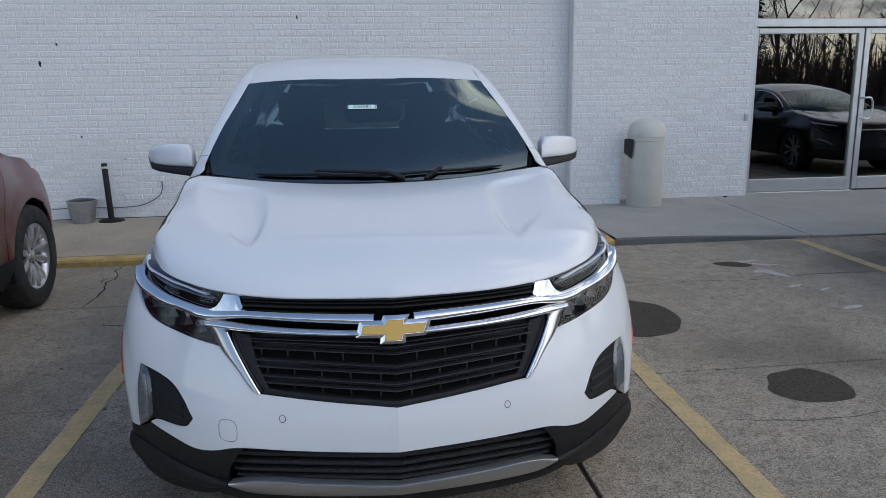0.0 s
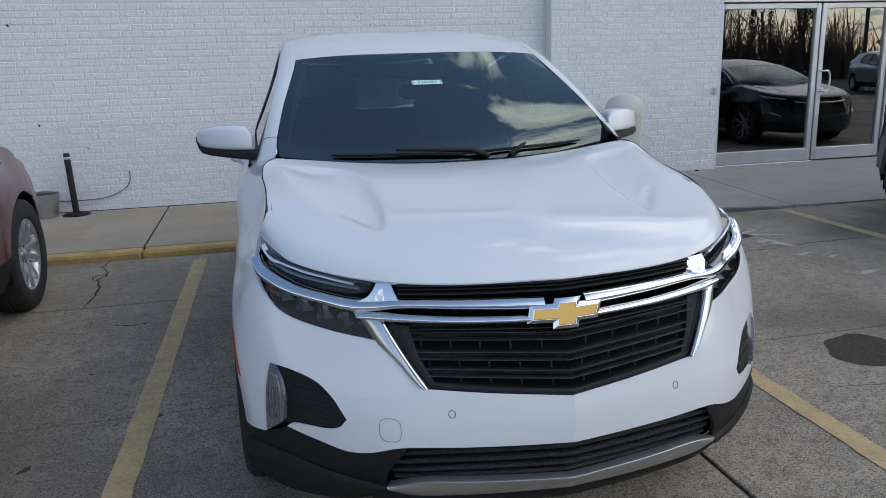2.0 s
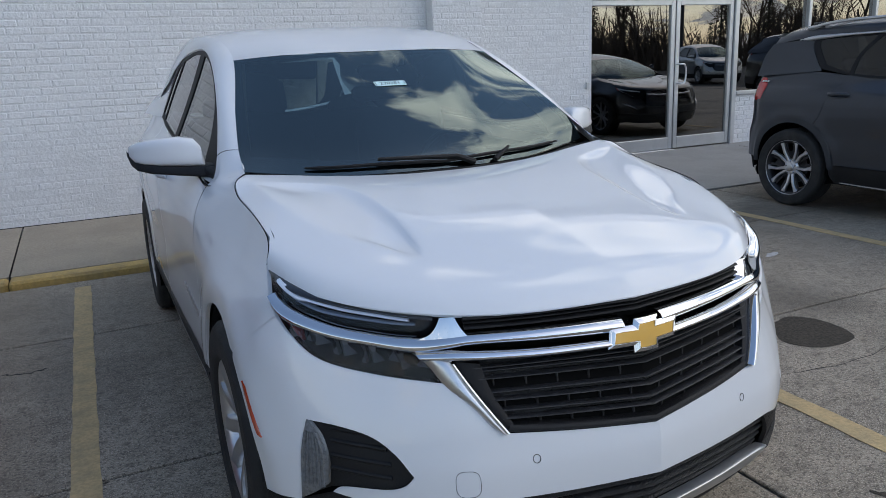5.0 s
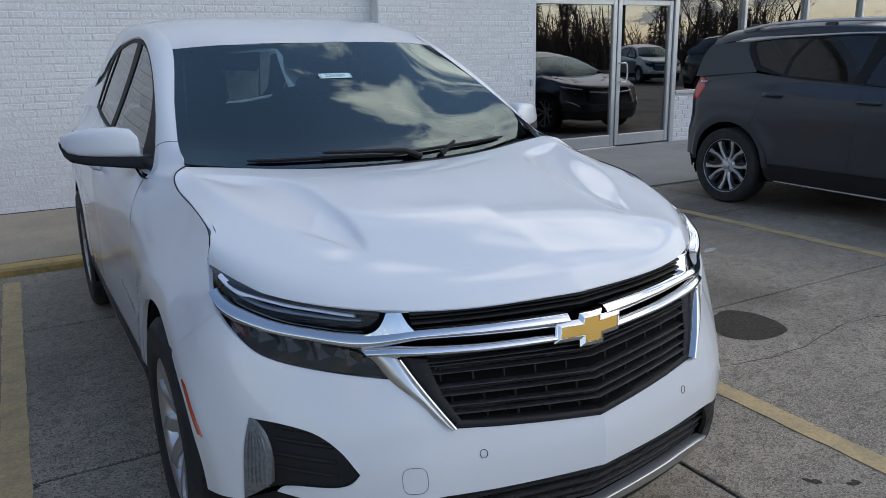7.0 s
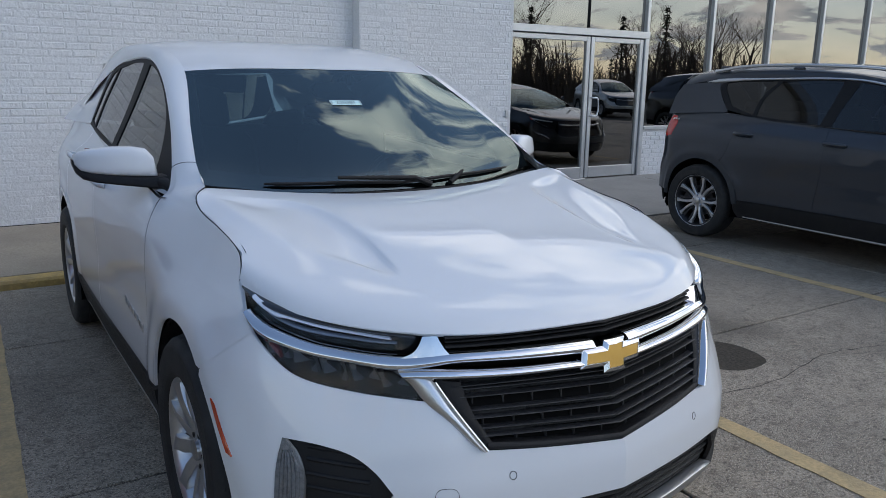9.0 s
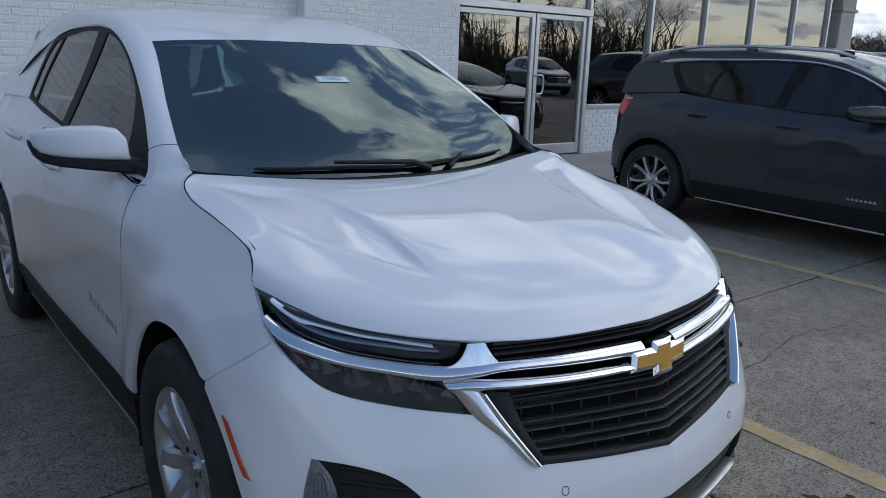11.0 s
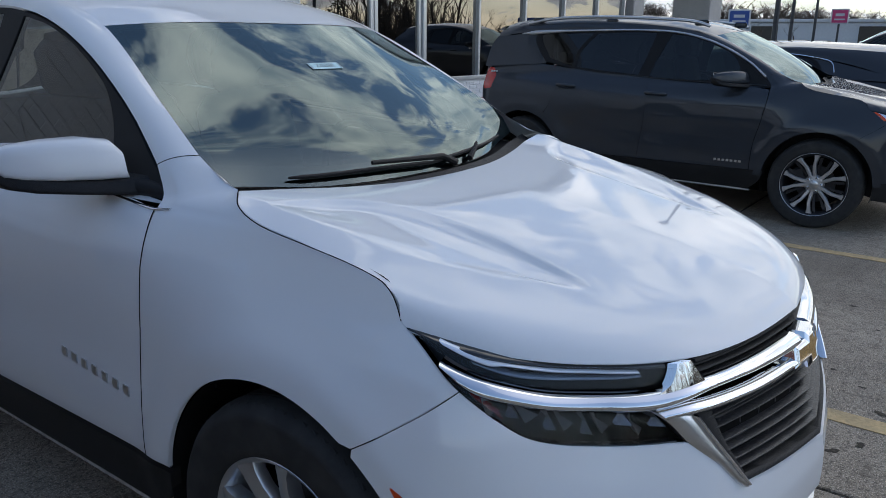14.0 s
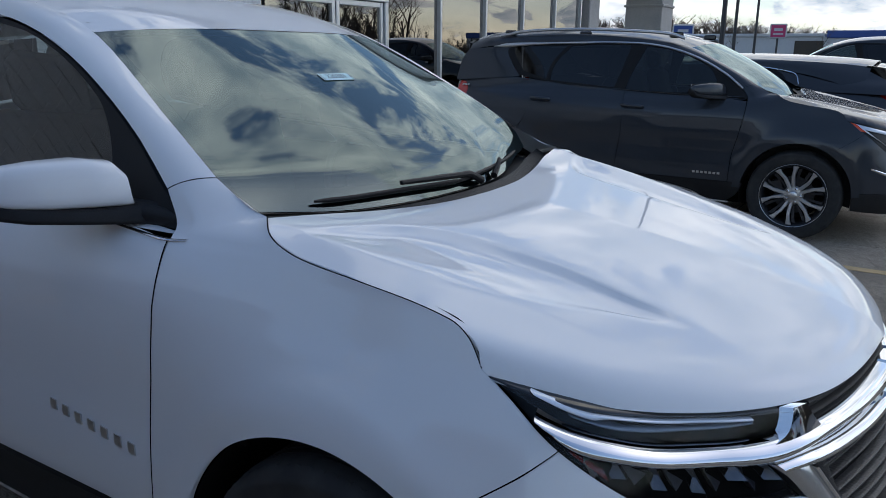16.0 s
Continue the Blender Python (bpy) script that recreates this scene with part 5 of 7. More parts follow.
        # belt shoulder between door top and glass
        up = [(q[0] - 0.002, q[1], q[2]) for q in [(side_x(y, z), y, z) for y, z in ((1.30, 1.10), (1.6, 1.118), (2.0, 1.124), (2.6, 1.154), (3.1, 1.189), (3.465, 1.224), (3.8, 1.235), (4.2, 1.24))]]
        lo = [body_point(p, z) for p, z in ((1.86, 1.105), (2.1, 1.100), (2.5, 1.11), (3.0, 1.128), (3.4, 1.155), (3.75, 1.198), (4.3, 1.21), (4.85, 1.178))]
        part("belt_line", Geo().grid(loft([W3(lo), W3(up)], 30, 3)), paint, root, mirror=mir, sharp=60)
        # D pillar
        g = Geo().grid(loft([W3([(side_x(y, z) + 0.001, y, z) for y, z in spec.get("d_front", ((3.20, 1.512), (3.32, 1.43), (3.375, 1.31), (3.36, 1.220)))]), W3(spec.get("d_rear", [(0.58, 4.12, 1.50), (0.65, 4.3, 1.38), (0.74, 4.4, 1.28), (0.80, 4.42, 1.19)]))], 12, 6))
        part("rear_pillar", g, spec.get("d_pillar", paint), root, mirror=mir, sharp=60)
        # door handles
        for pc in spec.get("handles", (2.83, 3.66)):
            hx = body_point(pc, 1.015 + (0.03 if pc > 3 else 0))
            g = Geo().tube(W3([(hx[0] + 0.004, hx[1] - 0.095, hx[2] - 0.004), (hx[0] + 0.03, hx[1] - 0.08, hx[2]), (hx[0] + 0.036, hx[1], hx[2] + 0.003), (hx[0] + 0.03, hx[1] + 0.08, hx[2] + 0.004), (hx[0] + 0.004, hx[1] + 0.098, hx[2] + 0.004)]), [0.012, 0.016, 0.016, 0.016, 0.012], 10)
            part("door_handle", g, paint, fd if pc < 3.2 else rd, mirror=mir, sharp=60)
        # door mirror
        def shell(sections, ex):
            rows = []
            for x, zl, zt, yf, yb in sections:
                ring = []
                for k in range(24):
                    th = 2 * math.pi * (k + 0.5) / 24
                    c, s_ = math.cos(th), math.sin(th)
                    c, s_ = math.copysign(abs(c) ** ex, c), math.copysign(abs(s_) ** ex, s_)
                    ring.append(wrap((x, (yf + yb) / 2 - c * (yb - yf) / 2 + 0.018 * (s_ + 1) / 2 * (c > 0), (zl + zt) / 2 + s_ * (zt - zl) / 2)))
                rows.append(ring)
            g = Geo().grid(rows, close_v=True)
            n0 = len(g.v)
            g.f.append(tuple(range(24)))
            g.f.append(tuple(range(n0 - 24, n0)))
            return g
        held = PRESSED[0]
        PRESSED[0] = False
        cap = [(0.806, 1.128, 1.160, 1.548, 1.60), (0.815, 1.127, 1.203, 1.540, 1.64), (0.836, 1.127, 1.228, 1.545, 1.685), (0.88, 1.128, 1.233, 1.565, 1.705), (0.95, 1.130, 1.229, 1.61, 1.735),
               (1.005, 1.135, 1.220, 1.66, 1.76), (1.035, 1.143, 1.209, 1.70, 1.775), (1.050, 1.163, 1.196, 1.735, 1.785)]
        mirror_ob = part("door_mirror", shell(cap, 0.42), paint, root, "door mirror with a painted cap", mirror=mir, sharp=50)
        band = [(0.765, 1.086, 1.142, 1.46, 1.59), (0.81, 1.089, 1.132, 1.505, 1.63), (0.85, 1.092, 1.130, 1.53, 1.66), (0.92, 1.098, 1.133, 1.575, 1.70), (0.99, 1.104, 1.139, 1.635, 1.745), (1.03, 1.112, 1.150, 1.69, 1.78), (1.046, 1.128, 1.170, 1.73, 1.79), (1.056, 1.160, 1.181, 1.752, 1.80)]
        part("mirror_foot", shell(band, 0.4), PLASTIC, mirror_ob, "black plastic mirror foot", mirror=mir, sharp=60)
        part("mirror_arm", Geo().tube(W3([(0.775, 1.41, 1.100), (0.785, 1.48, 1.106), (0.80, 1.56, 1.110)]), [0.012, 0.022, 0.026], 10), PLASTIC, mirror_ob, mirror=mir, sharp=60)
        g = Geo().prism([(-0.092, -0.036), (0.092, -0.030), (0.095, 0.012), (0.06, 0.030), (-0.085, 0.036)], pose(0.932, 1.748, 1.182, 90, 0, 180 + 28), 0.004)
        part("mirror_glass", g, CHROME, mirror_ob, mirror=mir)
        PRESSED[0] = held
        # wheels
        for yc in (0.94, 3.665):
            wm = pose(-0.800 if mir else 0.800, yc, 0.360, 0, -90 if mir else 90, 0) @ pose(0, 0, 0, 0, 0, 17 if yc < 1 else 40)
            wp = wrap((0.8, yc, 0.36))
            wm.translation = (-wp[0] if mir else wp[0], wp[1], 0.360)
            wheel(root, wm, spec.get("wheels", "silver"))

    # roof
    rl = spread(W3(RAIL_IN)[4:], 24)
    rows = []
    for x, y, z in rl:
        u = (y - rl[0][1]) / (rl[-1][1] - rl[0][1])
        row = []
        for k in range(17):
            s = -1 + k / 8
            yy = y - (0.075 * (1 - abs(s) ** 2.2)) * (1 - step01(0, 0.35, u)) + 0.05 * (1 - abs(s) ** 2) * step01(0.7, 1, u)
            row.append((s * x, yy, z + (0.038 + 0.03 * step01(0.0, 0.25, u)) * (1 - abs(s) ** 2.6)))
        rows.append(row)
    part("roof", Geo().grid(rows), paint, root, spec.get("roof_label", ""), sharp=60)
    # windscreen
    top = [(q[0], q[1] - 0.003, q[2] - 0.004) for q in rows[0]]
    cw = [(-q[0], q[1] + 0.075, q[2] - 0.012) for q in catmull(COWL, 4)]
    cwl = [(-x, y, z) for x, y, z in cw]
    base_line = W3(cwl + [(x, y, z) for x, y, z in cw[::-1][1:]])
    b2 = spread(base_line, 32)
    t2 = spread([(x, y, z) for x, y, z in top], 32)
    ri = spread(W3(WS_EDGE), 12)
    grid_rows = []
    for j in range(13):
        v = j / 12
        row = []
        le, re = (-ri[j][0], ri[j][1], ri[j][2]), ri[j]
        for i in range(33):
            a, b = b2[i], t2[i]
            bulge = 0.035 * 4 * v * (1 - v)
            q = [a[k] + (b[k] - a[k]) * v for k in range(3)]
            q[1] -= bulge * 0.6
            q[2] += bulge * 0.8
            u = i / 32
            l0 = [b2[0][k] + (t2[0][k] - b2[0][k]) * v for k in range(3)]
            r0 = [b2[-1][k] + (t2[-1][k] - b2[-1][k]) * v for k in range(3)]
            fl, frr = (1 - u) ** 2, u ** 2
            dl = [le[k] - (l0[k] + (0, -bulge * 0.6, bulge * 0.8)[k]) for k in range(3)]
            dr = [re[k] - (r0[k] + (0, -bulge * 0.6, bulge * 0.8)[k]) for k in range(3)]
            row.append(tuple(q[k] + dl[k] * fl + dr[k] * frr for k in range(3)))
        grid_rows.append(row)
    ws = part("windscreen", Geo().grid(grid_rows), spec.get("ws_glass", WS_GLASS), root, "curved windscreen reflecting the sky", sharp=80)
    ws.visible_shadow = False
    # black band round the windscreen
    g = Geo()
    inset = lambda i, j: tuple(c + d for c, d in zip(grid_rows[j][i], (0, 0.002, -0.003)))
    g.grid([[inset(i, j) for i in range(33)] for j in (0, 1)])
    g.grid([[inset(i, j) for i in (0, 1)] for j in range(13)])
    g.grid([[inset(i, j) for i in (31, 32)] for j in range(13)])
    g.grid([[inset(i, 12), tuple(a + (b - a) * 0.45 for a, b in zip(inset(i, 12), inset(i, 11)))] for i in range(33)])
    part("windscreen_band", g, GLOSS_BLACK, ws, sharp=80)
    # cowl tray
    g = Geo()
    hood_edge = spread(W3([(x, y, hood_point(x, y)[2] - 0.022) for x, y, z in [q for q in catmull(COWL, 4)]] + [(-x, y, hood_point(x, y)[2] - 0.022) for x, y, z in reversed(catmull(COWL, 4)[:-1])]), 32)
    g.grid([[a, tuple((p + q) / 2 - (0, 0, 0.012)[k] for k, (p, q) in enumerate(zip(a, b))), b] for a, b in zip(hood_edge, b2)])
    part("cowl", g, PLASTIC, root, "black plastic cowl under the wipers")
    if not far:
        cabin(root, wrap)
        for mir in (True, False):
            card = [[wrap(body_point(p, z, -0.055)) for z in (0.45, 0.6, 0.8, 0.95, 1.06)] for p in [1.98 + 1.75 * i / 20 for i in range(21)]]
            part("door_card", Geo().grid(card), CABIN, root, "dark inner door trim", 60, mir)
    # rear window
    g = Geo().grid(loft([W3([(-0.53, 4.15, 1.535), (0, 4.2, 1.56), (0.53, 4.15, 1.535)]), W3([(-0.72, 4.43, 1.235), (0, 4.53, 1.235), (0.72, 4.43, 1.235)])], 14, 6))
    part("rear_screen", g, spec.get("rear_glass", DARK_GLASS), root, "dark rear window", sharp=80)
    g = Geo().grid(loft([W3([(-0.56, 4.1, 1.57), (0, 4.16, 1.605), (0.56, 4.1, 1.57)]), W3([(-0.54, 4.32, 1.53), (0, 4.4, 1.56), (0.54, 4.32, 1.53)])], 14, 4))
    part("spoiler", g, paint, root)
    return root, B, H, S, grid_rows


# ---------- the white SUV ----------
PRESSED[0] = True
hero, HB, HH, HS, HWS = make_car("suv", "white compact SUV parked nose out in a marked stall", "car", pose(0, 0, 0), WHITE,
                                 {"fine": True, "tail": LAMP_DARK, "tail_label": "smoked tail lamp", "rear_glass": REAR_GLASS, "hood_label": "white sculpted bonnet with a raised middle", "roof_label": "white roof panel", "dirt": CHALK})


def ribbon(name, top, bot, mat, parent, out=0.0, crown=0.01, nv=6, n=40, mirror=False, label="", surf=body_point, depth=0.012):
    """A rounded strip on the skin between two lines in (p, z)."""
    a, b = spread(top, n), spread(bot, n)
    rows = []
    for (pa, za), (pb, zb) in zip(a, b):
        row = [surf(pa, za, out - depth)]
        for j in range(nv + 1):
            v = j / nv
            row.append(surf(pa + (pb - pa) * v, za + (zb - za) * v, out + crown * math.sin(math.pi * v) ** 0.8))
        row.append(surf(pb, zb, out - depth))
        rows.append(row)
    g = Geo().grid(rows)
    m = len(rows[0])
    g.f.append(tuple(range(m)))
    g.f.append(tuple(range(len(g.v) - m, len(g.v))))
    return part(name, g, mat, parent, label, 40, mirror)


grille = part("grille", Geo().grid([[body_point(p, z, -0.055) for z in (0.56, 0.66, 0.74, 0.82)] for p in [0.52 * i / 20 for i in range(21)]])
              .grid([[tuple(c * s for c, s in zip(body_point(p, z, -0.055), (-1, 1, 1))) for z in (0.56, 0.66, 0.74, 0.82)] for p in [0.52 * i / 20 for i in range(21)]]), DARK, hero, "black radiator grille with frosted slats")
lower_grille = part("lower_grille", Geo().grid([[body_point(p, z, -0.06) for z in (0.26, 0.36, 0.46)] for p in [0.6 * i / 20 for i in range(21)]])
                    .grid([[tuple(c * s for c, s in zip(body_point(p, z, -0.06), (-1, 1, 1))) for z in (0.26, 0.36, 0.46)] for p in [0.6 * i / 20 for i in range(21)]]), DARK, hero, "black lower air intake")
SLAT = material("dusty_slat_plastic", (0.008, 0.008, 0.009), 0.45, spots=0.4, spot_scale=170.0, tint=(0.05, 0.05, 0.052), bump=0.8, bump_scale=220.0)
for mir in (True, False):
    pn = lambda nm, pts, f, mat, par=hero, step=0.018, depth=0.012, lab="", out=0.0: panel(nm, pts, f, mat, par, step, depth, lab, mir, out)
    rb = lambda *a, **k: ribbon(*a, mirror=mir, **k)
    bumper = pn("bumper", outline(BUMPER_LOW, FOG_LOW, FOG_TOP, FOG_OUT, [(0.957, 0.400), (1.083, 0.386)], arch(0.94, 176.5, 124), GAP_FB, LAMP_LOW, LEG_OUT, [(0.412, 0.614), (0.251, 0.599), (0.0, 0.575)], [(0.0, 0.575), (0.0, 0.442)]), HB, WHITE)
    # headlamp
    lamp = pn("headlamp", outline(LAMP_TOP, [(0.545, 0.892), (0.552, 0.738)], LAMP_LOW[::-1], [(1.046, 0.876), (1.128, 0.932), (1.203, 0.972)]), HB, LAMP_DARK, depth=0.0, out=-0.045, lab="smoked headlamp with a slim light guide")
    drl = outline([(1.196, 0.968), (1.109, 0.955), (1.012, 0.941), (0.897, 0.920), (0.788, 0.904), (0.677, 0.895), (0.560, 0.889)], [(0.560, 0.889), (0.585, 0.866), (0.625, 0.856)],
                  [(0.625, 0.856), (0.725, 0.859), (0.849, 0.872), (0.947, 0.894), (1.03, 0.917), (1.088, 0.937), (1.196, 0.968)])
    ln = pn("lamp_lens", drl, HB, LENS, lamp, depth=0.0, out=-0.004)
    ln.visible_shadow = False
    rb("light_guide", [(1.105, 0.958), (1.04, 0.944), (0.985, 0.930), (0.956, 0.925), (0.821, 0.9015), (0.661, 0.8865), (0.636, 0.884)], [(1.085, 0.949), (1.03, 0.931), (0.975, 0.917), (0.950, 0.9165), (0.821, 0.8935), (0.661, 0.8785), (0.632, 0.8765)], GUIDE, lamp, out=-0.008, crown=0.005, depth=0.008, label="bright light guide strip")
    rb("lamp_fin", [(1.03, 0.922), (0.9, 0.893), (0.75, 0.874), (0.62, 0.868)], [(1.02, 0.915), (0.9, 0.884), (0.75, 0.866), (0.62, 0.861)], LAMP_BLUE, lamp, out=-0.026, crown=0.003, depth=0.01)
    rb("lamp_bezel", [(1.19, 0.966), (1.012, 0.941), (0.788, 0.905), (0.565, 0.889)], [(1.185, 0.962), (1.012, 0.934), (0.788, 0.897), (0.565, 0.881)], GLOSS_BLACK, lamp, out=-0.008, crown=0.002, depth=0.03)
    low = outline([(1.078, 0.905), (1.023, 0.876), (0.942, 0.851), (0.846, 0.828), (0.723, 0.812), (0.63, 0.800)], [(0.63, 0.800), (0.590, 0.775), (0.556, 0.742)], [(0.556, 0.742), (0.64, 0.749), (0.75, 0.757), (0.841, 0.771), (0.905, 0.791), (0.968, 0.829), (1.046, 0.879), (1.078, 0.905)])
    ln = pn("lamp_lens", low, HB, LENS, lamp, depth=0.0, out=-0.004)
    ln.visible_shadow = False
    for k in range(10):      # slanted shards of the reflector, larger in the middle
        pc = 0.985 - 0.041 * k
        zc, w, h = 0.004 * (k * 7 % 5 - 2) + lerp_table([(0.60, 0.776), (0.70, 0.790), (0.82, 0.805), (0.90, 0.822), (0.985, 0.851)], pc), 0.016 + 0.006 * (k * 2 % 5) / 2, 0.012 + 0.010 * math.sin(math.pi * (k + 1) / 11)
        da, db = ((-0.010, -0.030), (-0.026, -0.012))[k % 2]
        face = [body_point(pc + w * 0.2, zc - h, da), body_point(pc - w * 1.0, zc - h * 0.9, db), body_point(pc - w * 0.1, zc + h * 0.9, db - 0.006), body_point(pc + w * 1.1, zc + h, da - 0.006)]
        mid = [body_point(pc + w * 0.62, zc, da - 0.014), body_point(pc - w * 0.55, zc, db - 0.014)]
        rim_ = [body_point(pc + w * 0.2, zc - h, -0.040), body_point(pc - w * 1.0, zc - h * 0.9, -0.040), body_point(pc - w * 0.1, zc + h * 0.9, -0.040), body_point(pc + w * 1.1, zc + h, -0.040)]
        part("reflector", Geo().add(face + mid + rim_, [(0, 1, 5, 4), (4, 5, 2, 3), (0, 6, 7, 1), (1, 7, 8, 2), (2, 8, 9, 3), (3, 9, 6, 0)]), REFLECTOR, lamp, mirror=mir, sharp=5)
    rb("lamp_lip", [(0.98, 0.826), (0.90, 0.783), (0.82, 0.764), (0.70, 0.750), (0.575, 0.743)], [(0.975, 0.820), (0.895, 0.776), (0.82, 0.757), (0.70, 0.744), (0.575, 0.738)], GLOSS_BLACK, lamp, out=-0.010, crown=0.002, depth=0.03)
    rb("side_reflector", [(1.03, 0.868), (0.965, 0.838)], [(1.005, 0.852), (0.955, 0.818)], REDLAMP, lamp, out=-0.02, crown=0.002, n=6)
    # chrome
    chrome = rb("chrome_bar", [(1.090, 0.927), (1.03, 0.906), (0.947, 0.885), (0.849, 0.862), (0.725, 0.848), (0.615, 0.844), (0.53, 0.8475), (0.462, 0.850), (0.30, 0.846), (0.06, 0.840)],
                [(1.084, 0.920), (1.023, 0.880), (0.942, 0.855), (0.846, 0.832), (0.723, 0.817), (0.622, 0.810), (0.53, 0.819), (0.462, 0.825), (0.30, 0.819), (0.06, 0.807)], CHROME, hero, out=0.004, crown=0.013, n=70, nv=8, label="polished chrome bar from grille to headlamp", depth=0.03)
    pr = pn("chrome_prong", outline([(0.61, 0.838), (0.572, 0.853), (0.552, 0.872), (0.540, 0.889)], [(0.540, 0.889), (0.492, 0.889)], [(0.492, 0.889), (0.477, 0.862), (0.463, 0.846)], [(0.463, 0.846), (0.53, 0.835), (0.61, 0.838)]), HB, CHROME, chrome, step=0.012, depth=0.03, out=0.008)
    rb("chrome_bar", [(0.62, 0.811), (0.53, 0.815), (0.305, 0.803), (0.06, 0.794)], [(0.60, 0.793), (0.53, 0.792), (0.305, 0.782), (0.06, 0.775)], CHROME, hero, out=0.006, crown=0.011, n=44, label="lower chrome bar of the grille", depth=0.03)
    leg = rb("chrome_leg", [(0.63, 0.809), (0.592, 0.782), (0.553, 0.739), (0.481, 0.683), (0.436, 0.633), (0.412, 0.614)], [(0.56, 0.800), (0.535, 0.797), (0.512, 0.782), (0.460, 0.705), (0.422, 0.650), (0.402, 0.620)], SATIN, hero, out=0.001, crown=0.010, n=30, label="satin chrome leg beside the grille", depth=0.03)
    rb("chrome_edge", [(0.527, 0.790), (0.470, 0.708), (0.408, 0.619)], [(0.512, 0.787), (0.457, 0.707), (0.397, 0.621)], CHROME, leg, out=0.010, crown=0.004, n=20, depth=0.03)
    # grille slats
    rb("grille_frame", [(0.510, 0.786), (0.455, 0.705), (0.397, 0.622)], [(0.440, 0.775), (0.418, 0.70), (0.375, 0.622)], PLASTIC, grille, out=-0.012, crown=0.004, n=16, depth=0.05)
    for zc, ze, pe in ((0.760, 0.777, 0.47), (0.7285, 0.751, 0.455), (0.6745, 0.700, 0.43), (0.626, 0.656, 0.405)):
        rb("grille_slat", [(0.0, zc + 0.006), (pe * 0.6, zc + 0.006 + (ze - zc) * 0.6), (pe * 0.85, zc + 0.009 + (ze - zc) * 0.85), (pe, ze + 0.004)], [(0.0, zc - 0.004), (pe * 0.6, zc - 0.004 + (ze - zc) * 0.6), (pe * 0.85, zc - 0.012 + (ze - zc) * 0.85), (pe, ze - 0.010)], SLAT, grille, out=-0.030, crown=0.003, nv=3, n=30, depth=0.028)
        rb("slat_edge", [(0.0, zc + 0.013), (pe * 0.6, zc + 0.013 + (ze - zc) * 0.6), (pe, ze + 0.008)], [(0.0, zc + 0.009), (pe * 0.6, zc + 0.009 + (ze - zc) * 0.6), (pe, ze + 0.004)], SLAT_EDGE, grille, out=-0.014, crown=0.002, nv=3, n=24, depth=0.02)
        rb("slat_edge", [(0.0, zc - 0.005), (pe * 0.6, zc - 0.005 + (ze - zc) * 0.6), (pe, ze - 0.009)], [(0.0, zc - 0.009), (pe * 0.6, zc - 0.009 + (ze - zc) * 0.6), (pe, ze - 0.013)], SLAT_EDGE, grille, out=-0.010, crown=0.002, nv=3, n=24, depth=0.02)
    rb("grille_lip", [(0.0, 0.592), (0.25, 0.615), (0.39, 0.630)], [(0.0, 0.576), (0.25, 0.600), (0.40, 0.614)], PLASTIC, grille, out=-0.008, crown=0.004, n=20, depth=0.04)
    for i in range(5):
        p = 0.05 + 0.085 * i
        for za, zb in ((0.595 + 0.05 * p, 0.622 + 0.05 * p), (0.640 + 0.05 * p, 0.670 + 0.05 * p), (0.686 + 0.05 * p, 0.724 + 0.05 * p), (0.738 + 0.05 * p, 0.757 + 0.03 * p)):
            q = body_point(p + 0.02 * (za > 0.66), (za + zb) / 2, -0.034)
            part("grille_rib", Geo().box(q, (0.005, 0.016, zb - za), 0.001), SLAT_EDGE, grille, mirror=mir)
    # upper slot
    rb("upper_slot", [(0.0, 0.886), (0.2, 0.889), (0.47, 0.900)], [(0.0, 0.842), (0.2, 0.845), (0.468, 0.850)], DARK, grille, out=-0.035, crown=0.0, n=20)
    for zo, o in ((0.876, -0.004), (0.864, -0.014), (0.853, -0.010)):
        rb("upper_slat", [(0.0, zo + 0.002), (0.3, zo + 0.006), (0.465, zo + 0.010)], [(0.0, zo - 0.004), (0.3, zo), (0.465, zo + 0.003)], PLASTIC, grille, out=o, crown=0.003, n=20, depth=0.02)
    # fog lamp pocket
    fog = pn("fog_pocket", outline(FOG_LOW[1:], FOG_TOP, FOG_OUT, [(0.957, 0.40), (0.87, 0.45)], [(0.87, 0.45), (0.84, 0.458)]), HB, PLASTIC, depth=0.0, out=-0.016, lab="black fog lamp pocket")
    for zc in (0.500, 0.535, 0.572, 0.603):
        pa = 0.672 + 0.28 * max(0, zc - 0.53)
        rb("fog_rib", [(0.866, zc + 0.012), (pa + 0.03, zc + 0.006)], [(0.866, zc), (pa + 0.03, zc - 0.006)], PLASTIC, fog, out=-0.015, crown=0.004, n=10)
    fl = pn("fog_lamp", outline([(0.922, 0.626), (0.889, 0.590), (0.869, 0.528), (0.873, 0.462)], [(0.873, 0.462), (0.912, 0.43), (0.954, 0.402)], FOG_OUT[::-1] + [(0.922, 0.626)]), HB, FOG_LENS, fog, step=0.02, depth=0.02, out=-0.004, lab="clear ribbed daytime lamp")
    for k in range(6):      # fine upright ribs
        f = (k + 0.7) / 6.6
        line = [(lerp_table([(0.44, 0.876), (0.528, 0.873), (0.59, 0.893), (0.615, 0.914)], z) * (1 - f) + lerp_table([(0.44, 0.951), (0.556, 0.941), (0.615, 0.928)], z) * f, z) for z in (0.452, 0.49, 0.53, 0.565, 0.596)]
        rb("lens_rib", [(p + 0.0022, z) for p, z in line], [(p - 0.0022, z) for p, z in line], FOG_LENS, fl, out=-0.003, crown=0.003, nv=3, n=10, depth=0.004)
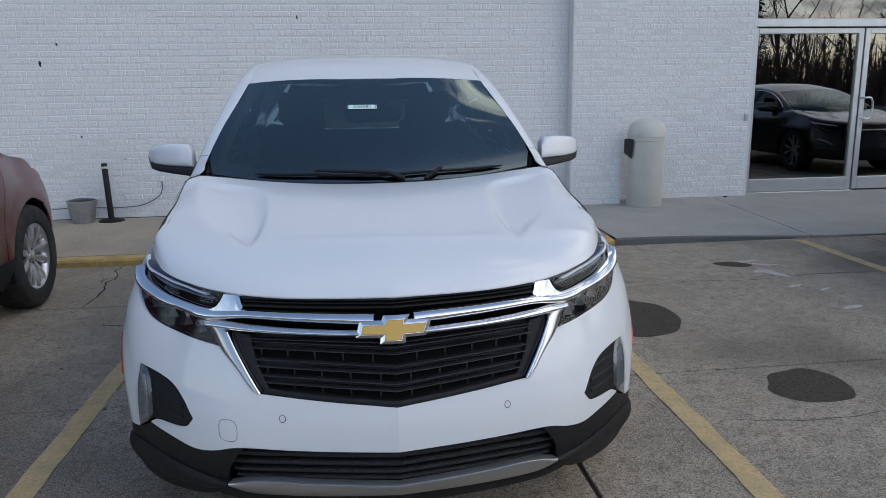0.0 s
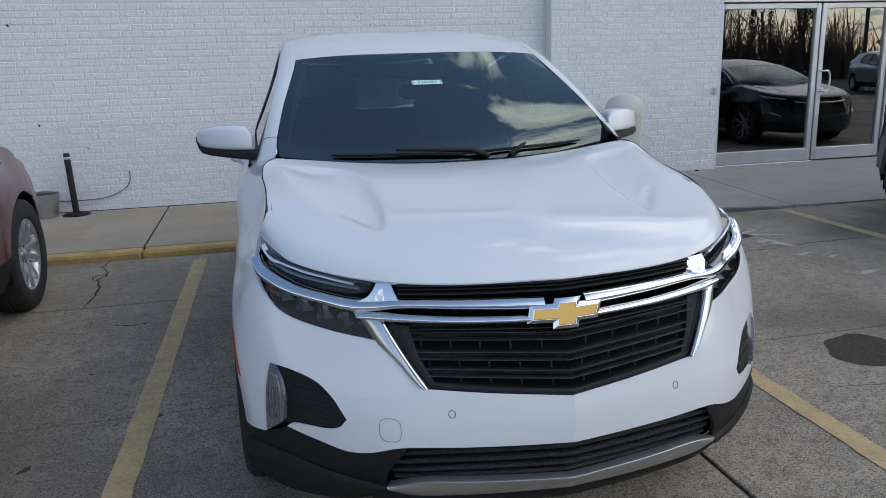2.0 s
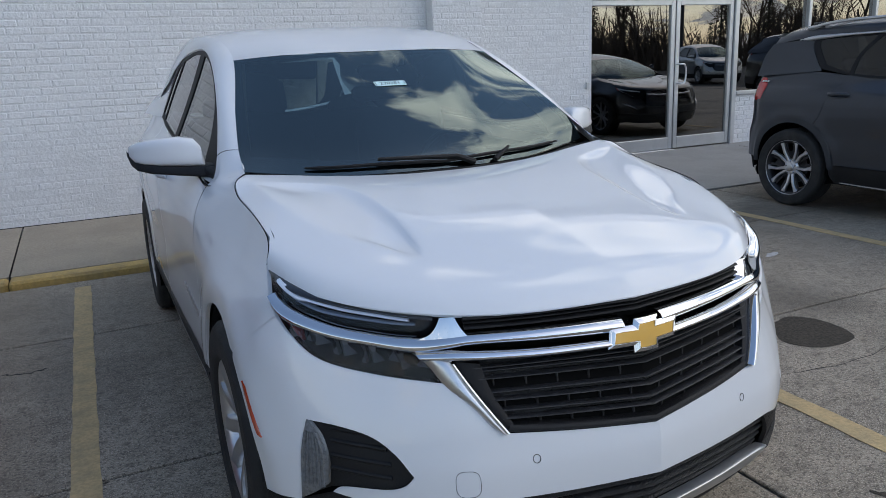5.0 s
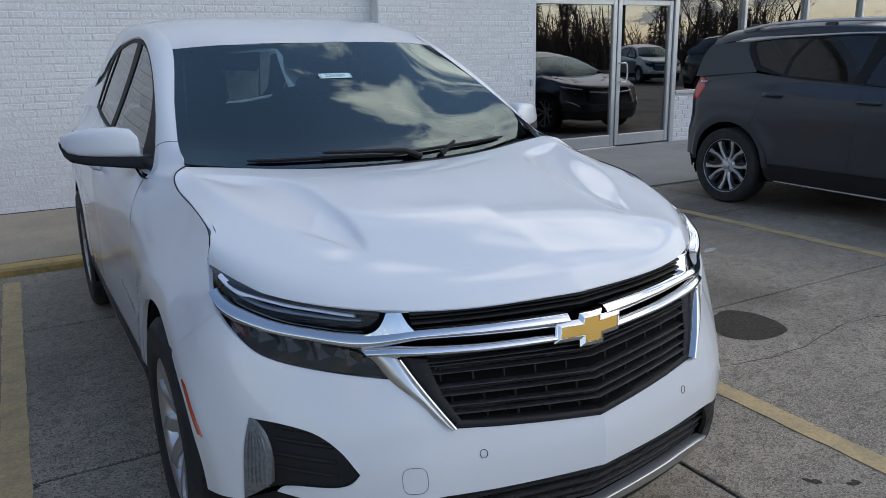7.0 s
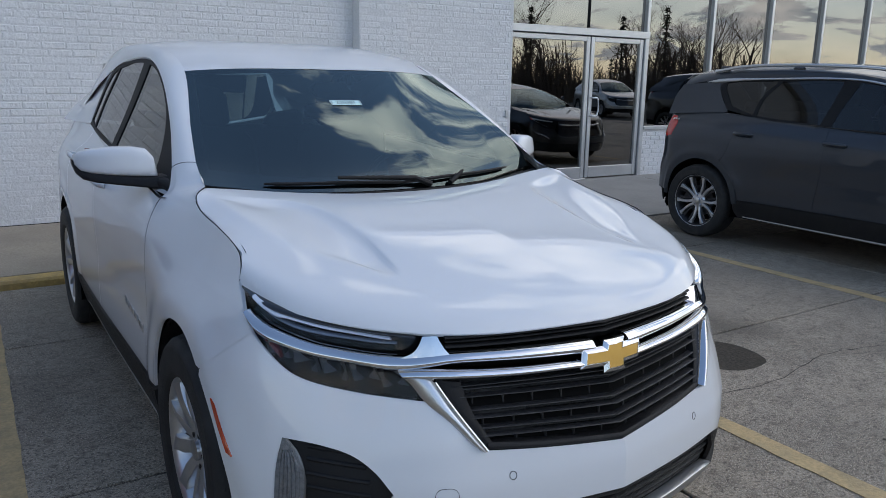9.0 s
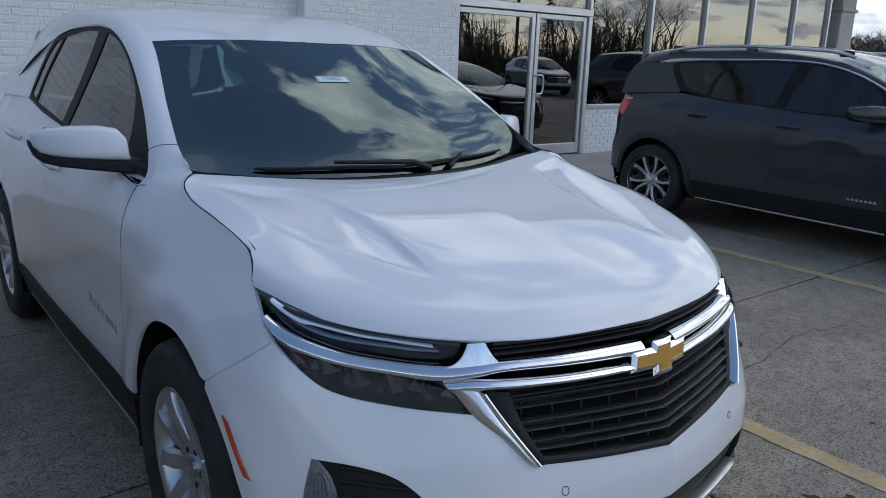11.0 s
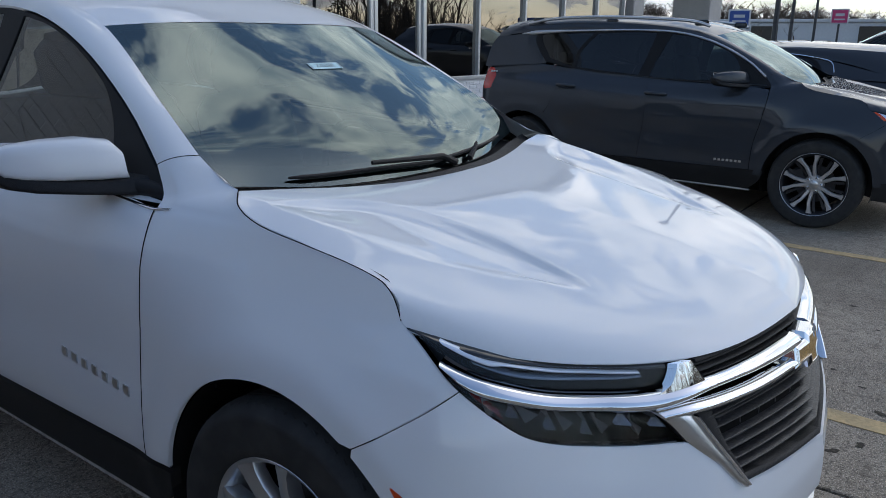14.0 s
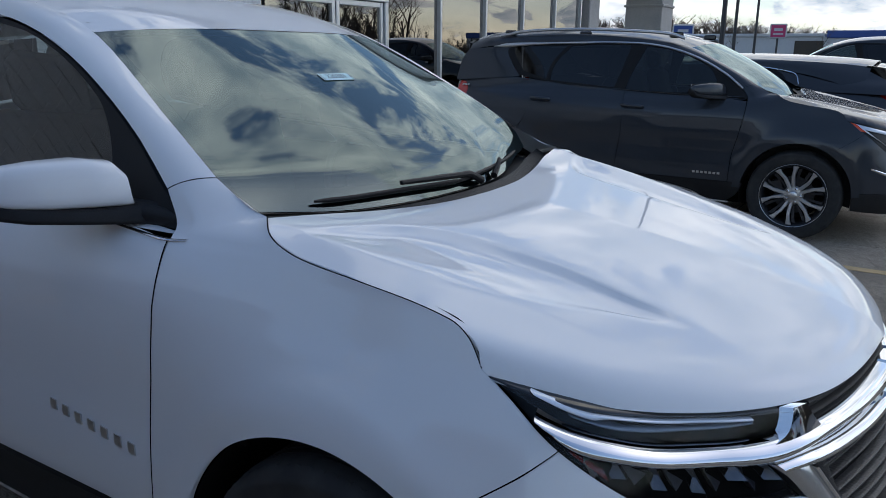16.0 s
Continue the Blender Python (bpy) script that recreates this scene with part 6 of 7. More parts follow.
    # lower black part with the silver skid
    val = pn("valance", outline([(0.47, 0.443), (0.489, 0.443), (0.572, 0.421), (0.642, 0.412), (0.734, 0.426), (0.858, 0.442)], [(0.858, 0.442), (0.957, 0.396)], [(0.957, 0.396), (1.083, 0.382)], [(1.083, 0.382), (1.078, 0.29), (1.045, 0.225)], [(1.045, 0.225), (0.95, 0.195), (0.80, 0.200), (0.65, 0.235), (0.55, 0.285)], [(0.55, 0.285), (0.53, 0.36), (0.47, 0.443)]), HB, PLASTIC, lab="black plastic valance")
    rb("valance_lip", [(1.06, 0.345), (0.98, 0.352), (0.86, 0.350), (0.74, 0.336), (0.62, 0.322), (0.54, 0.318)], [(1.055, 0.265), (0.98, 0.245), (0.86, 0.240), (0.74, 0.250), (0.62, 0.268), (0.54, 0.296)], PLASTIC, val, out=0.004, crown=0.014, n=30, label="black protruding lip", depth=0.02)
    for zc in (0.432, 0.402, 0.372, 0.345):
        rb("lower_slat", [(0.0, zc), (0.3, zc + 0.004), (0.52, zc - 0.004)], [(0.0, zc - 0.017), (0.3, zc - 0.013), (0.52, zc - 0.018)], SLAT, lower_grille, out=-0.018 - (0.44 - zc) * 0.1, crown=0.008, n=24, depth=0.03)
    rb("skid_strip", [(0.538, 0.316), (0.441, 0.337), (0.25, 0.334), (0.0, 0.326)], [(0.530, 0.303), (0.47, 0.288), (0.26, 0.285), (0.0, 0.288)], SATIN, hero, out=0.010, crown=0.006, n=30, label="silver skid strip under the bumper", depth=0.03)
    rb("skid_edge", [(0.532, 0.321), (0.441, 0.342), (0.25, 0.339), (0.0, 0.331)], [(0.532, 0.315), (0.441, 0.335), (0.25, 0.332), (0.0, 0.324)], ALLOY, hero, out=0.013, crown=0.004, n=30, nv=3, label="bright upper edge of the skid strip", depth=0.03)
    rb("chin", [(0.60, 0.29), (0.47, 0.287), (0.26, 0.284), (0.0, 0.287)], [(0.60, 0.245), (0.47, 0.238), (0.26, 0.235), (0.0, 0.235)], PLASTIC, hero, out=-0.004, crown=0.004, n=24)
    # small things on the skin
    pn("side_marker", outline([(1.174, 0.677), (1.150, 0.666)], [(1.150, 0.666), (1.071, 0.548)], [(1.071, 0.548), (1.092, 0.553)], [(1.092, 0.553), (1.174, 0.677)]), HB, ORANGE, step=0.02, out=0.004, lab="orange side marker")
    for (pc, zc), r, sq in (((0.337, 0.546), 0.0105, 2.0), ((0.512, 0.500), 0.034, 3.2)):
        if sq > 3 and not mir:
            continue
        ring = []
        for k in range(33):
            th = 2 * math.pi * k / 32
            cx, sy = math.cos(th), math.sin(th)
            f = (abs(cx) ** sq + abs(sy) ** sq) ** (-1 / sq)
            ring.append(body_point(pc + r * f * cx * 0.9, zc + r * f * sy, 0.0004))
        part("tow_cover" if sq > 3 else "parking_sensor", Geo().tube(ring, 0.0006 if sq > 3 else 0.0009, 5, False), PLASTIC, bumper, mirror=mir)
    badge = thing("badge", "", "")
    badge.parent = hero
    tagged(badge, "chrome model badge on the door")
    for k in range(7):
        t = k / 6
        p, z = 2.375 + (2.078 - 2.375) * t, 0.622 + (0.592 - 0.622) * t
        rb("badge_bar", [(p + 0.012, z + 0.014), (p - 0.012, z + 0.012)], [(p + 0.012, z - 0.012), (p - 0.012, z - 0.014)], SATIN, badge, out=0.003, crown=0.001, nv=2, n=2, depth=0.004)
    # chrome foot under the mirror
    rb("mirror_trim", [(1.885, 1.100), (1.935, 1.094), (2.06, 1.098), (2.2, 1.104)], [(1.888, 1.095), (1.94, 1.088), (2.06, 1.093), (2.2, 1.101)], CHROME, hero, out=0.003, crown=0.003, n=16)

# emblem: a plain gold shape standing proud in a bevelled chrome rim
half = [(u * 0.88, v) for u, v in [(-0.100, 0.025), (-0.036, 0.025), (-0.030, 0.039), (0.044, 0.039), (0.040, 0.025), (0.112, 0.025), (0.094, -0.024), (0.034, -0.024), (0.030, -0.041), (-0.044, -0.041), (-0.042, -0.024), (-0.116, -0.024)]]


def inset(loop, d):
    """The loop moved inwards by d, corner by corner."""
    out = []
    for i, (x, z) in enumerate(loop):
        (xa, za), (xb, zb) = loop[i - 1], loop[(i + 1) % len(loop)]
        ea, eb = Vector((x - xa, z - za)).normalized(), Vector((xb - x, zb - z)).normalized()
        na, nb = Vector((ea.y, -ea.x)), Vector((eb.y, -eb.x))
        m = (na + nb) / max(0.3, 1.0 + na.dot(nb))
        out.append((x + m.x * d, z + m.y * d))
    return out


def emblem_loop(d, forward):
    pts = []
    lp = inset(half, d)
    for i in range(len(lp)):
        a, b = lp[i], lp[(i + 1) % len(lp)]
        pts += [(a[0] + (b[0] - a[0]) * k / 4, a[1] + (b[1] - a[1]) * k / 4) for k in range(4)]
    return [(u, body_point(abs(u), 0.796 + v * 0.9)[1] - 0.010 + 0.03 * abs(u) - forward, 0.798 + v) for u, v in pts + pts[:1]]


part("emblem_rim", Geo().grid([emblem_loop(*q) for q in ((0.0, -0.03), (0.0, 0.004), (0.0008, 0.005), (0.0105, 0.0105), (0.0115, 0.0105), (0.0118, 0.007))]), CHROME, hero, "chrome rim of the emblem", 20)
gold_loops = [emblem_loop(0.0112, 0.004), emblem_loop(0.0118, 0.0085), emblem_loop(0.0126, 0.009)]
em = Geo().grid(gold_loops)
base = len(em.v)
face = gold_loops[-1][:-1]
em.add(face, [tuple(range(len(face)))])
part("emblem", em, GOLD, hero, "plain gold emblem shape", 20)

# wipers
for nm, ia, ib, pv, va in (("wiper", 5.0, 16.5, 18.5, 0.7), ("wiper", 15.5, 28.5, 20.5, 0.9)):
    def on_ws(i, j, up=0.0):
        i0, j0 = min(int(i), 31), min(int(j), 11)
        a, b = i - i0, j - j0
        q = [sum(HWS[j0 + dj][i0 + di][k] * (a if di else 1 - a) * (b if dj else 1 - b) for di in (0, 1) for dj in (0, 1)) for k in range(3)]
        return (q[0], q[1] - up * 0.55, q[2] + up * 0.83)
    w = part(nm, Geo().tube([on_ws(ia + (ib - ia) * k / 12, 0.20 + 0.22 * math.sin(math.pi * k / 12) * va, 0.016) for k in range(13)], [0.003] + [0.0065] * 11 + [0.003], 6), PLASTIC, hero, "black wiper blade")
    part("wiper_arm", Geo().tube([on_ws(pv, 0.0, 0.012), on_ws(pv - 1.5 if ia < 10 else pv + 1.0, 0.25, 0.030), on_ws((ia + ib) / 2, 0.45, 0.032)], [0.012, 0.009, 0.006], 8), PLASTIC, w)

# stock sticker behind the windscreen
def ws_m(i, j, back=0.006):
    a, b, c = (Vector(pressed(HWS[jj][ii])) for jj, ii in ((j, i), (j, i + 1), (j + 1, i)))
    x = (b - a).normalized()
    n = x.cross((c - a)).normalized()
    y = n.cross(x)
    m = Matrix((x, y, n)).transposed().to_4x4()
    m.translation = a - n * back
    return m


STICKER = material("pale_blue_sticker", (0.66, 0.88, 0.88), 0.6)
INK = material("dark_ink", (0.02, 0.05, 0.08), 0.7)
sm = ws_m(15, 8, -0.002) @ pose(0.016, -0.010, 0)
PRESSED[0] = False
sticker = part("stock_sticker", Geo().box((0, 0, 0), (0.135, 0.036, 0.0008)), STICKER, hero, "pale blue stock number sticker")
sticker.matrix_local = sm
txt = bpy.data.curves.new("number", "FONT")
txt.body, txt.size, txt.align_x, txt.align_y = "220381", 0.030, "CENTER", "CENTER"
tob = new("number", txt)
bpy.context.view_layer.update()
tme = bpy.data.meshes.new_from_object(tob.evaluated_get(bpy.context.evaluated_depsgraph_get()))
bpy.data.objects.remove(tob)
tme.materials.clear()
tme.materials.append(INK)
num = new("number", tme)
num.parent, num.matrix_local = sticker, pose(0, 0.0, 0.0012)
for x in (-0.062, 0.062):
    part("sticker_bar", Geo().box((x, 0, 0.001), (0.002, 0.03, 0.0004)), INK, sticker)


# ---------- the other cars ----------
def plain_front(root, B, paint, clad, bars=CHROME, lamp_lab="clear headlamp"):
    """Bumper, lamps and grille of a car that is seen from the side or far off."""
    gr = part("grille", Geo().grid([[B(p, z) for z in (0.5, 0.6, 0.7, 0.8, 0.88)] for p in [0.55 * i / 10 for i in range(11)]]).grid([[tuple(c * s for c, s in zip(B(p, z), (-1, 1, 1))) for z in (0.5, 0.6, 0.7, 0.8, 0.88)] for p in [0.55 * i / 10 for i in range(11)]]), GLOSS_BLACK, root, "dark grille")
    surf = lambda p, z, out=0.0: tuple(a + b for a, b in zip(B(p, z), (0, -out, 0)))
    for mir in (True, False):
        pn = lambda nm, pts, mat, par=root, lab="", out=0.0: panel(nm, pts, B, mat, par, 0.06, 0.012, lab, mir, out)
        pn("bumper", outline([(0.0, 0.40), (0.5, 0.40), (0.9, 0.42)], [(0.9, 0.42), (1.083, 0.42)], arch(0.94, 172, 124), GAP_FB, [(1.046, 0.876), (0.93, 0.80), (0.80, 0.72), (0.62, 0.70)], [(0.62, 0.70), (0.52, 0.56), (0.0, 0.54)], [(0.0, 0.54), (0.0, 0.40)]), paint)
        pn("valance", outline([(0.0, 0.395), (0.5, 0.395), (0.9, 0.415)], [(0.9, 0.415), (1.083, 0.415)], [(1.083, 0.415), (1.08, 0.28)], [(1.08, 0.28), (0.6, 0.24), (0.0, 0.24)], [(0.0, 0.24), (0.0, 0.395)]), clad)
        lamp = pn("headlamp", outline(LAMP_TOP, [(0.545, 0.892), (0.60, 0.71)], [(0.60, 0.71), (0.80, 0.73), (0.93, 0.81), (1.046, 0.88)], [(1.046, 0.88), (1.128, 0.932), (1.203, 0.972)]), LAMP_DARK, lab=lamp_lab, out=-0.004)
        ribbon("light_guide", [(1.15, 0.955), (1.0, 0.925), (0.8, 0.89), (0.66, 0.87)], [(1.12, 0.925), (0.98, 0.895), (0.8, 0.865), (0.66, 0.85)], GUIDE, lamp, out=0.004, crown=0.004, n=12, mirror=mir, surf=surf, depth=0.004)
        ribbon("light_guide", [(1.10, 0.93), (1.0, 0.87), (0.90, 0.82), (0.80, 0.765)], [(1.06, 0.915), (0.96, 0.855), (0.86, 0.80), (0.76, 0.75)], GUIDE, lamp, out=0.004, crown=0.004, n=12, mirror=mir, surf=surf, depth=0.004)
        ribbon("amber_lamp", [(1.165, 0.958), (1.08, 0.895)], [(1.12, 0.945), (1.045, 0.892)], ORANGE, lamp, out=0.007, crown=0.003, n=6, mirror=mir, surf=surf, depth=0.004)
        ribbon("chrome_bar", [(0.0, 0.80), (0.3, 0.80), (0.52, 0.82)], [(0.0, 0.77), (0.3, 0.77), (0.52, 0.79)], bars, root, out=0.01, crown=0.008, n=12, mirror=mir, surf=surf)
        ribbon("fog_trim", [(0.98, 0.62), (0.80, 0.56), (0.72, 0.50)], [(0.97, 0.605), (0.80, 0.535), (0.72, 0.48)], bars, root, out=0.012, crown=0.006, n=12, mirror=mir, surf=surf)


def tall_wrap(q):
    x, y, z = q
    up = step01(1.15, 1.6, z)
    back = step01(3.2, 4.1, y) * step01(1.1, 1.5, z)
    return (x * (1 + 0.015 * up), y + 0.04 * back - 0.26 * step01(3.95, 4.55, y), z + up * (-0.01 + 0.025 * step01(2.3, 3.6, y)))


grey, GB, GH, GS, GWS = make_car("suv", "dark grey SUV with chrome roof rails parked beside the entrance", "car", pose(5.63, -0.02, 0), GREY_PAINT,
                                 {"wrap": tall_wrap, "wheels": "machined", "arch_clad": GREY_PAINT, "handles": (2.875, 3.77), "dirt": CHALK, "d_pillar": GREY_PAINT,
                                  "rail_out": RAIL_OUT[:9] + [(side_x(y, z) + 0.004, y, z) for y, z in ((3.05, 1.552), (3.3, 1.540), (3.6, 1.522), (3.9, 1.497), (4.12, 1.46))],
                                  "quarter": [(3.04, 1.524), (3.30, 1.510), (3.58, 1.484), (3.46, 1.29)], "quarter_frame": [(3.35, 1.528), (3.60, 1.508), (3.655, 1.48), (3.50, 1.255)],
                                  "d_front": ((3.62, 1.512), (3.645, 1.46), (3.58, 1.35), (3.48, 1.235)), "d_rear": [(0.68, 4.10, 1.475), (0.72, 4.26, 1.38), (0.76, 4.34, 1.28), (0.80, 4.38, 1.19)]})
plain_front(grey, GB, GREY_PAINT, PLASTIC)
for mir in (True, False):
    # roof rail, chrome line over the windows, belt line
    rl = [(0.60, 1.98, 1.60), (0.615, 2.1, 1.636), (0.625, 2.6, 1.668), (0.63, 3.1, 1.664), (0.62, 3.5, 1.640), (0.60, 3.76, 1.60)]
    rail = part("roof_rail", Geo().tube([tall_wrap(q) for q in catmull(rl, 5)], 0.014, 8), SATIN, grey, "satin chrome roof rail", 60, mir)
    for y in (2.06, 2.9, 3.68):
        part("rail_foot", Geo().box((0.60, y, 1.618 + 0.025 * step01(2.3, 3.6, y)), (0.03, 0.12, 0.05), 0.012), GLOSS_BLACK, rail, mirror=mir)
    up = catmull([(y, z) for _, y, z in RAIL_OUT[2:9]] + [(3.0, 1.548), (3.4, 1.530), (3.62, 1.517), (3.80, 1.503)], 4)
    part("chrome_line", Geo().tube([tall_wrap((side_x(y, z) + 0.008, y, z - 0.002)) for y, z in up], [0.0095 + 0.012 * step01(3.2, 3.66, y) * (1 - step01(3.66, 3.8, y)) - 0.006 * step01(3.66, 3.8, y) for y, z in up], 6), ALU, grey, "chrome strip over the side windows", 60, mir)
    panel("tail_lamp", outline([(4.70, 1.175), (4.62, 1.10), (4.66, 0.985)], [(4.66, 0.985), (4.90, 0.97), (5.0, 1.0)], [(5.0, 1.0), (4.95, 1.12), (4.86, 1.18)], [(4.86, 1.18), (4.70, 1.175)]), GB, RED_LENS, grey, 0.05, 0.01, "bright red tail lamp", mir, 0.006)
    part("chrome_line", Geo().tube([(side_x(y, z) + 0.004, y, z) for y, z in catmull([(1.40, 1.120), (2.0, 1.128), (2.6, 1.158)], 4)], 0.004, 6), GLOSS_BLACK, grey, "", 60, mir)
    b2 = thing("badge", "", "")
    b2.parent = grey
    tagged(b2, "chrome model badge low on the front door")
    for k in range(7):
        p = 2.30 - 0.034 * k
        ribbon("badge_bar", [(p + 0.011, 0.500), (p - 0.011, 0.500)], [(p + 0.011, 0.482), (p - 0.011, 0.482)], SATIN, b2, out=0.003, crown=0.001, nv=2, n=2, depth=0.004, mirror=mir)
    for k in range(3):
        p = 4.66 - 0.03 * k
        ribbon("badge_bar", [(p + 0.01, 1.155), (p - 0.01, 1.155)], [(p + 0.01, 1.138), (p - 0.01, 1.138)], SATIN, b2, out=0.02, crown=0.001, nv=2, n=2, depth=0.004, mirror=mir)


def low_wrap(q):
    x, y, z = q
    return (x * 1.01, y * 1.05, z if z < 0.5 else 0.5 + (z - 0.5) * 0.80)


red_wrap = lambda q: (q[0] * 0.97, q[1] * 0.88, q[2] * 0.98)
red, RB, *_ = make_car("hatchback", "dusty dark red hatchback parked nose to the kerb", "car", pose(-3.17, 4.28, 0, 0, 0, 180), RED_PAINT, {"wrap": red_wrap, "far": True})
plain_front(red, RB, RED_PAINT, PLASTIC)
sedan, SB, *_ = make_car("sedan", "black saloon with chrome window line parked nose to the building", "car", pose(8.35, 5.03, 0, 0, 0, 180), BLACK_PAINT, {"wrap": low_wrap, "far": True, "wheels": "machined", "clad": GLOSS_BLACK})
plain_front(sedan, SB, BLACK_PAINT, GLOSS_BLACK, lamp_lab="slim headlamp")
for mir in (True, False):
    up = [(y, z) for _, y, z in RAIL_OUT[2:11]] + [(3.45, 1.44), (3.50, 1.30)]
    part("chrome_line", Geo().tube([low_wrap((side_x(y, z) + 0.006, y, z - 0.002)) for y, z in catmull(up, 4)], 0.009, 6), CHROME, sedan, "chrome strip round the side windows", 60, mir)
suv2, UB, *_ = make_car("suv", "black SUV parked beside the saloon", "car", pose(17.0, 3.95, 0, 0, 0, 180), BLACK_PAINT, {"far": True, "wheels": "dark", "wrap": lambda q: (q[0] * 1.05, q[1] * 1.05, q[2] * 1.09)})
plain_front(suv2, UB, BLACK_PAINT, PLASTIC)
for x, y, turn, mat, lab in ((3.5, -13.5, 20, SILVER_PAINT, "silver SUV parked across the lot"), (10.5, -14.0, 15, WHITE, "white SUV parked across the lot"), (17.0, -15.0, -160, RED_PAINT, "red SUV parked across the lot"), (24.0, -9.0, 200, SILVER_PAINT, "silver SUV parked far off in the lot")):
    o, ob_, *_ = make_car("suv", lab, "car", pose(x, y, 0, 0, 0, turn), mat, {"far": True})
    plain_front(o, ob_, mat, PLASTIC)


# ---------- things by the wall ----------
BIN = material("cream_bin_plastic", (0.62, 0.60, 0.54), 0.45, spots=0.25, spot_scale=6.0, tint=(0.42, 0.40, 0.35), bump=0.1)
ZINC = material("galvanised_steel", (0.42, 0.44, 0.46), 0.4, metal=0.7, spots=0.5, spot_scale=14.0, tint=(0.28, 0.29, 0.30))
CABLE = material("blue_grey_cable", (0.12, 0.16, 0.22), 0.6)
BAG = material("black_bin_liner", (0.01, 0.01, 0.01), 0.35)

bin_ = thing("waste_bin", "cream domed waste bin with a swing flap on the pavement", "waste bin", pose(3.35, 6.45, 0.082))
part("body", Geo().revolve([(0.0, 0.0), (0.195, 0.0), (0.205, 0.02), (0.212, 0.76), (0.22, 0.765), (0.22, 0.80), (0.214, 0.805)], 40), BIN, bin_, "cream round body", 40)
dome = part("dome", Geo().revolve([(0.218, 0.80), (0.224, 0.82), (0.222, 0.86), (0.205, 0.92), (0.165, 0.97), (0.10, 1.005), (0.0, 1.015)], 40), BIN, bin_, "cream domed lid", 50)
part("swing_flap", Geo().grid([[(0.226 * math.sin(radians(a)) * s, -0.226 * math.cos(radians(a)) * s, z) for a in range(-32, 33, 8)] for z, s in ((0.81, 1.0), (0.86, 0.985), (0.91, 0.92), (0.945, 0.83))]), BIN, dome)
part("liner", Geo().add([(-0.215, -0.05, 0.79), (-0.245, 0.06, 0.78), (-0.25, 0.05, 0.62), (-0.222, -0.08, 0.57), (-0.20, -0.12, 0.78), (-0.21, -0.10, 0.56)], [(0, 1, 2, 3), (0, 3, 5, 4), (1, 0, 4)]), BAG, bin_, "black liner hanging out")

pail = thing("bucket", "galvanised steel bucket by the wall", "bucket", pose(-2.99, 6.53, 0.083))
part("pail", Geo().revolve([(0.0, 0.005), (0.108, 0.0), (0.112, 0.01), (0.118, 0.05), (0.121, 0.052), (0.124, 0.056), (0.150, 0.235), (0.156, 0.238), (0.156, 0.25), (0.149, 0.25), (0.146, 0.24), (0.11, 0.02), (0.0, 0.02)], 36), ZINC, pail, "", 40)
part("filling", Geo().revolve([(0.0, 0.262), (0.06, 0.268), (0.12, 0.255), (0.142, 0.24)], 24), BAG, pail, "dark filling up to the rim")
part("handle", Geo().tube([(0.155 * math.cos(radians(a)), 0.02, 0.235 - 0.11 * math.sin(radians(a)) * 0.4 - 0.02) for a in range(0, 181, 12)], 0.003, 5), ZINC, pail)

post = thing("rope_post", "black queue post on a round foot by the wall", "post", pose(-2.71, 6.57, 0.083))
part("pole", Geo().revolve([(0.0, 0.0), (0.031, 0.0), (0.031, 0.63), (0.026, 0.64), (0.0, 0.64)], 20, pose(0, 0, 0, 0, -1.8, 0)), PLASTIC, post)
part("collar", Geo().revolve([(0.034, 0.58), (0.036, 0.585), (0.036, 0.60), (0.034, 0.605)], 20, pose(0, 0, 0, 0, -1.8, 0)), SATIN, post, "steel collar")
part("foot", Geo().revolve([(0.0, 0.0), (0.135, 0.0), (0.137, 0.01), (0.10, 0.028), (0.03, 0.035), (0.0, 0.035)], 32), PLASTIC, post, "round black foot")

cable = single("cable", Geo().tube(catmull([(-3.6, 6.710, 0.26), (-3.35, 6.700, 0.22), (-3.1, 6.700, 0.23), (-2.7, 6.700, 0.215), (-2.4, 6.700, 0.24), (-2.22, 6.705, 0.33), (-2.18, 6.710, 0.40), (-2.175, 6.713, 0.50)], 8), 0.006, 6), CABLE, "thin blue-grey cable lying along the wall", "cable")
plate = single("socket", Geo().box((-2.175, 6.718, 0.52), (0.05, 0.02, 0.06), 0.006), BRICK, "small white outlet box on the wall", "outlet")
base = single("trim", Geo().box((-3.3, WALL_L + 0.004, 0.088), (11.3, 0.018, 0.018), 0.003), JOINT, "dark joint where wall meets pavement", "trim", kind="structure")
rng = random.Random(23)
for x, z, s in ((-3.32, 1.78, 0.03), (-3.13, 1.98, 0.018), (-2.98, 1.0, 0.015), (-0.6, 2.25, 0.02), (-2.55, 0.75, 0.012)):
    chip = Geo().prism(blob(0, 0, s * 0.5, s, rng, 0.3, 14, 0.4), pose(x, WALL_L + 0.0008, z, 90, 0, 0), 0.0012)
    single("paint_chip", chip, JOINT, "dark chip in the white wall paint", "paint chip")
lockbox = single("keypad", Geo().box((DOOR_L - 0.11, WALL_R - 0.012, 1.07), (0.05, 0.03, 0.09), 0.006), ALU, "small steel push plate beside the door", "push plate")
hinge = [single("doorstop", Geo().box((4.55, 6.80, 0.098), (0.05, 0.03, 0.02), 0.006), PLASTIC, "small black stop on the pavement", "door stop")]


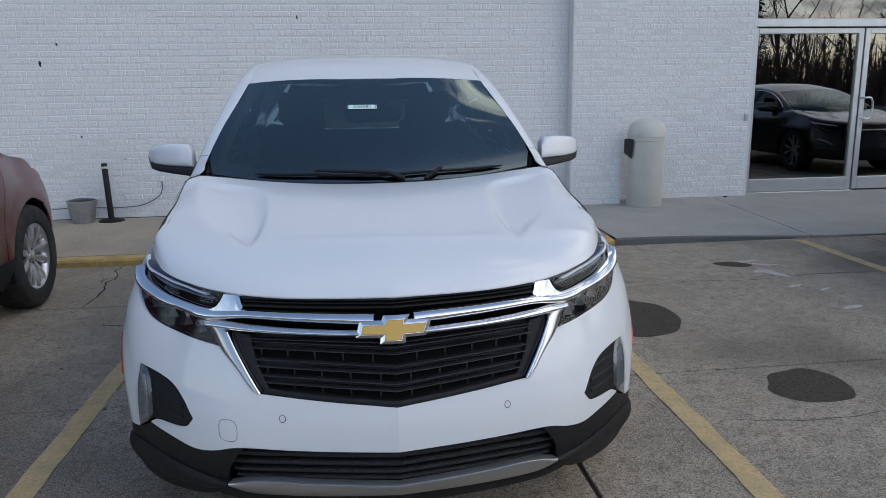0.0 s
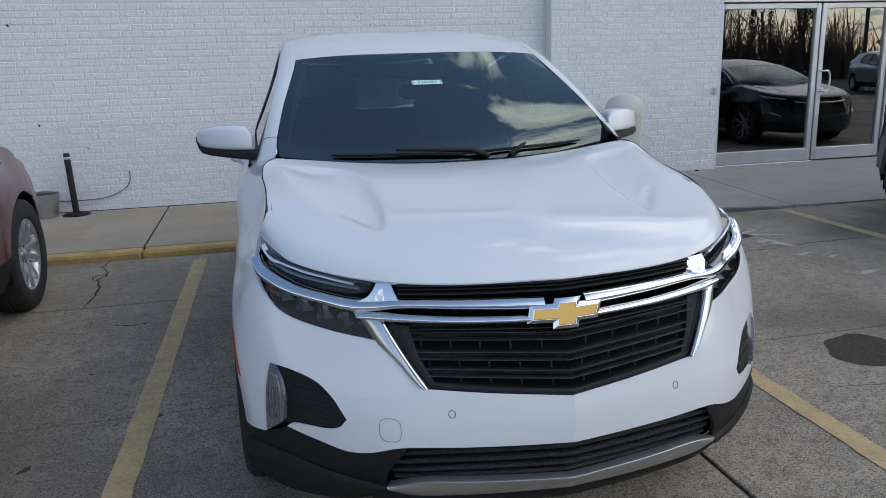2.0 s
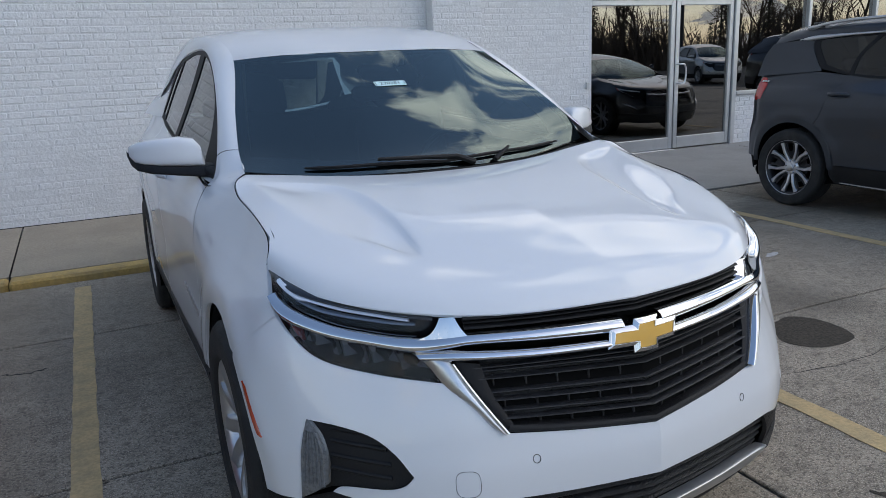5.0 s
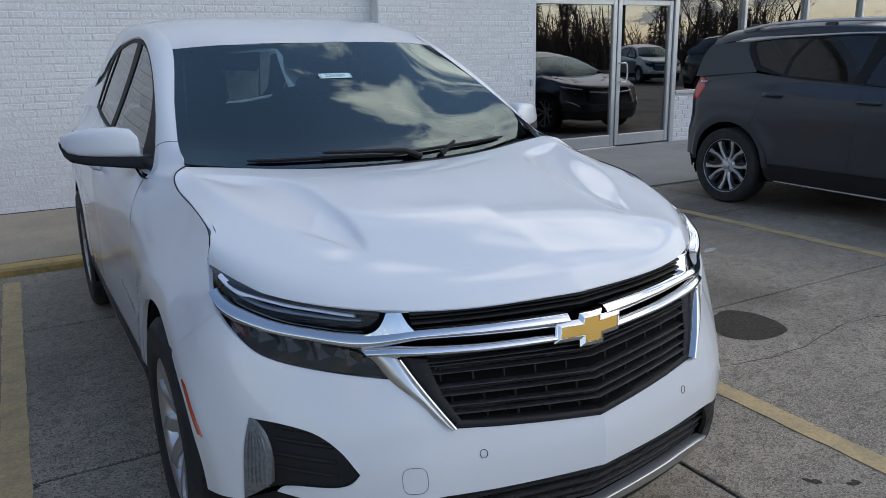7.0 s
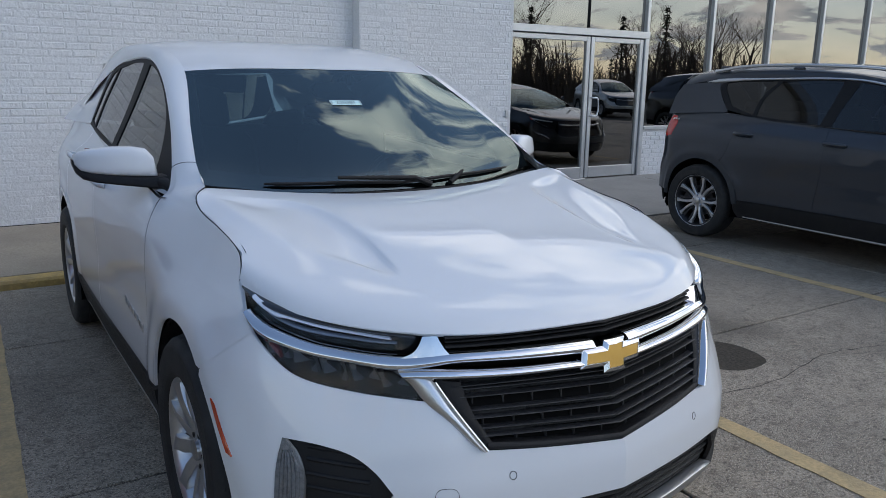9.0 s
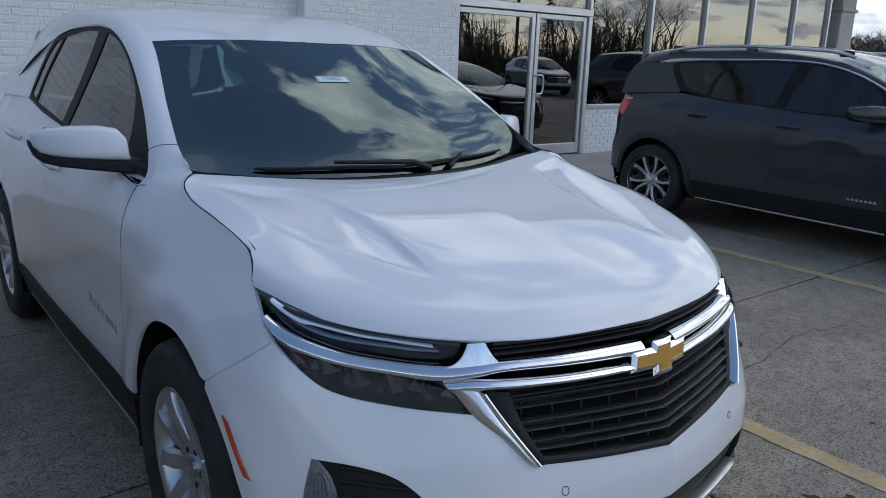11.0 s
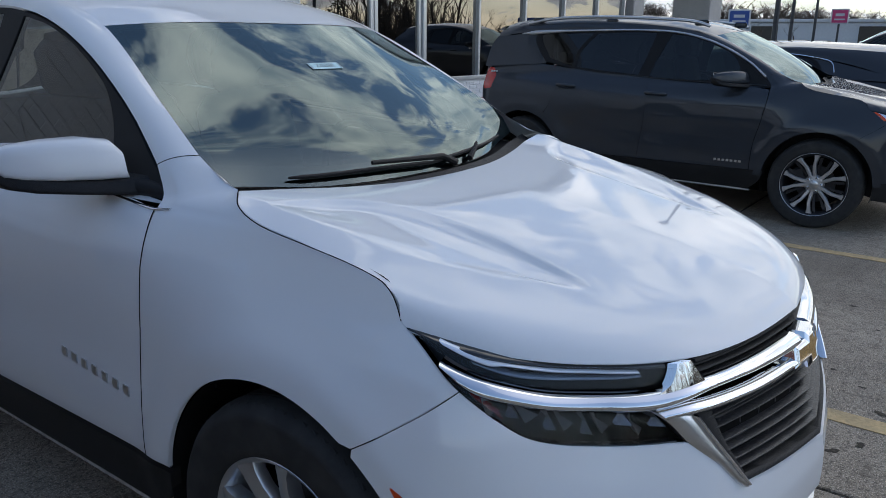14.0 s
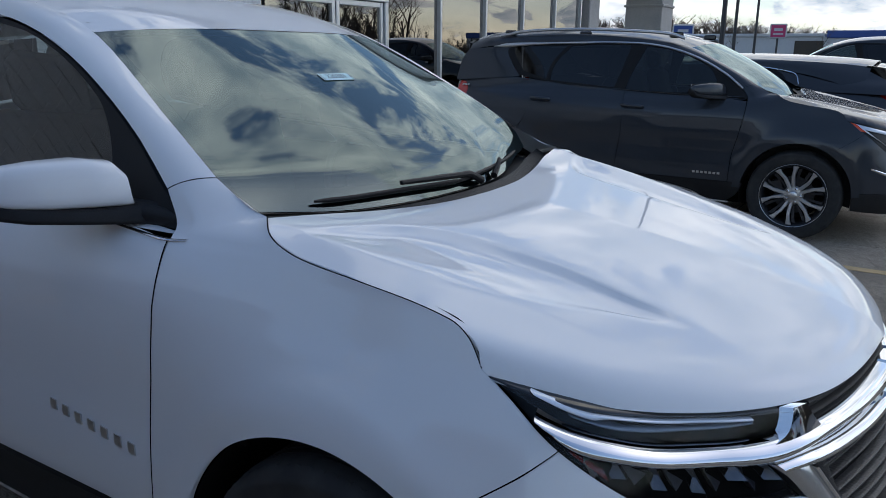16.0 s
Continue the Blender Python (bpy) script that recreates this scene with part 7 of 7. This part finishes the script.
# ---------- portico, far buildings, masts and woods ----------
STONE = material("pale_column_stone", (0.50, 0.48, 0.45), 0.8, grain=0.25, grain_scale=30.0, spots=0.2, spot_scale=3.0, bump=0.2)
BARK = material("bare_winter_bark", (0.095, 0.072, 0.055), 0.9, grain=0.4, grain_scale=5.0)
EVERGREEN = material("dark_evergreen", (0.022, 0.035, 0.016), 0.8, grain=0.5, grain_scale=4.0)
SHED = material("pale_metal_siding", (0.55, 0.56, 0.58), 0.5, grain=0.1, grain_scale=4.0)
BLUE = material("blue_metal_fascia", (0.03, 0.08, 0.30), 0.5)
PINK = material("pink_sign_panel", (0.55, 0.05, 0.16), 0.5)
POLE = material("dark_mast_paint", (0.05, 0.05, 0.055), 0.5, metal=0.3)
GRASS = material("dull_winter_grass", (0.12, 0.11, 0.05), 0.95, grain=0.5, grain_scale=2.0, spots=0.4, spot_scale=0.3)

portico = thing("portico", "white portico roof on two square columns", "portico")
for x, y, w in ((15.8, 7.35, 0.62), (20.4, 7.2, 1.05)):
    col = part("column", Geo().box((x, y, 1.75), (w, w, 3.5), 0.02), STONE, portico, "square pale column")
    part("base", Geo().box((x, y, 0.25), (w + 0.12, w + 0.12, 0.5), 0.03), STONE, col)
    part("collar", Geo().box((x, y, 2.75), (w + 0.08, w + 0.08, 0.07), 0.015), STONE, col)
part("canopy", Geo().box((18.2, 7.6, 3.75), (8.0, 2.6, 0.5), 0.03), STONE, portico, "flat pale canopy")

shop = thing("warehouse", "long low white warehouse with a blue fascia", "building", pose(115, 14, 0, 0, 0, 0))
part("wall", Geo().box((0, 0, 1.85), (14, 130, 3.7), 0.05), SHED, shop, "pale metal walls")
part("roof", Geo().box((0, -33.5, 4.0), (14.6, 63, 0.9), 0.05), BLUE, shop, "blue roof fascia")
part("roof", Geo().box((0, 31.5, 3.9), (14.6, 66.5, 0.4), 0.05), SHED, shop)
for k in range(9):
    y = -52 + 13 * k
    part("door", Geo().box((-7.05, y, 1.6), (0.1, 3.4, 3.2), 0.02), ALU_DARK, shop, "dark dock door")

for x, y, w, h, z, mat, lab in ((55.85, 15.9, 1.5, 1.15, 2.95, BLUE, "blue square sign on a post"), (57.24, 9.65, 1.1, 1.0, 3.05, PINK, "white and pink sign on a post")):
    sg = thing("sign", lab, "sign", pose(x, y, 0, 0, 0, 12))
    part("post", Geo().tube([(0, 0, -0.03), (0, 0, z)], 0.07, 8), POLE, sg)
    brd = part("board", Geo().box((0, 0, z), (0.15, w, h), 0.03), SHED, sg, "white framed board")
    part("face", Geo().box((-0.085, 0, z), (0.02, w * 0.86, h * 0.82), 0.005), mat, brd)
    part("writing_bar", Geo().box((-0.10, 0, z + h * 0.1), (0.012, w * 0.5, h * 0.18), 0.002), SHED, brd)
    part("writing_bar", Geo().box((-0.10, 0, z - h * 0.2), (0.012, w * 0.6, h * 0.1), 0.002), SHED, brd)

for x, y, h in ((27.26, 6.67, 9.0), (42.0, 9.35, 10.0), (57.0, 11.1, 12.0), (33, 17.5, 8.0), (26, -14, 9), (8, -24, 9)):
    mast = thing("street_lamp", "tall dark mast with a lamp head in the lot", "street lamp", pose(x, y, -0.03))
    part("mast", Geo().tube([(0, 0, 0), (0, 0, h * 0.5), (0, 0, h)], [0.10, 0.08, 0.055], 8), POLE, mast)
    part("lamp_head", Geo().box((-0.35, 0, h), (0.7, 0.28, 0.14), 0.04), POLE, mast)
    part("foot", Geo().revolve([(0.0, 0.0), (0.28, 0.0), (0.28, 0.5), (0.0, 0.5)], 12), STONE, mast)


def bare_tree(seed, height, sides=5, thick=1.0):
    """A leafless tree: a tapered trunk, limbs that fork again and again, and fine twigs."""
    r = random.Random(seed)
    g = Geo()

    def grow(p, d, length, rad, level):
        n = 3
        pts, q = [p], p
        for k in range(n):
            d = (d + Vector((r.uniform(-1, 1), r.uniform(-1, 1), r.uniform(-0.3, 0.7))) * 0.16).normalized()
            q = q + d * length / n
            pts.append(q)
        g.tube(pts, [rad * (thick if level > 1 else 1) * (1 - 0.45 * k / n) for k in range(n + 1)], sides if level < 2 else 3, False)
        if level >= 4:
            return
        for k in range(r.randint(3, 4) if level < 3 else r.randint(4, 6)):
            t = r.uniform(0.35, 1.0) if level else r.uniform(0.45, 1.0)
            i = min(n - 1, int(t * n))
            at = pts[i] + (pts[i + 1] - pts[i]) * (t * n - i)
            side = Vector((r.uniform(-1, 1), r.uniform(-1, 1), 0)).normalized()
            grow(at, (d * 0.55 + side * r.uniform(0.45, 0.9) + Vector((0, 0, 0.25))).normalized(), length * r.uniform(0.45, 0.7), rad * 0.42 * r.uniform(0.8, 1.1), level + 1)
    grow(Vector((0, 0, -0.05)), Vector((0, 0, 1)), height * 0.42, height * 0.0125, 0)
    return g


meshes = [bare_tree(s, 9.0 + s % 3, thick=1.0).mesh("tree", BARK, 60) for s in range(6)]
far_trees = [bare_tree(40 + s, 9.0 + s % 3, 4, 3.2).mesh("tree", BARK, 60) for s in range(5)]
r = random.Random(31)


def tree(x, y, scale, lab="bare winter tree at the edge of the lot"):
    t = thing("tree", lab, "tree", pose(x, y, 0, 0, 0, r.uniform(0, 360)) @ Matrix.Diagonal((scale, scale, scale, 1)), group="bare trees round the lot")
    o = new("trunk", r.choice(meshes))
    o.parent = t
    return t


def evergreen(seed, h):
    rr = random.Random(seed)
    g = Geo()
    for k in range(420):
        z = h * (0.12 + 0.86 * rr.random() ** 1.3)
        rad = (h - z) * 0.24 * rr.uniform(0.35, 1.0) + 0.05
        th = rr.uniform(0, 2 * math.pi)
        c = Vector((rad * math.cos(th), rad * math.sin(th), z))
        o = Vector((math.cos(th), math.sin(th), -0.35)) * rr.uniform(0.25, 0.6)
        s = Vector((-math.sin(th), math.cos(th), 0)) * rr.uniform(0.12, 0.28)
        g.add([c - o * 0.4, c + s, c + o, c - s], [(0, 1, 2, 3)])
    g.tube([(0, 0, 0), (0, 0, h)], [h * 0.02, 0.02], 6)
    return g


ever = [evergreen(s, 9.0 + 2 * s).mesh("evergreen", EVERGREEN, 60) for s in range(2)]
low_wood = lambda x: 1.0 - 0.55 * step01(41, 45, x) + 0.60 * step01(50, 53, x) - 0.60 * step01(61, 66, x)      # the wood has gaps of low scrub
for k in range(104):
    x = -36 + 1.4 * k + r.uniform(-1.2, 1.2)
    tree(x, -36 + r.uniform(-4, 4), r.uniform(0.8, 1.4) * low_wood(x))
for k in range(16):
    tree(50.5 + 0.95 * k + r.uniform(-0.6, 0.6), -34 + r.uniform(-3, 3), r.uniform(0.8, 1.2))
for k in range(44):
    x, y = -28 + 3.2 * k + r.uniform(-2, 2), -39 + r.uniform(-3, 3)
    big = r.uniform(0.4, 0.85) * low_wood(x)
    t = thing("conifer", "dark evergreen behind the bare trees", "tree", pose(x, y, 0, 0, 0, r.uniform(0, 360)) @ Matrix.Diagonal((big, big, big, 1)), group="evergreens round the lot")
    o = new("crown", r.choice(ever))
    o.parent = t
for k in range(10):
    tree(66 + r.uniform(-4, 10), 8 + 5.5 * k + r.uniform(-2, 2), r.uniform(0.35, 0.6), "small bare tree at the far kerb")
# undergrowth between the trees, one tangle of stems
brush = Geo()
for k in range(5200):
    p = Vector((-36 + 150 * r.random(), -34 + r.uniform(-3.5, 3.5), -0.05))
    h = r.uniform(1.6, 4.6) * (1.0 if r.random() < 0.8 else 1.4) * low_wood(p.x)
    d = Vector((r.uniform(-0.35, 0.35), r.uniform(-0.2, 0.2), 1.0))
    bend = Vector((r.uniform(-0.5, 0.5), r.uniform(-0.3, 0.3), 0))
    w = r.uniform(0.03, 0.09)
    brush.tube([p, p + d * h * 0.5, p + d * h + bend], [w, w * 0.7, w * 0.25], 3, False)
    for q in range(3):
        a = p + d * h * r.uniform(0.3, 0.8)
        brush.tube([a, a + Vector((r.uniform(-0.9, 0.9), r.uniform(-0.5, 0.5), r.uniform(0.3, 1.2)))], [w * 0.5, w * 0.2], 3, False)
tagged(single("undergrowth", brush, BARK, "dense bare undergrowth at the edge of the lot", "undergrowth"), kind="stuff")
# far woods as one mass
woods = Geo()
for k in range(330):
    src = far_trees[k % 5]
    y = -30 + 0.36 * k + r.uniform(-2, 2)
    tall = 0.72 + 0.45 * step01(10, 45, y)
    m = pose(146 + r.uniform(-12, 26), y, 0, 0, 0, r.uniform(0, 360)) @ Matrix.Diagonal((1.25, 1.25, tall * r.uniform(0.85, 1.2), 1))
    co = np.empty(len(src.vertices) * 3)
    src.vertices.foreach_get("co", co)
    co = co.reshape(-1, 3) @ np.array(m.to_3x3()).T + np.array(m.translation)
    woods.add([tuple(q) for q in co], [tuple(p.vertices) for p in src.polygons])
me = bpy.data.meshes.new("woods")
me.from_pydata(woods.v, [], woods.f)
me.materials.append(BARK)
tagged(new("woods", me), "bare brown winter woods on the horizon", "woods", kind="stuff")
verge = single("grass", Geo().grid([[(-60, -60, -0.01), (-60, -31, -0.01)], [(90, -60, -0.01), (90, -31, -0.01)]]), GRASS, "dull winter grass under the trees", "grass", kind="structure")
lots = []
for k in range(16):
    x, y = 74 + (k % 2) * 6, 2 + 2.9 * k
    mat = (SILVER_PAINT, WHITE, BLACK_PAINT, RED_PAINT, GREY_PAINT)[k % 5]
    c = thing("car", "distant parked car in a row across the road", "car", pose(x, y, 0, 0, 0, 90 + r.uniform(-3, 3)), group="distant parked cars")
    g = Geo().grid([[(sx, y2, z) for sx, z in ((-0.85, 0.3), (-0.9, 0.6), (-0.84, 0.95), (0.84, 0.95), (0.9, 0.6), (0.85, 0.3))] for y2 in (-2.2, -1.9, 0, 1.9, 2.2)])
    part("body", g.box((0, 0, 0.6), (1.6, 4.3, 0.5), 0.1), mat, c)
    part("cabin", Geo().grid([[(-0.78, -1.3, 0.93), (0.78, -1.3, 0.93)], [(-0.62, -0.6, 1.42), (0.62, -0.6, 1.42)], [(-0.62, 0.9, 1.45), (0.62, 0.9, 1.45)], [(-0.76, 1.9, 0.95), (0.76, 1.9, 0.95)]]), GLOSS_BLACK, c)
    for sx in (-0.86, 0.86):
        for y2 in (-1.35, 1.35):
            part("wheel", Geo().revolve([(0.0, -0.1), (0.32, -0.1), (0.32, 0.1), (0.0, 0.1)], 14, pose(sx, y2, 0.32, 0, 90, 0)), TYRE, c)


# ---------- bricks, last ----------
brick_wall(wall_l, -9.0, 2.475, WALL_L, 0.085, 3.55, (-3.6, 1.0, 0.1, 1.0), rng)
brick_wall(wall_p, 2.48, 3.10, WALL_P, 0.085, 3.55, (2.48, 3.10, 0.1, 3.5), rng)
brick_wall(wall_r, 3.10, DOOR_L - 0.08, WALL_R, 0.085, 3.55, (3.1, 4.82, 0.1, 2.3), rng)
brick_wall(knee, 7.56, 14.9, GLASS_Y - 0.03, 0.085, 0.80, None, rng)
